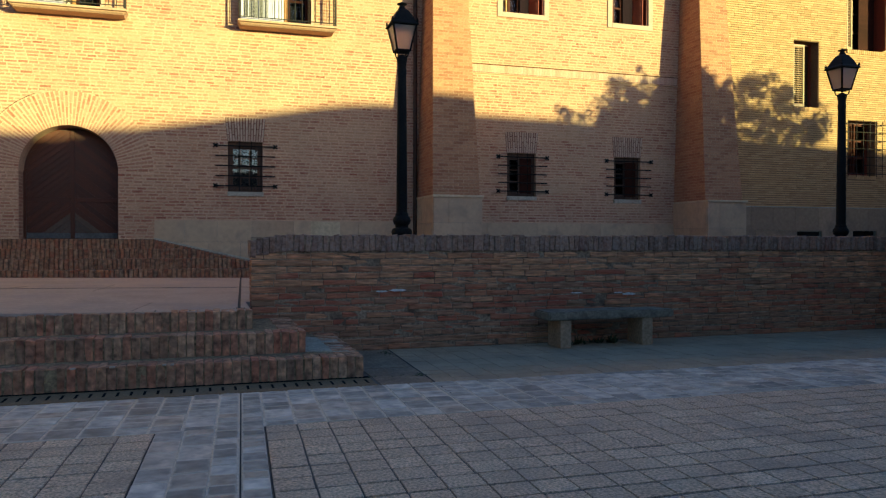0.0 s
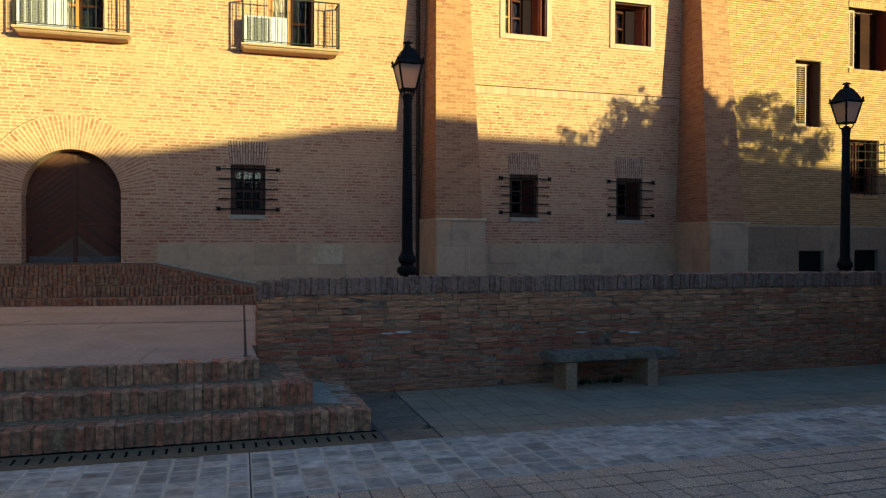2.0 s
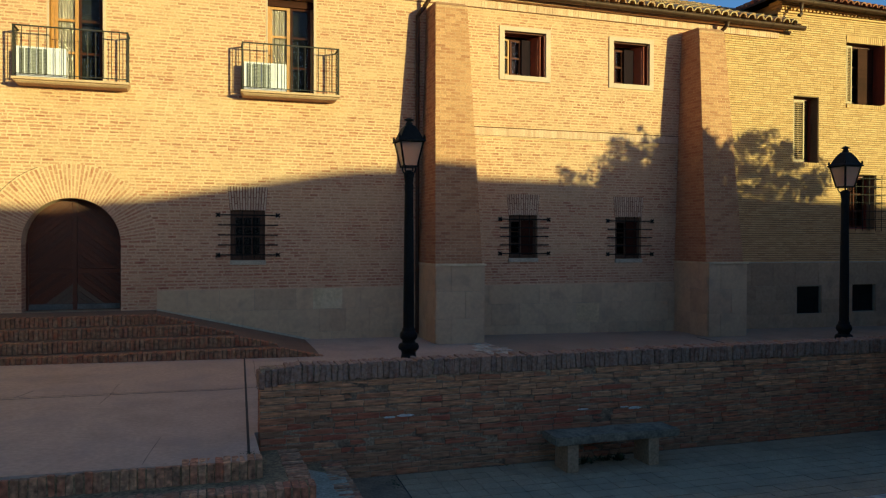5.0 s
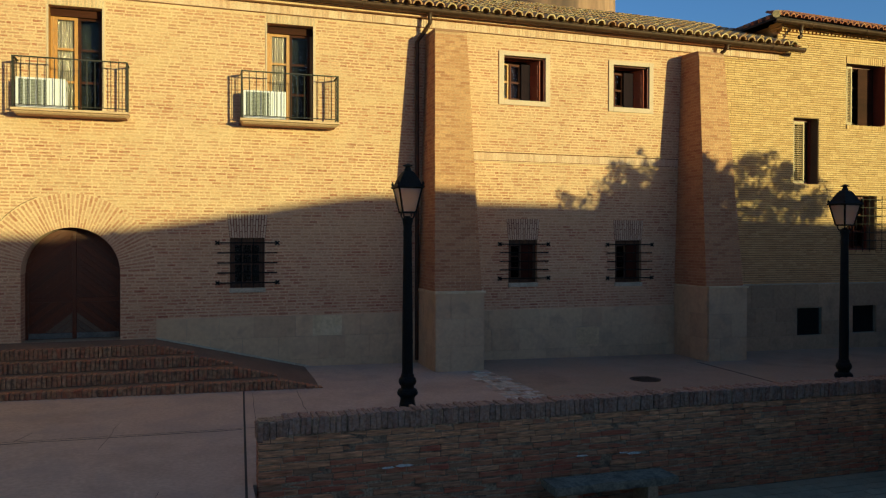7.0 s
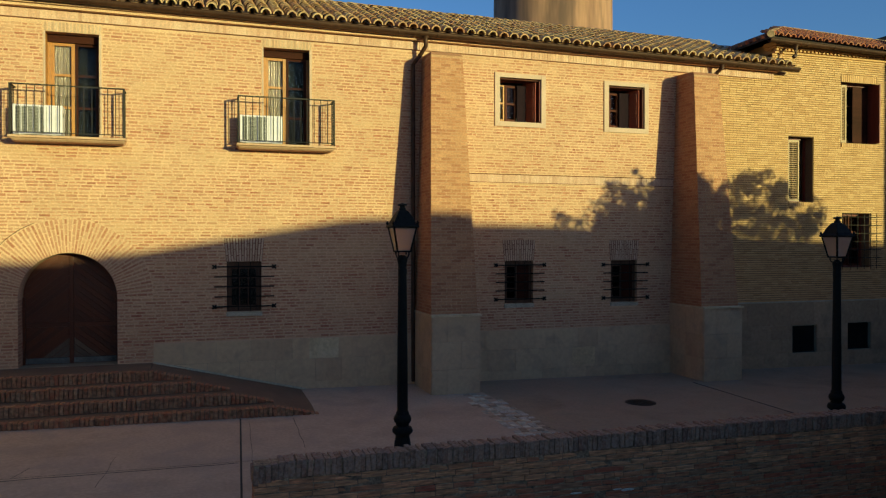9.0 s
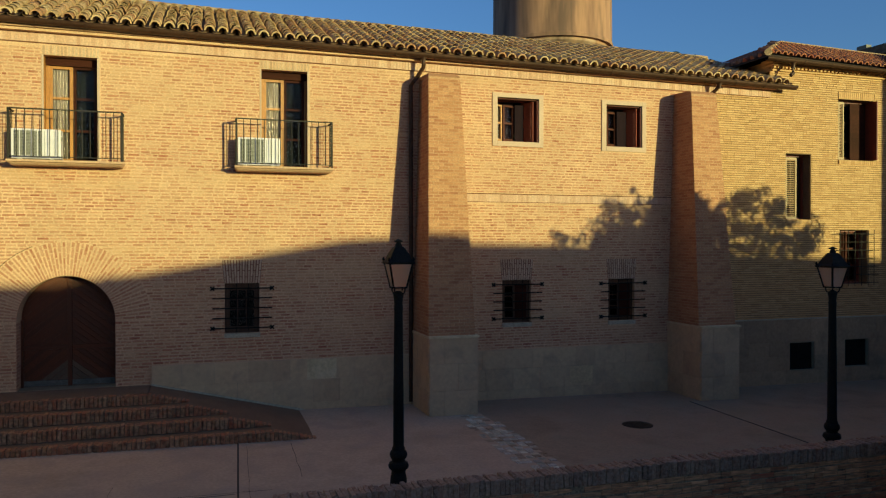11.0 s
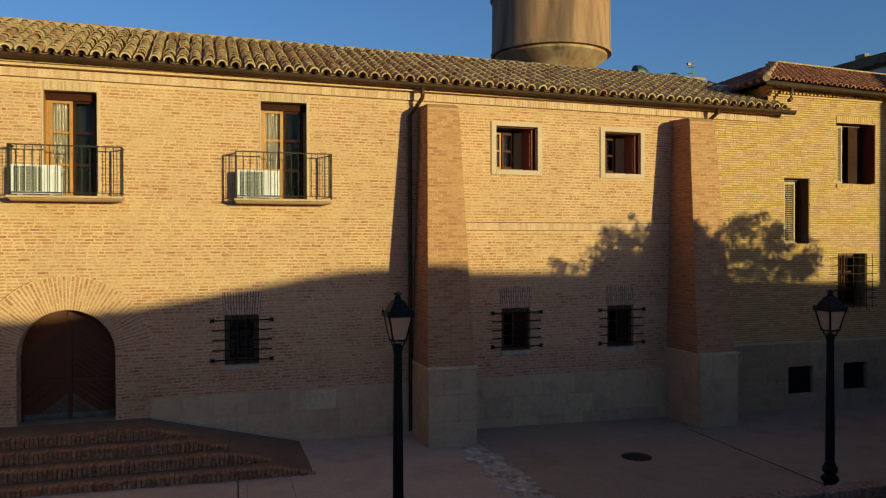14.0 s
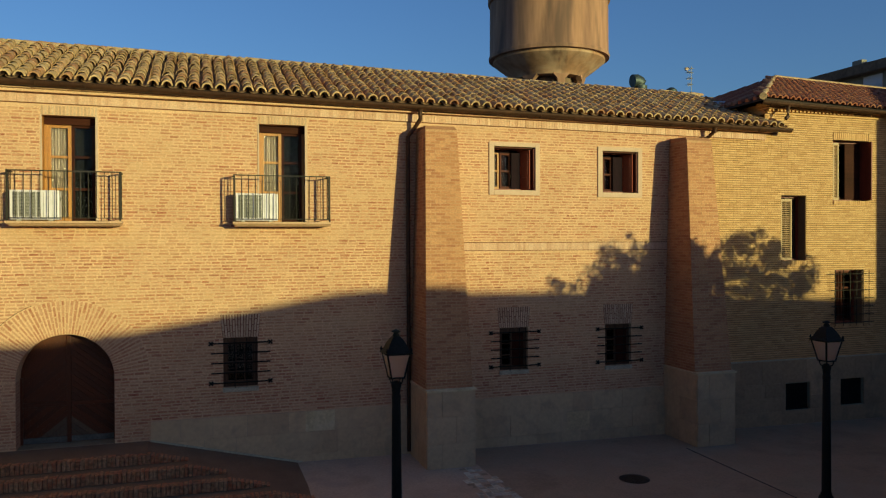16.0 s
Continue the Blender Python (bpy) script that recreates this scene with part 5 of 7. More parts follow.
def louvre_leaf(parent, x0, x1, y, z0, z1, mat, n):
    bm = bmesh.new()
    box(bm, x0, x0 + 0.04, y - 0.02, y + 0.02, z0, z1)
    box(bm, x1 - 0.04, x1, y - 0.02, y + 0.02, z0, z1)
    box(bm, x0 + 0.04, x1 - 0.04, y - 0.02, y + 0.02, z0, z0 + 0.06)
    box(bm, x0 + 0.04, x1 - 0.04, y - 0.02, y + 0.02, z1 - 0.06, z1)
    leaf = part("shutter", bm, mat, parent, "pale louvred shutter leaf")
    bm = boxed(0, x1 - x0 - 0.08, -0.02, 0.02, -0.004, 0.004)
    me = to_mesh("slat", bm, mat)
    for k in range(n):
        piece("slat", me, leaf, (x0 + 0.04, y, z0 + 0.08 + (z1 - z0 - 0.16) * k / (n - 1)), (0.7, 0, 0))
    return leaf


for i, h in enumerate((W5, W6, W7, W8, W9)):
    w, hh = h[1] - h[0], h[3] - h[2]
    lbl = ("tall window with a pale louvred shutter, dark inside", "window with red shutters folded open", "window with red wooden frame behind a projecting grille")[min(i, 2) if i < 4 else 1]
    ob = thing("window_%d" % (i + 6), lbl, "window", (h[0], FY, h[2]), kind="structure")
    bm = bmesh.new()
    for args in ((0, 0.05, 0, hh), (w - 0.05, w, 0, hh), (0.05, w - 0.05, 0, 0.05), (0.05, w - 0.05, hh - 0.05, hh)):
        box(bm, args[0], args[1], 0.30, 0.36, args[2], args[3], bevel=0.004)
    part("window_frame", bm, RED_WOOD, ob)
    cw = (w - 0.1) / 2
    if i in (2, 3):
        for k in range(2):
            casement("casement", cw, hh - 0.1, DARK_RED_WOOD, 3, (0.05 + k * cw, 0.33, 0.05), ob, frame=0.05, rz=0.12)
        part("inner_shutter", boxed(0.02, w - 0.02, 0.55, 0.58, 0.02, hh - 0.02), DARK_HEAD, ob, "closed dark red-brown inner shutter")
    if i in (0, 1, 4):
        a0, a1 = (0.46, 0.95) if i == 0 else (0.2, 0.7)
        casement("casement", w * (a1 - a0), hh - 0.1, DARK_WOOD, 3, (w * a0, 0.33, 0.05), ob, frame=0.07, rz=0.2)
    if i == 0:
        louvre_leaf(ob, 0.01, w * 0.46, 0.06, 0.02, hh - 0.1, LOUVRE, 27)
    elif i in (1, 4):
        louvre_leaf(ob, 0.02, w * 0.17, 0.05, 0.02, hh - 0.08, LOUVRE, 36)
        part("inner_shutter", boxed(w * 0.52, w - 0.06, 0.26, 0.29, 0.05, hh - 0.05, bevel=0.004), DARK_HEAD, ob, "dark red inner shutter")
        part("shutter", boxed(w - 0.05, w - 0.01, -0.16, 0.28, 0.02, hh - 0.02, bevel=0.005), RED_WOOD, ob, "dark red shutter standing open")
    else:
        g = thing("window_grille", "projecting iron window grille with horizontal and upright bars", "grille", (h[0], FY, h[2]), "grilles of the yellow building")
        for k in range(7):
            z = hh * (0.03 + 0.9 * k / 6)
            bm = bmesh.new()
            tube(bm, [(-0.27, -0.13, z), (w + 0.3, -0.13, z)], 0.011, 6)
            for x in (-0.12, w + 0.12):
                tube(bm, [(x, -0.13, z), (x, 0.03, z)], 0.009, 6)
            part("bar", bm, RUST_IRON, g)
        for x in (-0.12, w * 0.18, w * 0.42, w * 0.66, w * 0.9, w + 0.12):
            bm = bmesh.new()
            tube(bm, [(x, -0.13, -0.05), (x, -0.13, hh)], 0.009, 6)
            part("upright", bm, RUST_IRON, g)

for x0, x1, z0, z1 in ((16.09, 16.94, 0.80, 1.57), (18.07, 18.92, 0.82, 1.60)):
    ob = thing("cellar_vent", "dark cellar opening with black mesh in the stone base", "vent", (x0, FY, z0), "cellar openings")
    part("backing", boxed(0.0, x1 - x0, 0.05, 0.07, 0, z1 - z0), IRON, ob)
    part("vent_frame", boxed(0.0, x1 - x0, 0.02, 0.04, 0, 0.03), IRON, ob)
    for k in range(1, 9):
        bm = bmesh.new()
        x = (x1 - x0) * k / 9
        tube(bm, [(x, 0.03, 0.0), (x, 0.03, z1 - z0)], 0.006, 6)
        part("bar", bm, IRON, ob)

# ---- street lamps ----


def street_lamp(x, y, zb, ztop):
    ob = thing("street_lamp", "black cast-iron street lamp with a four-sided opal lantern", "street lamp", (x, y, zb), "street lamps on the terrace")
    H = ztop - zb
    b = H - 3.12                       # height of the base's bulges above the ground
    bm = bmesh.new()
    lathe(bm, [(0.17, 0), (0.17, 0.05), (0.14, 0.09), (0.125, b - 0.28), (0.11, b - 0.1), (0.095, b - 0.03)], 16)
    part("base", bm, IRON, ob, smooth=True)
    bm = bmesh.new()
    lathe(bm, [(0.095, b - 0.03), (0.10, b), (0.135, b + 0.03), (0.14, b + 0.06), (0.125, b + 0.10), (0.088, b + 0.12), (0.088, b + 0.145), (0.11, b + 0.17), (0.122, b + 0.21),
               (0.11, b + 0.25), (0.088, b + 0.275), (0.088, b + 0.30), (0.074, b + 0.32)], 20)
    part("collar", bm, IRON, ob, smooth=True)
    bm = bmesh.new()
    lathe(bm, [(0.074, b + 0.32), (0.07, b + 1.0), (0.058, H - 0.98)], 20)
    part("shaft", bm, IRON, ob, smooth=True)
    bm = bmesh.new()
    lathe(bm, [(0.058, H - 0.98), (0.062, H - 0.95), (0.062, H - 0.90), (0.056, H - 0.88), (0.062, H - 0.81), (0.072, H - 0.76), (0.072, H - 0.735), (0.05, H - 0.72), (0.03, H - 0.70)], 16)
    part("capital", bm, IRON, ob, smooth=True)
    z0, z1 = H - 0.645, H - 0.325        # lantern glass
    r0, r1 = 0.09, 0.155
    lan = part("lantern_frame", boxed(-r0 - 0.012, r0 + 0.012, -r0 - 0.012, r0 + 0.012, z0 - 0.018, z0 + 0.004, bevel=0.004), IRON, ob)
    for sx, sy in ((-1, -1), (1, -1), (1, 1), (-1, 1)):
        bm = bmesh.new()
        solid(bm, [(sx * r0 + dx, sy * r0 + dy, z0) for dx, dy in ((-0.011, -0.011), (0.011, -0.011), (0.011, 0.011), (-0.011, 0.011))],
              [(sx * r1 + dx, sy * r1 + dy, z1) for dx, dy in ((-0.011, -0.011), (0.011, -0.011), (0.011, 0.011), (-0.011, 0.011))])
        part("corner_bar", bm, IRON, lan)
        bm = bmesh.new()
        tube(bm, [(sx * 0.02, sy * 0.02, H - 0.74), (sx * 0.06, sy * 0.06, H - 0.73), (sx * 0.072, sy * 0.072, H - 0.69), (sx * 0.07, sy * 0.07, z0 - 0.01)], 0.011, 6)
        part("strut", bm, IRON, lan)
        bm = bmesh.new()
        lathe(bm, [(0.012, z1 + 0.03), (0.02, z1 + 0.05), (0.006, z1 + 0.085)], 8, sx * (r1 + 0.012), sy * (r1 + 0.012))
        part("corner_knob", bm, IRON, lan)
    for nx, ny in ((0, -1), (1, 0), (0, 1), (-1, 0)):
        bm = bmesh.new()
        tx, ty = -ny, nx

        def q(r, s, z, d):
            return (nx * (r - d) + tx * s * (r - 0.006), ny * (r - d) + ty * s * (r - 0.006), z)
        solid(bm, [q(r0, -1, z0, 0), q(r0, 1, z0, 0), q(r1, 1, z1, 0), q(r1, -1, z1, 0)], [q(r0, -1, z0, 0.006), q(r0, 1, z0, 0.006), q(r1, 1, z1, 0.006), q(r1, -1, z1, 0.006)])
        part("pane", bm, OPAL, lan, "opal glass pane")
    bm = bmesh.new()
    s2 = math.sqrt(2)
    lathe(bm, [(0.16 * s2, z1 - 0.012), (0.185 * s2, z1 + 0.0), (0.185 * s2, z1 + 0.016), (0.15 * s2, z1 + 0.05), (0.115 * s2, z1 + 0.13), (0.075 * s2, z1 + 0.2), (0.05 * s2, z1 + 0.225)], 4, start=math.pi / 4)
    part("lantern_roof", bm, IRON, lan)
    bm = bmesh.new()
    lathe(bm, [(0.05, z1 + 0.22), (0.048, z1 + 0.25), (0.036, z1 + 0.265), (0.033, z1 + 0.28), (0.066, z1 + 0.292), (0.066, z1 + 0.302), (0.03, z1 + 0.315), (0.012, z1 + 0.325)], 14)
    part("finial", bm, IRON, lan, smooth=True)
    return ob


street_lamp(2.59, 10.11, terrace_z(2.6), 4.50)
street_lamp(9.775, 9.97, terrace_z(9.8), 4.385)

# ---- low wall ----
wall_low = structure("wall_low", boxed(WX0 + 0.01, WX1, WY + 0.005, WY + WT - 0.012, -0.05, WTOP - 0.03), WALL_MORTAR,
                     "low retaining wall of worn red and brown bricks", "wall")
WC, WJ = 0.0793, 0.014
NCOURSE = 15


def worn_block(name, w, d, h, mat, amt, seed, bevel=0.006):
    """A brick with chipped, uneven faces."""
    bm = boxed(0, w, 0, d, 0, h, bevel=bevel)
    for v in bm.verts:
        v.co += Vector((noise.noise(v.co * 23 + Vector((seed, 0, 0))), noise.noise(v.co * 19 + Vector((0, seed, 0))), noise.noise(v.co * 21 + Vector((0, 0, seed))))) * amt
    return to_mesh(name, bm, mat)


def ragged_bricks(name, rows, mat, parent, amt=0.005):
    """Bricks (x0, x1, y0, y1, z0, z1) as one mesh, their faces with crumbled outlines, open at the back."""
    V, F = [], []
    for x0, x1, y0, y1, z0, z1 in rows:
        xm = x0 + (x1 - x0) * RND.uniform(0.35, 0.65)
        loop = [(x0, z0), (xm, z0), (x1, z0), (x1, (z0 + z1) / 2), (x1, z1), (xm, z1), (x0, z1), (x0, (z0 + z1) / 2)]
        loop = [(x + RND.uniform(-amt, amt), z + RND.uniform(-amt, amt)) for x, z in loop]
        k = len(V)
        V += [(x, y0 + 0.006 + RND.uniform(0, 0.004), z) for x, z in loop]
        cx, cz = (x0 + x1) / 2, (z0 + z1) / 2
        V += [(cx + (x - cx) * 0.965, y0 + RND.uniform(-0.002, 0.003), cz + (z - cz) * 0.8) for x, z in loop]
        V += [(x, y1, z) for x, z in loop]
        F.append(tuple(k + 8 + i for i in range(8)))
        for i in range(8):
            n = (i + 1) % 8
            F += [(k + i, k + n, k + 8 + n, k + 8 + i), (k + 16 + i, k + 16 + n, k + n, k + i)]
    me = bpy.data.meshes.new(name)
    me.from_pydata(V, [], F)
    me.materials.append(mat)
    ob = new(name, me)
    ob.parent = parent
    return tagged(ob, kind="stuff")


def course_mat(c):
    """Buff bricks at the top, red ones in the middle, brown ones at the foot."""
    p = RND.random()
    if c >= 10:
        return 1 if p < 0.82 else 0
    if c >= 4:
        return 0 if p < 0.7 else (2 if p < 0.9 else 1)
    return 2 if p < 0.75 else 0


WLEN = 0.3
me_w = [[worn_block("brick", WLEN, 0.08, WC - WJ - RND.uniform(-0.003, 0.005), m, 0.01, k * 3.7, bevel=0.009) for k in range(6)] for m in (WALL_BRICK, WALL_TOP, WALL_BROWN)]
far_rows = ([], [], [])
count = 0
for c in range(-1, NCOURSE):
    z = c * WC
    x = WX0
    while x < WX1:
        w = RND.choice((0.25, 0.28, 0.28, 0.3, 0.3, 0.42, 0.15)) * RND.uniform(0.92, 1.06)
        d = RND.uniform(-0.012, 0.004)
        m = course_mat(c)
        zz = z + RND.uniform(-0.005, 0.005)
        if x < 5.6 and count < 300 and c >= 0:
            piece("brick", RND.choice(me_w[m]), wall_low, (x, WY + d, zz), (RND.uniform(-0.03, 0.03), RND.uniform(-0.012, 0.012), RND.uniform(-0.02, 0.02)), ((w - 0.006) / WLEN, 1, RND.uniform(0.9, 1.06)))
            count += 1
        else:
            far_rows[m].append((x, x + w - 0.006, WY + d, WY + 0.08, zz, zz + (WC - WJ) * RND.uniform(0.88, 1.06)))
        x += w
for rows, mat in zip(far_rows, (WALL_BRICK_FAR, WALL_TOP_FAR, WALL_BROWN_FAR)):
    ragged_bricks("bricks", rows, mat, wall_low)
# back and end faces
for c in range(6, NCOURSE):
    part("end_brick", boxed(WX0 - 0.002, WX0 + 0.07, WY + 0.085, WY + WT, c * WC, c * WC + WC - WJ), WALL_BRICK, wall_low)
# coping of bricks on edge
me_c = [worn_block("coping_brick", 0.062, WT + 0.035, 0.2 - RND.uniform(0, 0.008), COPING_BRICK, 0.016, 50 + k * 5.1, bevel=0.01) for k in range(7)]
x = WX0 - 0.005
while x < WX1:
    piece("coping_brick", RND.choice(me_c), wall_low, (x, WY - 0.02 + RND.uniform(-0.012, 0.01), WTOP - 0.2 - 0.06 * max(0.0, 1 - (x - WX0) / 0.32) + RND.uniform(-0.012, 0.008)),
          (RND.uniform(-0.02, 0.02), RND.uniform(-0.07, 0.07), RND.uniform(-0.04, 0.04)), (RND.uniform(0.85, 1.15), 1, 1))
    x += 0.07
# chalky white marks on the bricks
for x, z, w, h2 in ((2.05, 0.694, 0.15, 0.026), (2.215, 0.70, 0.22, 0.036), (4.66, 0.63, 0.17, 0.02), (5.29, 0.625, 0.14, 0.02), (5.42, 0.59, 0.2, 0.042)):
    bm = bmesh.new()
    n = 16
    up, lo = [], []
    for k in range(n + 1):
        f = k / n
        env = min(1.0, 5 * f, 5 * (1 - f))
        up.append((x + w * f, z + h2 * 0.5 + h2 * 0.5 * env * RND.uniform(0.5, 1.0)))
        lo.append((x + w * f, z + h2 * 0.5 - h2 * 0.5 * env * RND.uniform(0.3, 1.0)))
    loop = lo + list(reversed(up))
    solid(bm, [(a, WY - 0.019, b) for a, b in loop], [(a, WY + 0.004, b) for a, b in loop])
    part("white_mark", bm, GRAFFITI, wall_low, "ragged smear of white paint")

# ---- lower steps ----
S1Y, S2Y, S3Y = 7.30, 7.76, 8.20
Z1, Z2, Z3 = 0.235, 0.43, 0.612
XR1, XR2, XR3 = 1.52, 1.02, 0.55
def upright_brick(w, mat, seed):
    """A worn brick on end, one unit high."""
    bm = boxed(0, w, RND.uniform(-0.006, 0.004), 0.24, 0.0, 1.0, bevel=0.018)
    for v in bm.verts:
        n = Vector((noise.noise(v.co * 11 + Vector((seed, 0, 0))), noise.noise(v.co * 13 + Vector((0, seed, 0))), noise.noise(v.co * 9 + Vector((0, 0, seed)))))
        v.co += Vector((n.x * 0.012, n.y * 0.016, n.z * 0.05))
    return to_mesh("step_brick", bm, mat)


me_st = [upright_brick(0.072, STEP_BRICK, k * 2.3) for k in range(8)]
steps_low = thing("brick_steps", "three broad steps edged with upright worn bricks", "steps", (0, 0, 0), kind="structure")
XL = -4.6
for y, z0, z1, xr, yback in ((S1Y, 0.02, Z1, XR1, WY), (S2Y, Z1 - 0.02, Z2, XR2, WY), (S3Y, Z2 - 0.02, Z3, XR3, 8.45)):
    bm = boxed(-12, xr - 0.012, y + 0.014, yback, 0.0, z1 - 0.012)
    tread = part("tread", bm, CEMENT, steps_low, "grey cement tread")
    x = XL
    while x < xr - 0.05:
        piece("step_brick", RND.choice(me_st), tread, (x, y + RND.uniform(-0.008, 0.008), z0), (RND.uniform(-0.015, 0.015), RND.uniform(-0.02, 0.02), RND.uniform(-0.02, 0.02)),
              (RND.uniform(0.93, 1.05), 1, z1 - z0 + RND.uniform(-0.008, 0.006)))
        x += 0.0805
    if y < S3Y:
        yy = y + 0.26
        while yy < WY - 0.08:
            piece("step_brick", RND.choice(me_st), tread, (xr - 0.002 + RND.uniform(-0.008, 0.008), yy, z0), (0, RND.uniform(-0.02, 0.02), math.pi / 2 + RND.uniform(-0.03, 0.03)),
                  (RND.uniform(0.93, 1.05), 1, z1 - z0 + RND.uniform(-0.008, 0.004)))
            yy += 0.0805

part("patch", solid(bmesh.new(), [(1.02, 7.78, 0.2), (1.44, 7.62, 0.2), (1.46, 8.6, 0.2), (1.02, 9.1, 0.2)], [(1.02, 7.78, Z1 - 0.004), (1.44, 7.62, Z1 - 0.004), (1.46, 8.6, Z1 - 0.004), (1.02, 9.1, Z1 - 0.004)]),
     material("pale_cement", [(0.35, 0.285, 0.19), (0.5, 0.41, 0.28)], rough=0.95, grain=30, grain_amt=0.4, stain=5, bump=0.8), steps_low, "pale rough cement patch")
for x, w in ((-1.03, 0.04), (-0.72, 0.045), (-0.29, 0.035), (-0.22, 0.03)):
    part("white_drip", boxed(x, x + w, S1Y - 0.014, S1Y + 0.05, Z1 - 0.012, Z1 - 0.001, bevel=0.005), SILL_STONE, steps_low, "white paint drip")

# ---- upper steps and ramp before the arched door ----
steps_up = thing("entrance_steps", "four brick-edged steps rising to the arched door, with a side ramp", "steps", (0, 0, 0), kind="structure")
RISE = [(15.22, 0.585, 0.775), (15.76, 0.775, 0.96), (16.30, 0.96, 1.145), (16.82, 1.145, 1.325)]


def ramp_z(x):
    """Height of the ramp, which climbs along the facade towards the door."""
    return min(1.335, 0.592 - 0.2335 * (x - 2.16))


def ramp_x(z):
    return 2.16 - (z - 0.592) / 0.2335


me_up = [upright_brick(0.073, DOOR_STEP_BRICK, 40 + k * 2.3) for k in range(6)]
for k, (y, z0, z1) in enumerate(RISE):
    yb = FY if k == 3 else RISE[k + 1][0] + 0.1
    xr = ramp_x(z1)
    tread = part("tread", boxed(-12, xr, y + 0.045, yb, 0.4, z1 - 0.02), RAMP_CLAY, steps_up)
    x = -5.4
    while x < ramp_x(z0) - 0.03:
        top = min(z1 + RND.uniform(-0.012, 0.008), ramp_z(x + 0.06) + 0.012)
        piece("step_brick", RND.choice(me_up), tread, (x, y + RND.uniform(-0.012, 0.012), z0 - 0.012), (RND.uniform(-0.02, 0.02), RND.uniform(-0.03, 0.03), RND.uniform(-0.03, 0.03)),
              (RND.uniform(0.86, 1.06), 1, max(top - z0 + 0.012, 0.02)))
        x += 0.083
# the ramp, strip by strip behind each row of bricks
bm = bmesh.new()
for k, (y, z0, z1) in enumerate(RISE):
    ye = FY if k == 3 else RISE[k + 1][0] + 0.05
    xa, xb = ramp_x(z1), 2.16 + 0.05 * (y - 15.2)
    solid(bm, [(xa, y + 0.05, 0.4), (xb, y + 0.05, 0.4), (xb + 0.03, ye, 0.4), (xa, ye, 0.4)],
          [(xa, y + 0.05, ramp_z(xa)), (xb, y + 0.05, ramp_z(xb)), (xb + 0.03, ye, ramp_z(xb + 0.03)), (xa, ye, ramp_z(xa))])
part("ramp", bm, RAMP_CLAY, steps_up, "sloping ramp of worn red clay")
bm = bmesh.new()
solid(bm, [(2.32, FY - 0.09, 0.55), (2.32, FY - 0.05, 0.55), (-0.98, FY - 0.05, 1.3), (-0.98, FY - 0.09, 1.3)], [(2.32, FY - 0.09, 0.592), (2.32, FY - 0.05, 0.6), (-0.98, FY - 0.05, 1.362), (-0.98, FY - 0.09, 1.354)])
part("fillet", bm, SILL_STONE, steps_up, "pale cement fillet along the stone base")
part("landing", boxed(-12, -1.0, 17.0, FY + 0.5, 0.6, 1.33), RAMP_CLAY, steps_up)

# ---- marks of the terrace ----
bm = bmesh.new()
solid(bm, [(0.40, 8.5, 0.5), (0.43, 8.5, 0.5), (0.735, 15.2, 0.5), (0.705, 15.2, 0.5)], [(0.40, 8.5, 0.609), (0.43, 8.5, 0.609), (0.735, 15.2, 0.606), (0.705, 15.2, 0.606)])
part("joint", bm, OPEN_JOINT, terrace, "open dark joint")


def crack(pts, w, top=0.612):
    bm = bmesh.new()
    for (xa, ya), (xb, yb) in zip(pts, pts[1:]):
        dx, dy = xb - xa, yb - ya
        l = math.hypot(dx, dy)
        nx, ny = -dy / l * w / 2, dx / l * w / 2
        q = [(xa - nx, ya - ny), (xb - nx, yb - ny), (xb + nx, yb + ny), (xa + nx, ya + ny)]
        solid(bm, [(x, y, 0.5) for x, y in q], [(x, y, terrace_z(x) + 0.002) for x, y in q])
    part("crack", bm, OPEN_JOINT, terrace)


def wander(a, b, n, amt):
    """A crack's way from a to b."""
    return [(a[0] + (b[0] - a[0]) * k / n + RND.uniform(-amt, amt), a[1] + (b[1] - a[1]) * k / n + RND.uniform(-amt, amt)) for k in range(n + 1)]


crack(wander((-8, 12.0), (0.55, 12.16), 22, 0.018), 0.02)
crack(wander((-8, 12.14), (1.1, 12.24), 20, 0.015), 0.007)
crack(wander((0.87, 14.94), (0.68, 10.2), 9, 0.012), 0.006)
crack(wander((1.71, 15.02), (1.63, 12.81), 5, 0.02), 0.008)
crack(wander((-1.26, 13.0), (-1.39, 11.44), 5, 0.02), 0.004)
crack(wander((-2.4, 12.7), (-2.55, 12.2), 3, 0.02), 0.008)
crack(wander((-0.5, 9.4), (-0.62, 8.35), 4, 0.015), 0.004)
# weeds and leaf litter in corners and gaps
weeds = thing("weeds", "thin dry weeds and litter in the gaps of the steps", "weeds", (0, 0, 0), kind="stuff")


def litter(spots, n, h, size=1.0):
    V, F = [], []
    for cx, cy, cz, sx, sy in spots:
        for _ in range(n):
            x, y = cx + RND.gauss(0, sx), cy + RND.gauss(0, sy)
            a, l, b = RND.uniform(0, 6.28), RND.uniform(0.012, 0.035) * size, RND.uniform(0.004, 0.009) * size
            u = Vector((math.cos(a), math.sin(a), RND.uniform(0.0, h))) * l
            w2 = Vector((-math.sin(a), math.cos(a), RND.uniform(-0.4, 0.4))) * b
            c = Vector((x, y, cz + 0.004))
            k = len(V)
            V += [tuple(c - w2), tuple(c + u), tuple(c + w2 + u * 0.2), tuple(c - u * 0.3 + Vector((0, 0, 0.006)))]
            F.append((k, k + 1, k + 2, k + 3))
    me = bpy.data.meshes.new("leaves")
    me.from_pydata(V, [], F)
    me.materials.append(MOSS)
    ob = new("leaves", me)
    ob.parent = weeds
    return ob


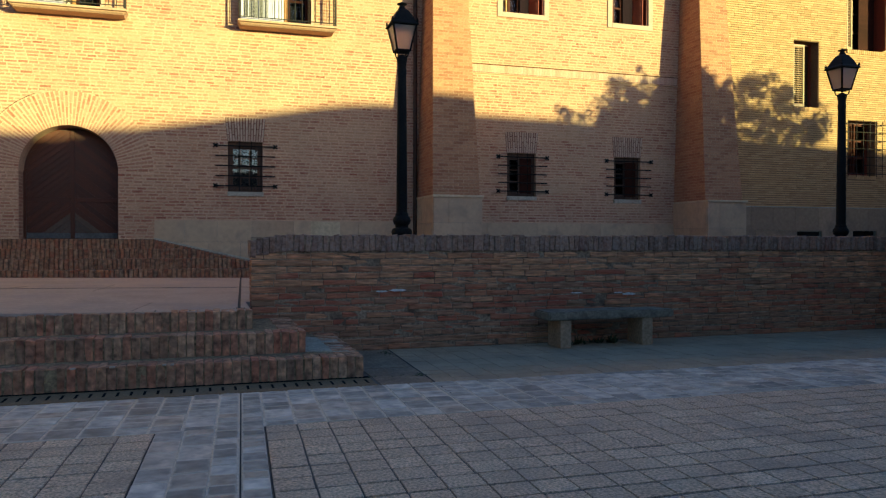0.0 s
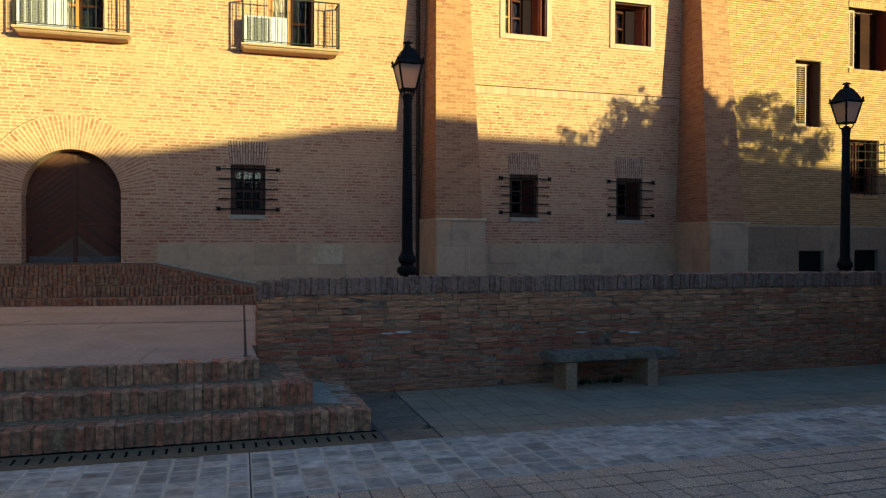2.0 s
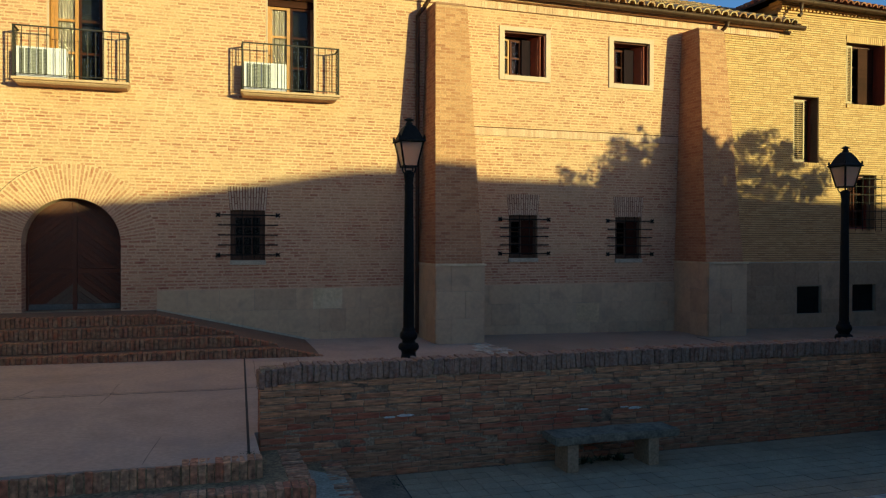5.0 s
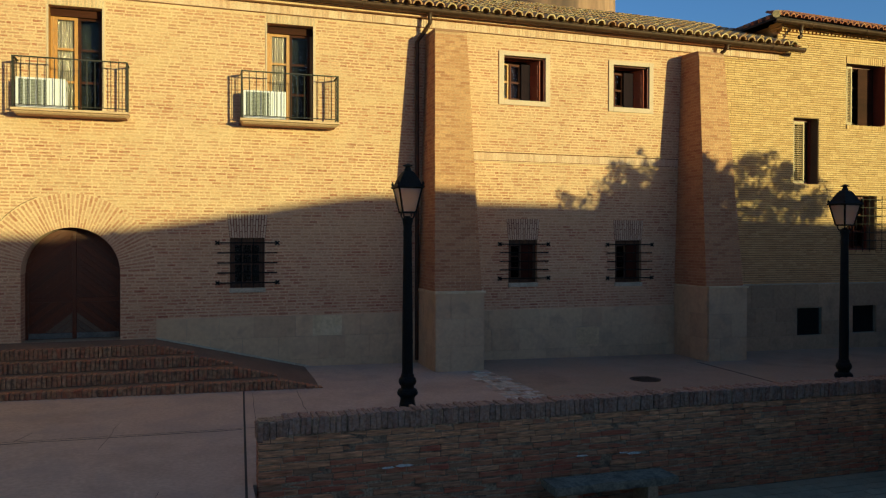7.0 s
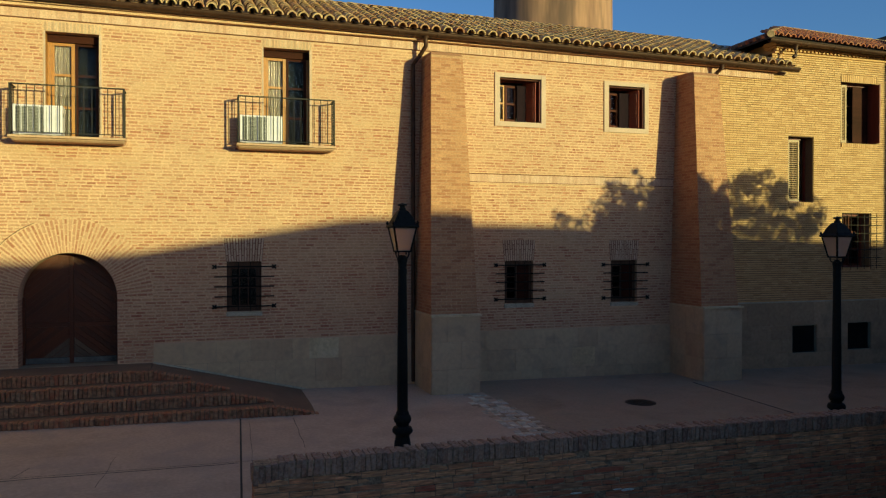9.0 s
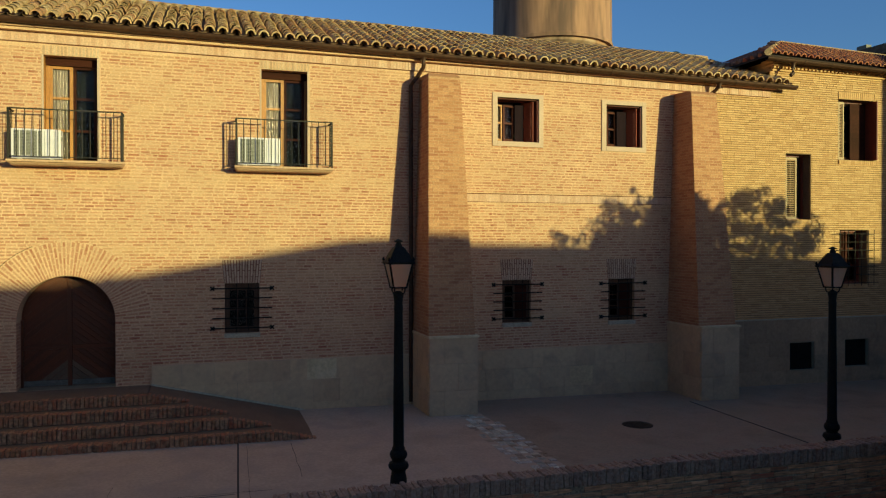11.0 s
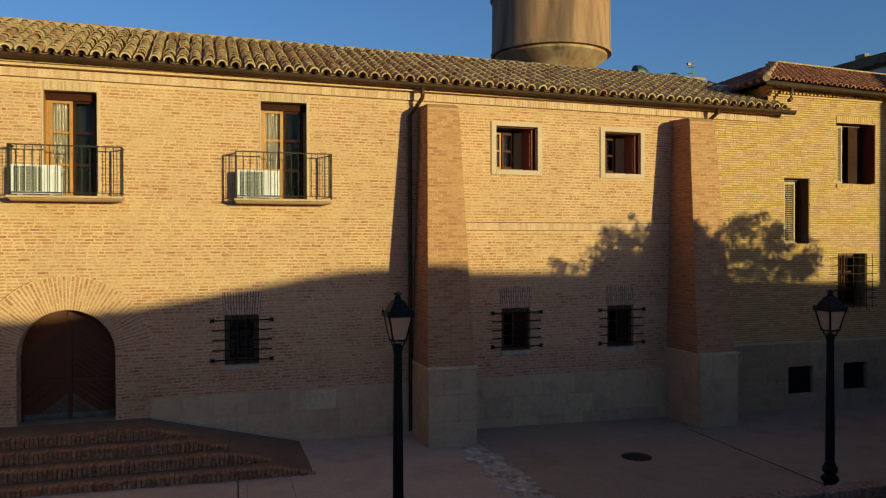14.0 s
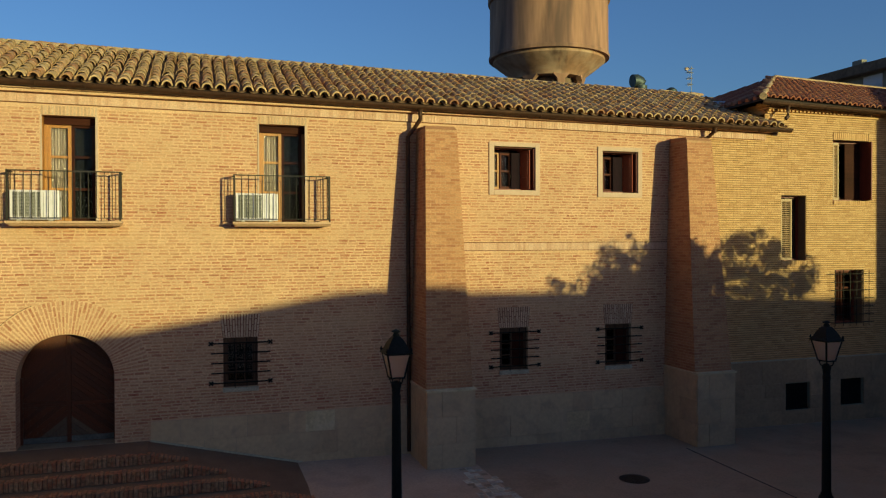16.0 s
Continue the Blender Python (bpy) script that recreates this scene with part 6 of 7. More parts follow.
litter([(0.42, 8.5, 0.605, 0.05, 0.05), (-2.1, 8.33, 0.61, 0.05, 0.02), (-0.2, 8.3, 0.605, 0.2, 0.015)], 22, 0.8)
litter([(4.75, 9.12, 0.005, 0.16, 0.05), (5.1, 9.15, 0.005, 0.1, 0.04), (3.6, 9.2, 0.002, 0.3, 0.02), (2.1, 8.9, 0.002, 0.04, 0.12), (1.3, 7.27, 0.03, 0.3, 0.015), (2.08, 7.3, 0.02, 0.05, 0.05)], 45, 0.5)
litter([(4.62, 9.0, 0.01, 0.05, 0.03), (4.95, 9.05, 0.01, 0.07, 0.03), (5.12, 9.0, 0.01, 0.04, 0.03)], 40, 1.8, 2.2)
bm = bmesh.new()
solid(bm, [(x, y, 0.3) for x, y in ((6.16, 17.9), (24, 17.9), (24, 9.55), (6.16, 9.55))], [(x, y, terrace_z(x) + 0.004) for x, y in ((6.16, 17.9), (24, 17.9), (24, 9.55), (6.16, 9.55))])
part("grey_field", bm, TERRACE_GREY, terrace, "greyer concrete part")
me_cb = [worn_block("strip_stone", 0.15, 0.14, 0.045, m, 0.012, 70 + 3 * k, bevel=0.006) for k, m in enumerate((TERRACE_GREY, SLAB_SMOOTH, SLAB_SMOOTH, STRIP_STONE))]
for k in range(44):
    for c in range(5):
        y = 16.42 - (k + 1) * 0.155
        if RND.random() < (0.35, 0.15, 0.2, 0.25, 0.3)[c] or (c in (0, 4) and k < 5):
            continue
        piece("strip_stone", RND.choice(me_cb), terrace, (5.38 + c * 0.165 + 0.025 * (y - 12.9) + RND.uniform(-0.015, 0.015), y, terrace_z(5.8) - 0.033 + RND.uniform(-0.006, 0.004)),
              (RND.uniform(-0.03, 0.03), RND.uniform(-0.03, 0.03), RND.uniform(-0.12, 0.12)), (RND.uniform(0.8, 1.05), RND.uniform(0.8, 1.05), 1))
bm = bmesh.new()
solid(bm, [(11.72, 16.5, 0.3), (11.75, 16.5, 0.3), (11.46, 9.6, 0.3), (11.43, 9.6, 0.3)], [(11.72, 16.5, 0.468), (11.75, 16.5, 0.468), (11.46, 9.6, 0.472), (11.43, 9.6, 0.472)])
part("joint", bm, OPEN_JOINT, terrace)
mh = thing("manhole_cover", "round dark iron manhole cover set in the terrace", "manhole cover", (9.07, 14.62, terrace_z(9.07)))
bm = bmesh.new()
lathe(bm, [(0.33, -0.02), (0.33, 0.012), (0.30, 0.014)], 32)
part("ring", bm, RUST_IRON, mh)
bm = bmesh.new()
lathe(bm, [(0.29, -0.02), (0.29, 0.017)], 32)
lid = part("lid", bm, RUST_IRON, mh)
for k in range(-3, 4):
    part("rib", boxed(-0.22, 0.22, k * 0.07 - 0.012, k * 0.07 + 0.012, 0.016, 0.021), RUST_IRON, lid)

# ---- bench ----
bench = thing("stone_bench", "weathered grey stone bench on two block legs against the low wall", "bench", (4.06, 8.63, plaza_z(8.7)))
bm = boxed(0.0, 1.75, 0.0, 0.43, 0.345, 0.45, bevel=0.0)
bmesh.ops.subdivide_edges(bm, edges=list(bm.edges), cuts=6, use_grid_fill=True)
for v in bm.verts:
    v.co += Vector((noise.noise(v.co * 3), noise.noise(v.co * 3 + Vector((9, 0, 0))), noise.noise(v.co * 3 + Vector((0, 9, 0))))) * 0.012
bmesh.ops.bevel(bm, geom=[e for e in bm.edges if e.is_manifold and e.calc_face_angle() > 1.0], offset=0.022, segments=3, affect="EDGES")
BENCH_STONE = material("bench_stone", [(0.184, 0.138, 0.0866), (0.275, 0.212, 0.134)], rough=0.85, grain=30, stain=4, stain_col=(0.0643, 0.048, 0.032), stain_amt=0.7, bump=0.5, bump_scale=50)
LEG_STONE = material("leg_stone", [(0.348, 0.203, 0.107), (0.437, 0.265, 0.146)], rough=0.85, grain=30, stain=4, bump=0.3)
part("seat", bm, BENCH_STONE, bench, "thick seat slab with rounded worn edges", smooth=True)
for x in (0.165, 1.305):
    part("leg", boxed(x, x + 0.15, 0.03, 0.39, 0.0, 0.347, bevel=0.008), LEG_STONE, bench)

# ---- distance ----


def tank_tower(cx, cy, zr, rad):
    ob = thing("water_tower", "old round concrete water tower with stained drum", "water tower", (cx, cy, 0))
    s = rad / 6.85
    bm = bmesh.new()
    lathe(bm, [(rad * 0.86, zr - 0.2), (rad + 0.03, zr - 0.22), (rad + 0.07, zr + 0.1), (rad + 0.02, zr + 0.2), (rad - 0.06, zr + 0.32), (rad - 0.1, zr + 6.2 * s), (rad + 0.12, zr + 6.3 * s), (rad + 0.12, zr + 7.0 * s), (rad * 0.8, zr + 7.6 * s), (0.5, zr + 8.4 * s)], 64)
    part("drum", bm, TANK_CONCRETE, ob, smooth=True)
    bm = bmesh.new()
    lathe(bm, [(rad * 0.6, zr - 2.5 * s), (rad * 0.62, zr - 2.2 * s), (rad * 0.72, zr - 1.7 * s), (rad * 0.88, zr - 0.85 * s), (rad * 0.935, zr - 0.55 * s), (rad * 0.935, zr - 0.2), (rad * 0.86, zr - 0.2), (rad * 0.86, zr - 0.19)], 64)
    part("cone", bm, TANK_CONE, ob, smooth=True)
    face = math.atan2(-0.902, -0.432)
    n_p = 7
    for k in range(n_p):
        a = face + radians(20) + 2 * math.pi * k / n_p
        r, hw, zt, zl = rad * 0.555, 0.45 * s, zr - 2.45 * s, zr - 12
        outline = [(-hw, zl), (hw, zl), (hw, zt - 0.55 * s), (hw + 0.45 * s, zt - 0.1 * s), (hw + 0.45 * s, zt + 0.05), (-hw - 0.45 * s, zt + 0.05), (-hw - 0.45 * s, zt - 0.1 * s), (-hw, zt - 0.55 * s)]
        bm = solid(bmesh.new(), [(x, -0.3, z) for x, z in outline], [(x, 0.3, z) for x, z in outline])
        bmesh.ops.rotate(bm, cent=(0, 0, 0), matrix=Matrix.Rotation(a + math.pi / 2, 3, "Z"), verts=bm.verts)
        bmesh.ops.translate(bm, vec=(r * math.cos(a), r * math.sin(a), 0), verts=bm.verts)
        part("pillar", bm, TANK_CONCRETE, ob)
    # Core added for the openings; the shade inside is in its colour.
    bm = bmesh.new()
    lathe(bm, [(rad * 0.42, 0), (rad * 0.42, zr - 2.6 * s)], 32)
    part("shaft", bm, FAR_ROOF, ob, "dark core for the shade between the pillars", smooth=True)
    bm = bmesh.new()
    lathe(bm, [(rad * 0.6, 0), (rad * 0.6, zr - 6.0 * s)], 48)
    part("shaft_wall", bm, TANK_CONCRETE, ob, smooth=True)
    return ob


tank_tower(38.95, 81.3, 26.8, 6.87)

far = thing("apartment_building", "distant rendered apartment block with a dark overhanging roof", "building", (48.2, 38.0, 0))
part("wall", boxed(0, 14, 0, 40, 0, 18.2), FAR_RENDER, far)
bm = bmesh.new()
solid(bm, [(-0.9, -1, 18.15), (15, -1, 18.15), (15, 41, 18.15), (-0.9, 41, 18.15)], [(-0.9, -1, 18.85), (15, -1, 18.85), (15, 41, 18.85), (-0.9, 41, 18.85)])
solid(bm, [(-0.8, -1, 18.85), (15, -1, 18.85), (15, 41, 18.85), (-0.8, 41, 18.85)], [(6.5, 5, 20.6), (7.5, 5, 20.6), (7.5, 36, 20.6), (6.5, 36, 20.6)])
roof = part("roof", bm, FAR_ROOF, far)
part("chimney", boxed(0.4, 0.9, 8.4, 9.3, 18.6, 19.55), FAR_RENDER, roof)
for k in range(6):
    y = 6.1 + k * 5.5
    wnd = part("window", boxed(-0.08, 0.05, y, y + 1.7, 16.5, 18.0), WHITE_PAINT, far)
    part("pane", boxed(-0.12, -0.07, y + 0.12, y + 1.58, 16.58, 17.3), GLASS, wnd)
    part("sill", boxed(-0.2, 0.05, y - 0.1, y + 1.8, 16.38, 16.5), SILL_STONE, wnd)

duct = thing("roof_cowl", "bent grey sheet-metal ventilation cowl rising from the roof", "vent", (23.3, 37.0, 13.5))
bm = bmesh.new()
tube(bm, [(0.0, 0, 0.0), (0.0, 0, 0.72), (-0.02, 0, 0.82), (-0.1, 0, 0.92), (-0.24, 0, 0.98), (-0.5, 0, 0.96)], 0.36, 20)
part("hood", bm, DUCT_METAL, duct, smooth=True)
bm = bmesh.new()
lathe(bm, [(0.42, 0.0), (0.42, 0.1)], 16, 0.0, 0)
part("collar", bm, DUCT_METAL, duct)
aer = thing("antenna", "thin metal television aerial on a mast", "antenna", (42.75, 60.0, 18.2))
bm = bmesh.new()
tube(bm, [(0.3, 0, 0), (0.3, 0, 3.4)], 0.028, 6)
part("mast", bm, GRILLE_GREY, aer)
for z, l, tilt in ((3.2, 0.6, 0.12), (2.85, 0.45, -0.1), (2.3, 0.45, 0.12), (1.75, 0.4, 0.1)):
    bm = bmesh.new()
    tube(bm, [(0.3 - l, 0, z - tilt), (0.3 + l * 0.4, 0, z + tilt * 0.4)], 0.03, 6)
    for k in range(5):
        x = 0.3 - l + k * l * 0.26
        tube(bm, [(x, -0.3, z), (x, 0.3, z)], 0.013, 5)
        tube(bm, [(x, 0, z - 0.14), (x, 0, z + 0.14)], 0.013, 5)
    part("boom", bm, GRILLE_GREY, aer)
part("reflector", boxed(-0.35, -0.08, -0.1, 0.1, 3.0, 3.25, bevel=0.02), TRIM_STONE, aer, "small pale reflector plate")
# plain blocks behind the roofs, on which the cowl and the aerial stand
for bx, by, bw, bd, bh in ((19.0, 35.6, 8.0, 7.0, 13.5), (39.5, 58.0, 6.0, 6.0, 18.2)):
    rear = thing("house", "plain rendered house behind the long roof", "house", (bx, by, 0))
    part("wall", boxed(0, bw, 0, bd, -0.05, bh - 0.1), FAR_RENDER, rear)
    part("roof", boxed(-0.2, bw + 0.2, -0.2, bd + 0.2, bh - 0.1, bh), FAR_ROOF, rear)

# ---- unseen: added blocks that cut sky light, then the shading house and tree ----
# Block added out of view to keep sky light off the right end.
side_blocker = thing("house", "unseen plain block added to dim the terrace's far end", "house", (24.5, 9.0, 0))
part("wall", boxed(0, 12, 0, 8.9, -0.05, 10.5), FAR_RENDER, side_blocker)
part("roof", solid(bmesh.new(), [(-0.5, -0.5, 10.5), (12.5, -0.5, 10.5), (12.5, 8.9, 10.5), (-0.5, 8.9, 10.5)], [(3, 4, 12), (9, 4, 12), (9, 5, 12), (3, 5, 12)]), FAR_ROOF, side_blocker)
# Invented low block, kept under the sun's path, that darkens the right-hand paving.
corner_blocker = thing("house", "low unseen block added to cut sky light on the right", "house", (9.5, -9.4, 0))
part("wall", boxed(0, 16, 0, 16.7, -0.05, 4.4), FAR_RENDER, corner_blocker)
part("roof", solid(bmesh.new(), [(-0.2, -0.2, 4.4), (16.2, -0.2, 4.4), (16.2, 16.9, 4.4), (-0.2, 16.9, 4.4)], [(7, 6, 5.0), (9, 6, 5.0), (9, 9, 5.0), (7, 9, 5.0)]), FAR_ROOF, corner_blocker)
# Unseen left-hand block, added to hold back sky light there.
left_blocker = thing("house", "unseen plain block added to dim the square's left end", "house", (-18.0, 3.0, 0))
part("wall", boxed(0, 9, 0, 14.6, -0.05, 6.2), FAR_RENDER, left_blocker)
part("roof", solid(bmesh.new(), [(-0.2, -0.2, 6.2), (9.2, -0.2, 6.2), (9.2, 14.6, 6.2), (-0.2, 14.6, 6.2)], [(3, 4, 7.4), (6, 4, 7.4), (6, 10, 7.4), (3, 10, 7.4)]), FAR_ROOF, left_blocker)
OFF = 28.0                              # metres from the facade, along its normal
kk = OFF / -SUN_DIR.y
DX, DZ = kk * SUN_DIR.x, kk * SUN_DIR.z
house = thing("house", "plain rendered house across the square", "house", (DX, FY - OFF, 0))
prof = [(-34, 0), (-34, DZ + 2.25), (-5.6, DZ + 2.3), (-5.6, DZ + 3.56), (-2.6, DZ + 3.54), (-2.1, DZ + 3.67), (-1.2, DZ + 3.76), (3.2, DZ + 4.49), (4.0, DZ + 4.55), (4.9, DZ + 4.54), (6.6, DZ + 4.42), (9.0, DZ + 4.39), (24.0, DZ + 3.72), (24.0, 0)]
bm = bmesh.new()
solid(bm, [(x, 0, z) for x, z in prof], [(x, -7, z) for x, z in prof])
part("wall", bm, FAR_RENDER, house)


def tree(off, stem_x, clumps, seed):
    """A leafy tree standing off metres before the facade; its clumps (x, z, half width, half height, density) are given where the low sun throws them on the wall."""
    rnd = random.Random(seed)
    to_sun = SUN_DIR / -SUN_DIR.y
    base = Vector((stem_x + off * to_sun.x, FY - off, 0))
    ob = thing("tree", "broad leafy tree beside the terrace", "tree", base)
    fork = Vector((0.1, 0.0, 4.1))
    stem = bmesh.new()
    for za, zb, ra, rb in ((0.0, 0.4, 0.3, 0.22), (0.4, 2.4, 0.22, 0.18), (2.4, 4.1, 0.18, 0.15)):
        tapered = [(ra, za - (0.1 if za == 0 else 0)), (rb, zb)]
        lathe(stem, tapered, 12, 0.03 * za, 0.0)
    V, F = [], []
    for xf, zf, rx, rz, dens in clumps:
        c = Vector((xf, FY, zf)) + to_sun * (off + rnd.uniform(-0.9, 0.9)) - base
        mid = Vector((c.x * 0.7, c.y * 0.7, fork.z + (c.z - fork.z) * 0.25))
        tube(stem, [fork, mid, c], 0.012, 6)
        for _ in range(max(3, int(math.pi * rx * rz * dens * 34))):
            while True:
                u, w = rnd.uniform(-1, 1), rnd.uniform(-1, 1)
                if u * u + w * w < 1:
                    break
            d = rnd.uniform(-0.8, 0.8)
            p = c + Vector((u * rx, 0, w * rz)) + to_sun * d
            cr = rnd.uniform(0.1, 0.2)
            for _ in range(34):
                q = p + Vector((rnd.gauss(0, 1), rnd.gauss(0, 1), rnd.gauss(0, 0.8))) * cr * 0.6
                a = Vector((rnd.gauss(0, 1), rnd.gauss(0, 1), rnd.gauss(0, 1))).normalized()
                b = a.orthogonal().normalized()
                l, h = rnd.uniform(0.04, 0.07), rnd.uniform(0.02, 0.034)
                k = len(V)
                V += [tuple(q - a * l), tuple(q + b * h), tuple(q + a * l), tuple(q - b * h)]
                F.append((k, k + 1, k + 2, k + 3))
    part("trunk", stem, BARK, ob)
    me = bpy.data.meshes.new("crown")
    me.from_pydata(V, [], F)
    me.materials.append(LEAF)
    crown = new("crown", me)
    crown.parent = ob
    tagged(crown, kind="stuff")
    return ob


tree(9.5, 13.2, [(8.75, 4.55, 0.33, 0.15, 0.6), (9.25, 4.55, 0.28, 0.15, 0.7), (9.95, 4.55, 0.3, 0.28, 1.0), (10.15, 4.85, 0.35, 0.4, 1.0), (10.95, 4.75, 0.75, 0.5, 1.7),
                 (10.35, 5.5, 0.2, 0.15, 0.8), (11.1, 5.68, 0.18, 0.25, 0.8), (10.75, 5.3, 0.5, 0.22, 0.9), (11.5, 5.35, 0.5, 0.22, 0.9), (11.85, 4.9, 0.6, 0.5, 1.6),
                 (12.8, 5.1, 0.6, 0.45, 1.0), (12.8, 4.5, 0.6, 0.3, 1.0), (13.6, 5.6, 0.4, 0.33, 0.6), (14.4, 5.5, 0.55, 0.38, 0.8), (15.1, 5.62, 0.6, 0.33, 0.75),
                 (15.65, 5.25, 0.5, 0.4, 1.1), (14.8, 4.9, 0.6, 0.33, 0.6), (13.9, 4.8, 0.6, 0.38, 0.8), (16.1, 4.75, 0.55, 0.33, 0.9), (16.9, 4.8, 0.33, 0.4, 0.9),
                 (16.95, 4.3, 0.4, 0.22, 0.6), (10.4, 4.42, 0.6, 0.25, 1.5), (11.3, 4.4, 0.7, 0.26, 1.6), (12.2, 4.4, 0.7, 0.3, 1.5),
                 (13.6, 4.35, 0.5, 0.28, 1.3), (14.4, 4.25, 0.6, 0.2, 1.2), (15.3, 4.3, 0.6, 0.22, 1.2), (16.2, 4.25, 0.6, 0.22, 1.2), (15.0, 4.75, 0.7, 0.3, 0.8), (16.4, 4.5, 0.5, 0.25, 1.0)], 11)

# ---- paving of the square ----
SKEW = 0.044                            # the paving runs a little askew of the facade


def shear(y):
    return SKEW * (y - 6.9)


def slab_me(name, w, d, mat, bevel=0.006):
    bm = boxed(0, w, 0, d, -0.03, 0.0, bevel=bevel)
    for v in bm.verts:
        v.co.x += SKEW * v.co.y
    return to_mesh(name, bm, mat)


TW, TD = 0.218, 0.215
BAND0, BAND1 = 5.58, 6.88
GX0, GX1 = -0.19, 0.53
rough = [slab_me("paving_slab", TW - 0.012, TD - 0.02, SLAB_ROUGH, 0.004), slab_me("paving_slab", TW - 0.009, TD - 0.028, SLAB_ROUGH, 0.005)]
rows, rows_w, count = [], [], 0
cells = []
for r in range(0, 64):
    y = BAND0 - (r + 1) * TD
    for c in range(-30, 62):
        x = GX1 + c * TW if c >= 0 else GX0 + c * TW
        cells.append((x, y))
y = BAND1
while y < WY - 0.02:
    for c in range(0, 62):
        x = 2.1 + c * TW
        cells.append((x, y))
    y += TD
for x, y in cells:
    d = min(TD, WY - y) - 0.022
    if d < 0.04:
        continue
    z = plaza_z(y + d / 2) + RND.uniform(-0.002, 0.002)
    if -1.6 < x < 4.4 and 3.9 < y < 5.6 and count < 300:
        piece("paving_slab", RND.choice(rough), plaza, (x + 0.005 + shear(y), y + 0.01, z), (RND.uniform(-0.004, 0.004), RND.uniform(-0.006, 0.006), RND.uniform(-0.004, 0.004)))
        count += 1
    else:
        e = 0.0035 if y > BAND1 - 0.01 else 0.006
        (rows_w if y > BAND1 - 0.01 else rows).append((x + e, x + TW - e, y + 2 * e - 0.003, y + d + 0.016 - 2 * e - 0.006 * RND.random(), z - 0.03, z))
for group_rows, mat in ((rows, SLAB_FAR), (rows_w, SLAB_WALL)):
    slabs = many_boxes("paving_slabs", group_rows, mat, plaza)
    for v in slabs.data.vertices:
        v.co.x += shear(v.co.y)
# smooth bluish stones: the cross band, and the strip towards the camera
LIGHT_JOINT = material("light_joint", [(0.594, 0.5, 0.353), (0.734, 0.62, 0.443)], rough=0.9, grain=60)
bm = bmesh.new()
for x0, x1, y0, y1 in ((-8.0, 12.0, BAND0 + 0.004, BAND1 - 0.002), (GX0 + 0.01, GX1 - 0.01, -8.1, BAND0)):
    solid(bm, [(x0 + shear(y0), y0, -0.05), (x1 + shear(y0), y0, -0.05), (x1 + shear(y1), y1, -0.05), (x0 + shear(y1), y1, -0.05)],
          [(x0 + shear(y0), y0, plaza_z(y0) - 0.004), (x1 + shear(y0), y0, plaza_z(y0) - 0.004), (x1 + shear(y1), y1, plaza_z(y1) - 0.004), (x0 + shear(y1), y1, plaza_z(y1) - 0.004)])
part("joint_bed", bm, LIGHT_JOINT, plaza, "pale joint mortar of the smooth stones")


def groove(xg, y0, y1, w, up=-0.002):
    q = [(xg + shear(y0), y0), (xg + w + shear(y0), y0), (xg + w + shear(y1), y1), (xg + shear(y1), y1)]
    part("groove", solid(bmesh.new(), [(x, y, -0.02) for x, y in q], [(x, y, plaza_z(y) + up) for x, y in q]), OPEN_JOINT, plaza, "dark open groove")


groove(0.36, -8.1, BAND1, 0.01)
groove(2.09, 6.3, WY - 0.03, 0.012, 0.001)
groove(GX1 - 0.003, 2.0, BAND0, 0.006, -0.006)
groove(GX0 - 0.003, 2.0, BAND0, 0.006, -0.006)
stones = {}


def smooth(x0, x1, y0, y1):
    w, d = round(x1 - x0 - 0.014, 2), round(y1 - y0 - 0.02, 2)
    if (w, d) not in stones:
        stones[w, d] = slab_me("smooth_stone", w, d, SLAB_SMOOTH, 0.005)
    z = plaza_z((y0 + y1) / 2) + 0.002 + RND.uniform(-0.002, 0.002)
    piece("smooth_stone", stones[w, d], plaza, (x0 + 0.006 + shear(y0), y0 + 0.006, z), (RND.uniform(-0.006, 0.006), RND.uniform(-0.006, 0.006), 0))


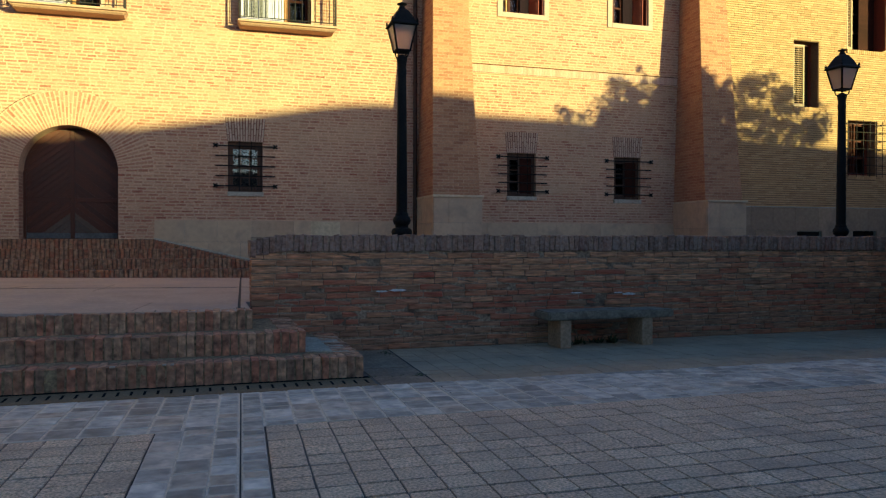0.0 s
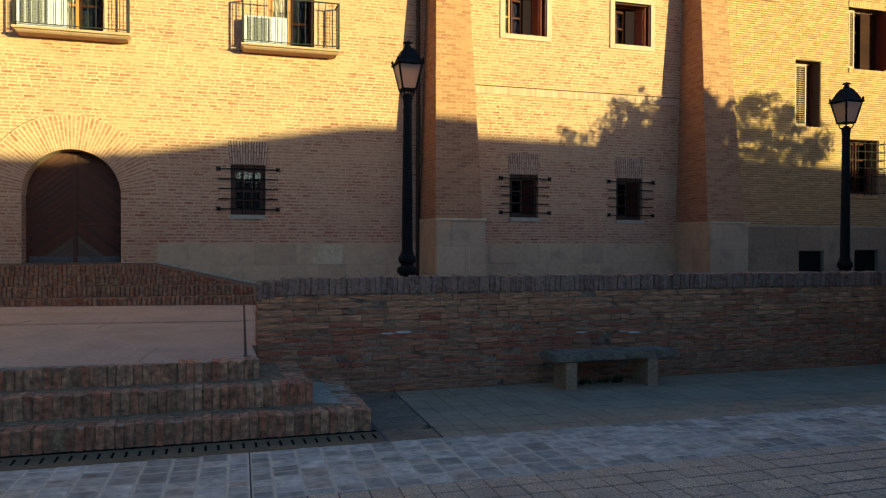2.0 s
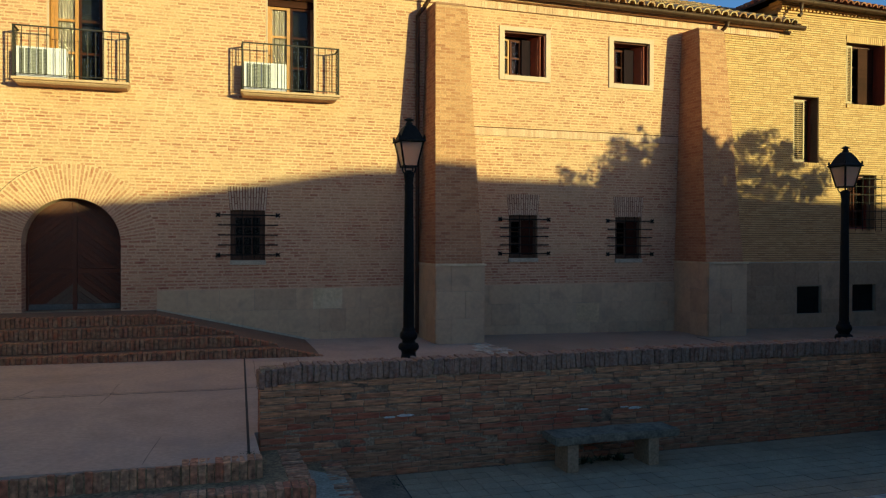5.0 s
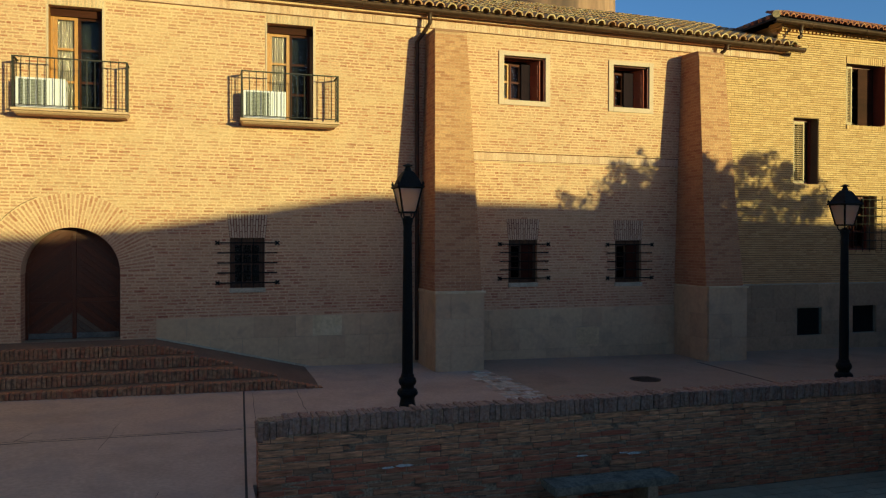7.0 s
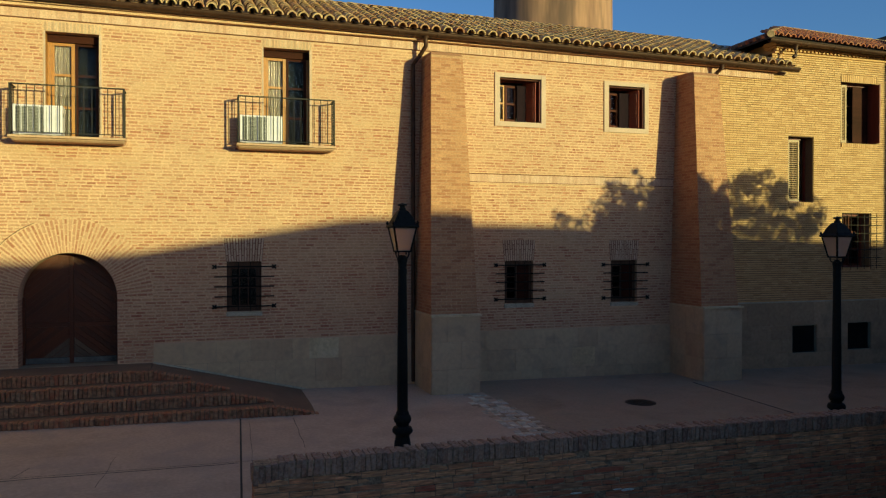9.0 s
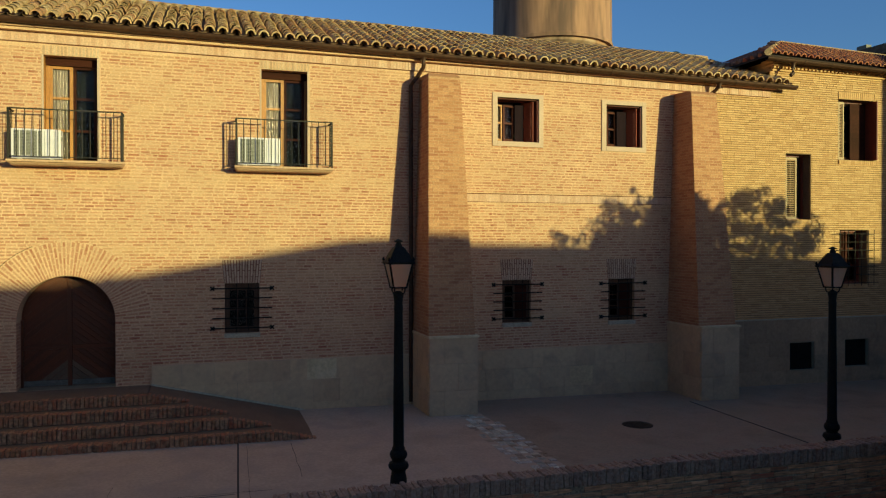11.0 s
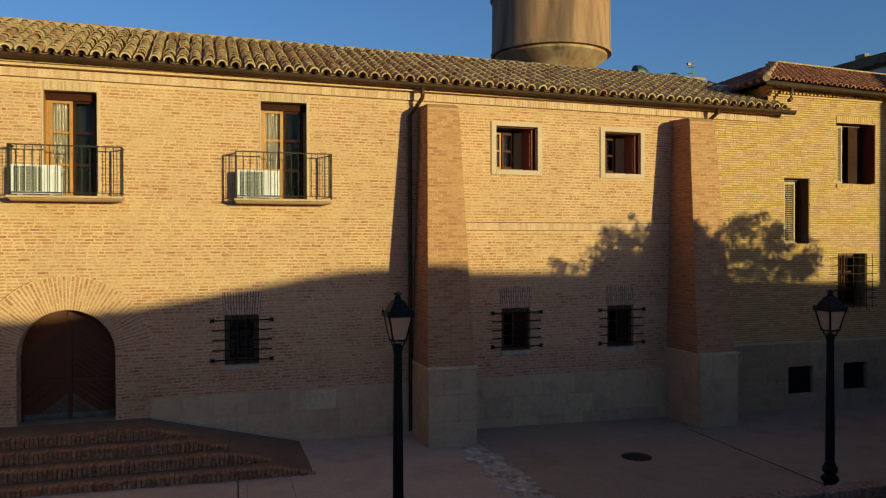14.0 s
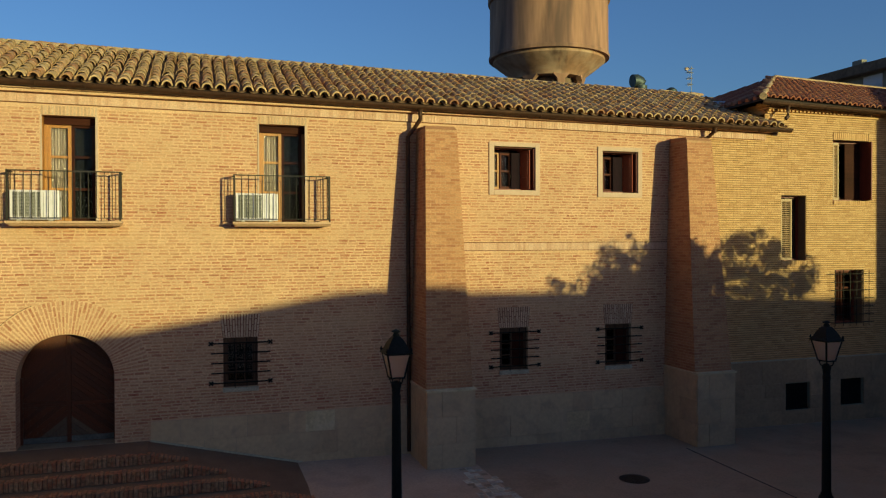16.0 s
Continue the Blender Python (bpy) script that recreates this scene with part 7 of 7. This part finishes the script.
for x_start, way, n_col in ((GX1, 1, 37), (0.2, -1, 17)):
    for c in range(n_col):
        x = x_start + (c * TW if way > 0 else -(c + 1) * TW)
        y = BAND0
        while y < BAND1 - 0.05:
            d = RND.choice((0.12, 0.16, 0.2, 0.24, 0.28))
            if BAND1 - (y + d) < 0.09:
                d = BAND1 - y
            smooth(x, x + TW, y, y + d)
            y += d
for xa, xb, ye in ((0.2, 0.357, BAND1), (0.373, GX1, BAND1)):
    y = -8.1
    while y < ye - 0.06:
        d = RND.choice((0.14, 0.16, 0.19, 0.21))
        smooth(xa, xb, y, min(y + d, ye))
        y += d
y = -8.1
while y < BAND0 - 0.1:
    d = RND.choice((0.28, 0.34, 0.4))
    smooth(GX0, 0.0, y, min(y + d, BAND0))
    smooth(0.0, 0.2, y + 0.12, min(y + 0.12 + d, BAND0 + 0.01))
    y += d

# slotted drain along the steps, and the dark stone beside them
drain = thing("slot_drain", "long dark slotted drain channel at the foot of the steps", "drain", (0, 0, 0.0))
DRAIN_MAT = material("drain_concrete", [(0.186, 0.113, 0.0506), (0.249, 0.15, 0.069)], rough=0.9, grain=40, stain=3, bump=0.4)
part("foot_gap", boxed(-8, 1.56, S1Y - 0.03, S1Y + 0.02, -0.05, plaza_z(7.3) + 0.012), BLACK_GAP, drain)
bm = boxed(-8, 1.56, BAND1 + 0.01, S1Y - 0.01, -0.06, plaza_z(7.1) + 0.004)
part("channel", bm, DRAIN_MAT, drain)
me_slot = to_mesh("slot", boxed(-0.011, 0.011, -0.085, 0.085, 0.0, 0.003), BLACK_GAP)
x = -3.4
while x < 1.5:
    piece("slot", me_slot, drain, (x, BAND1 + 0.22, plaza_z(7.1) + 0.002), (0, 0, 0))
    x += 0.1065
box_stone = thing("drain_slab", "pair of dark stone slabs covering a drain beside the steps", "slab", (1.6, BAND1, 0.0))
for y0, y1 in ((0.0, 0.95), (0.97, 2.35)):
    q = [(0.0, y0), (0.49 + shear(BAND1 + y0), y0), (0.49 + shear(BAND1 + y1), y1), (0.0, y1)]
    part("slab", solid(bmesh.new(), [(x, y, -0.05) for x, y in q], [(x, y, plaza_z(BAND1 + y) - 0.002) for x, y in q]), DARK_STONE, box_stone)
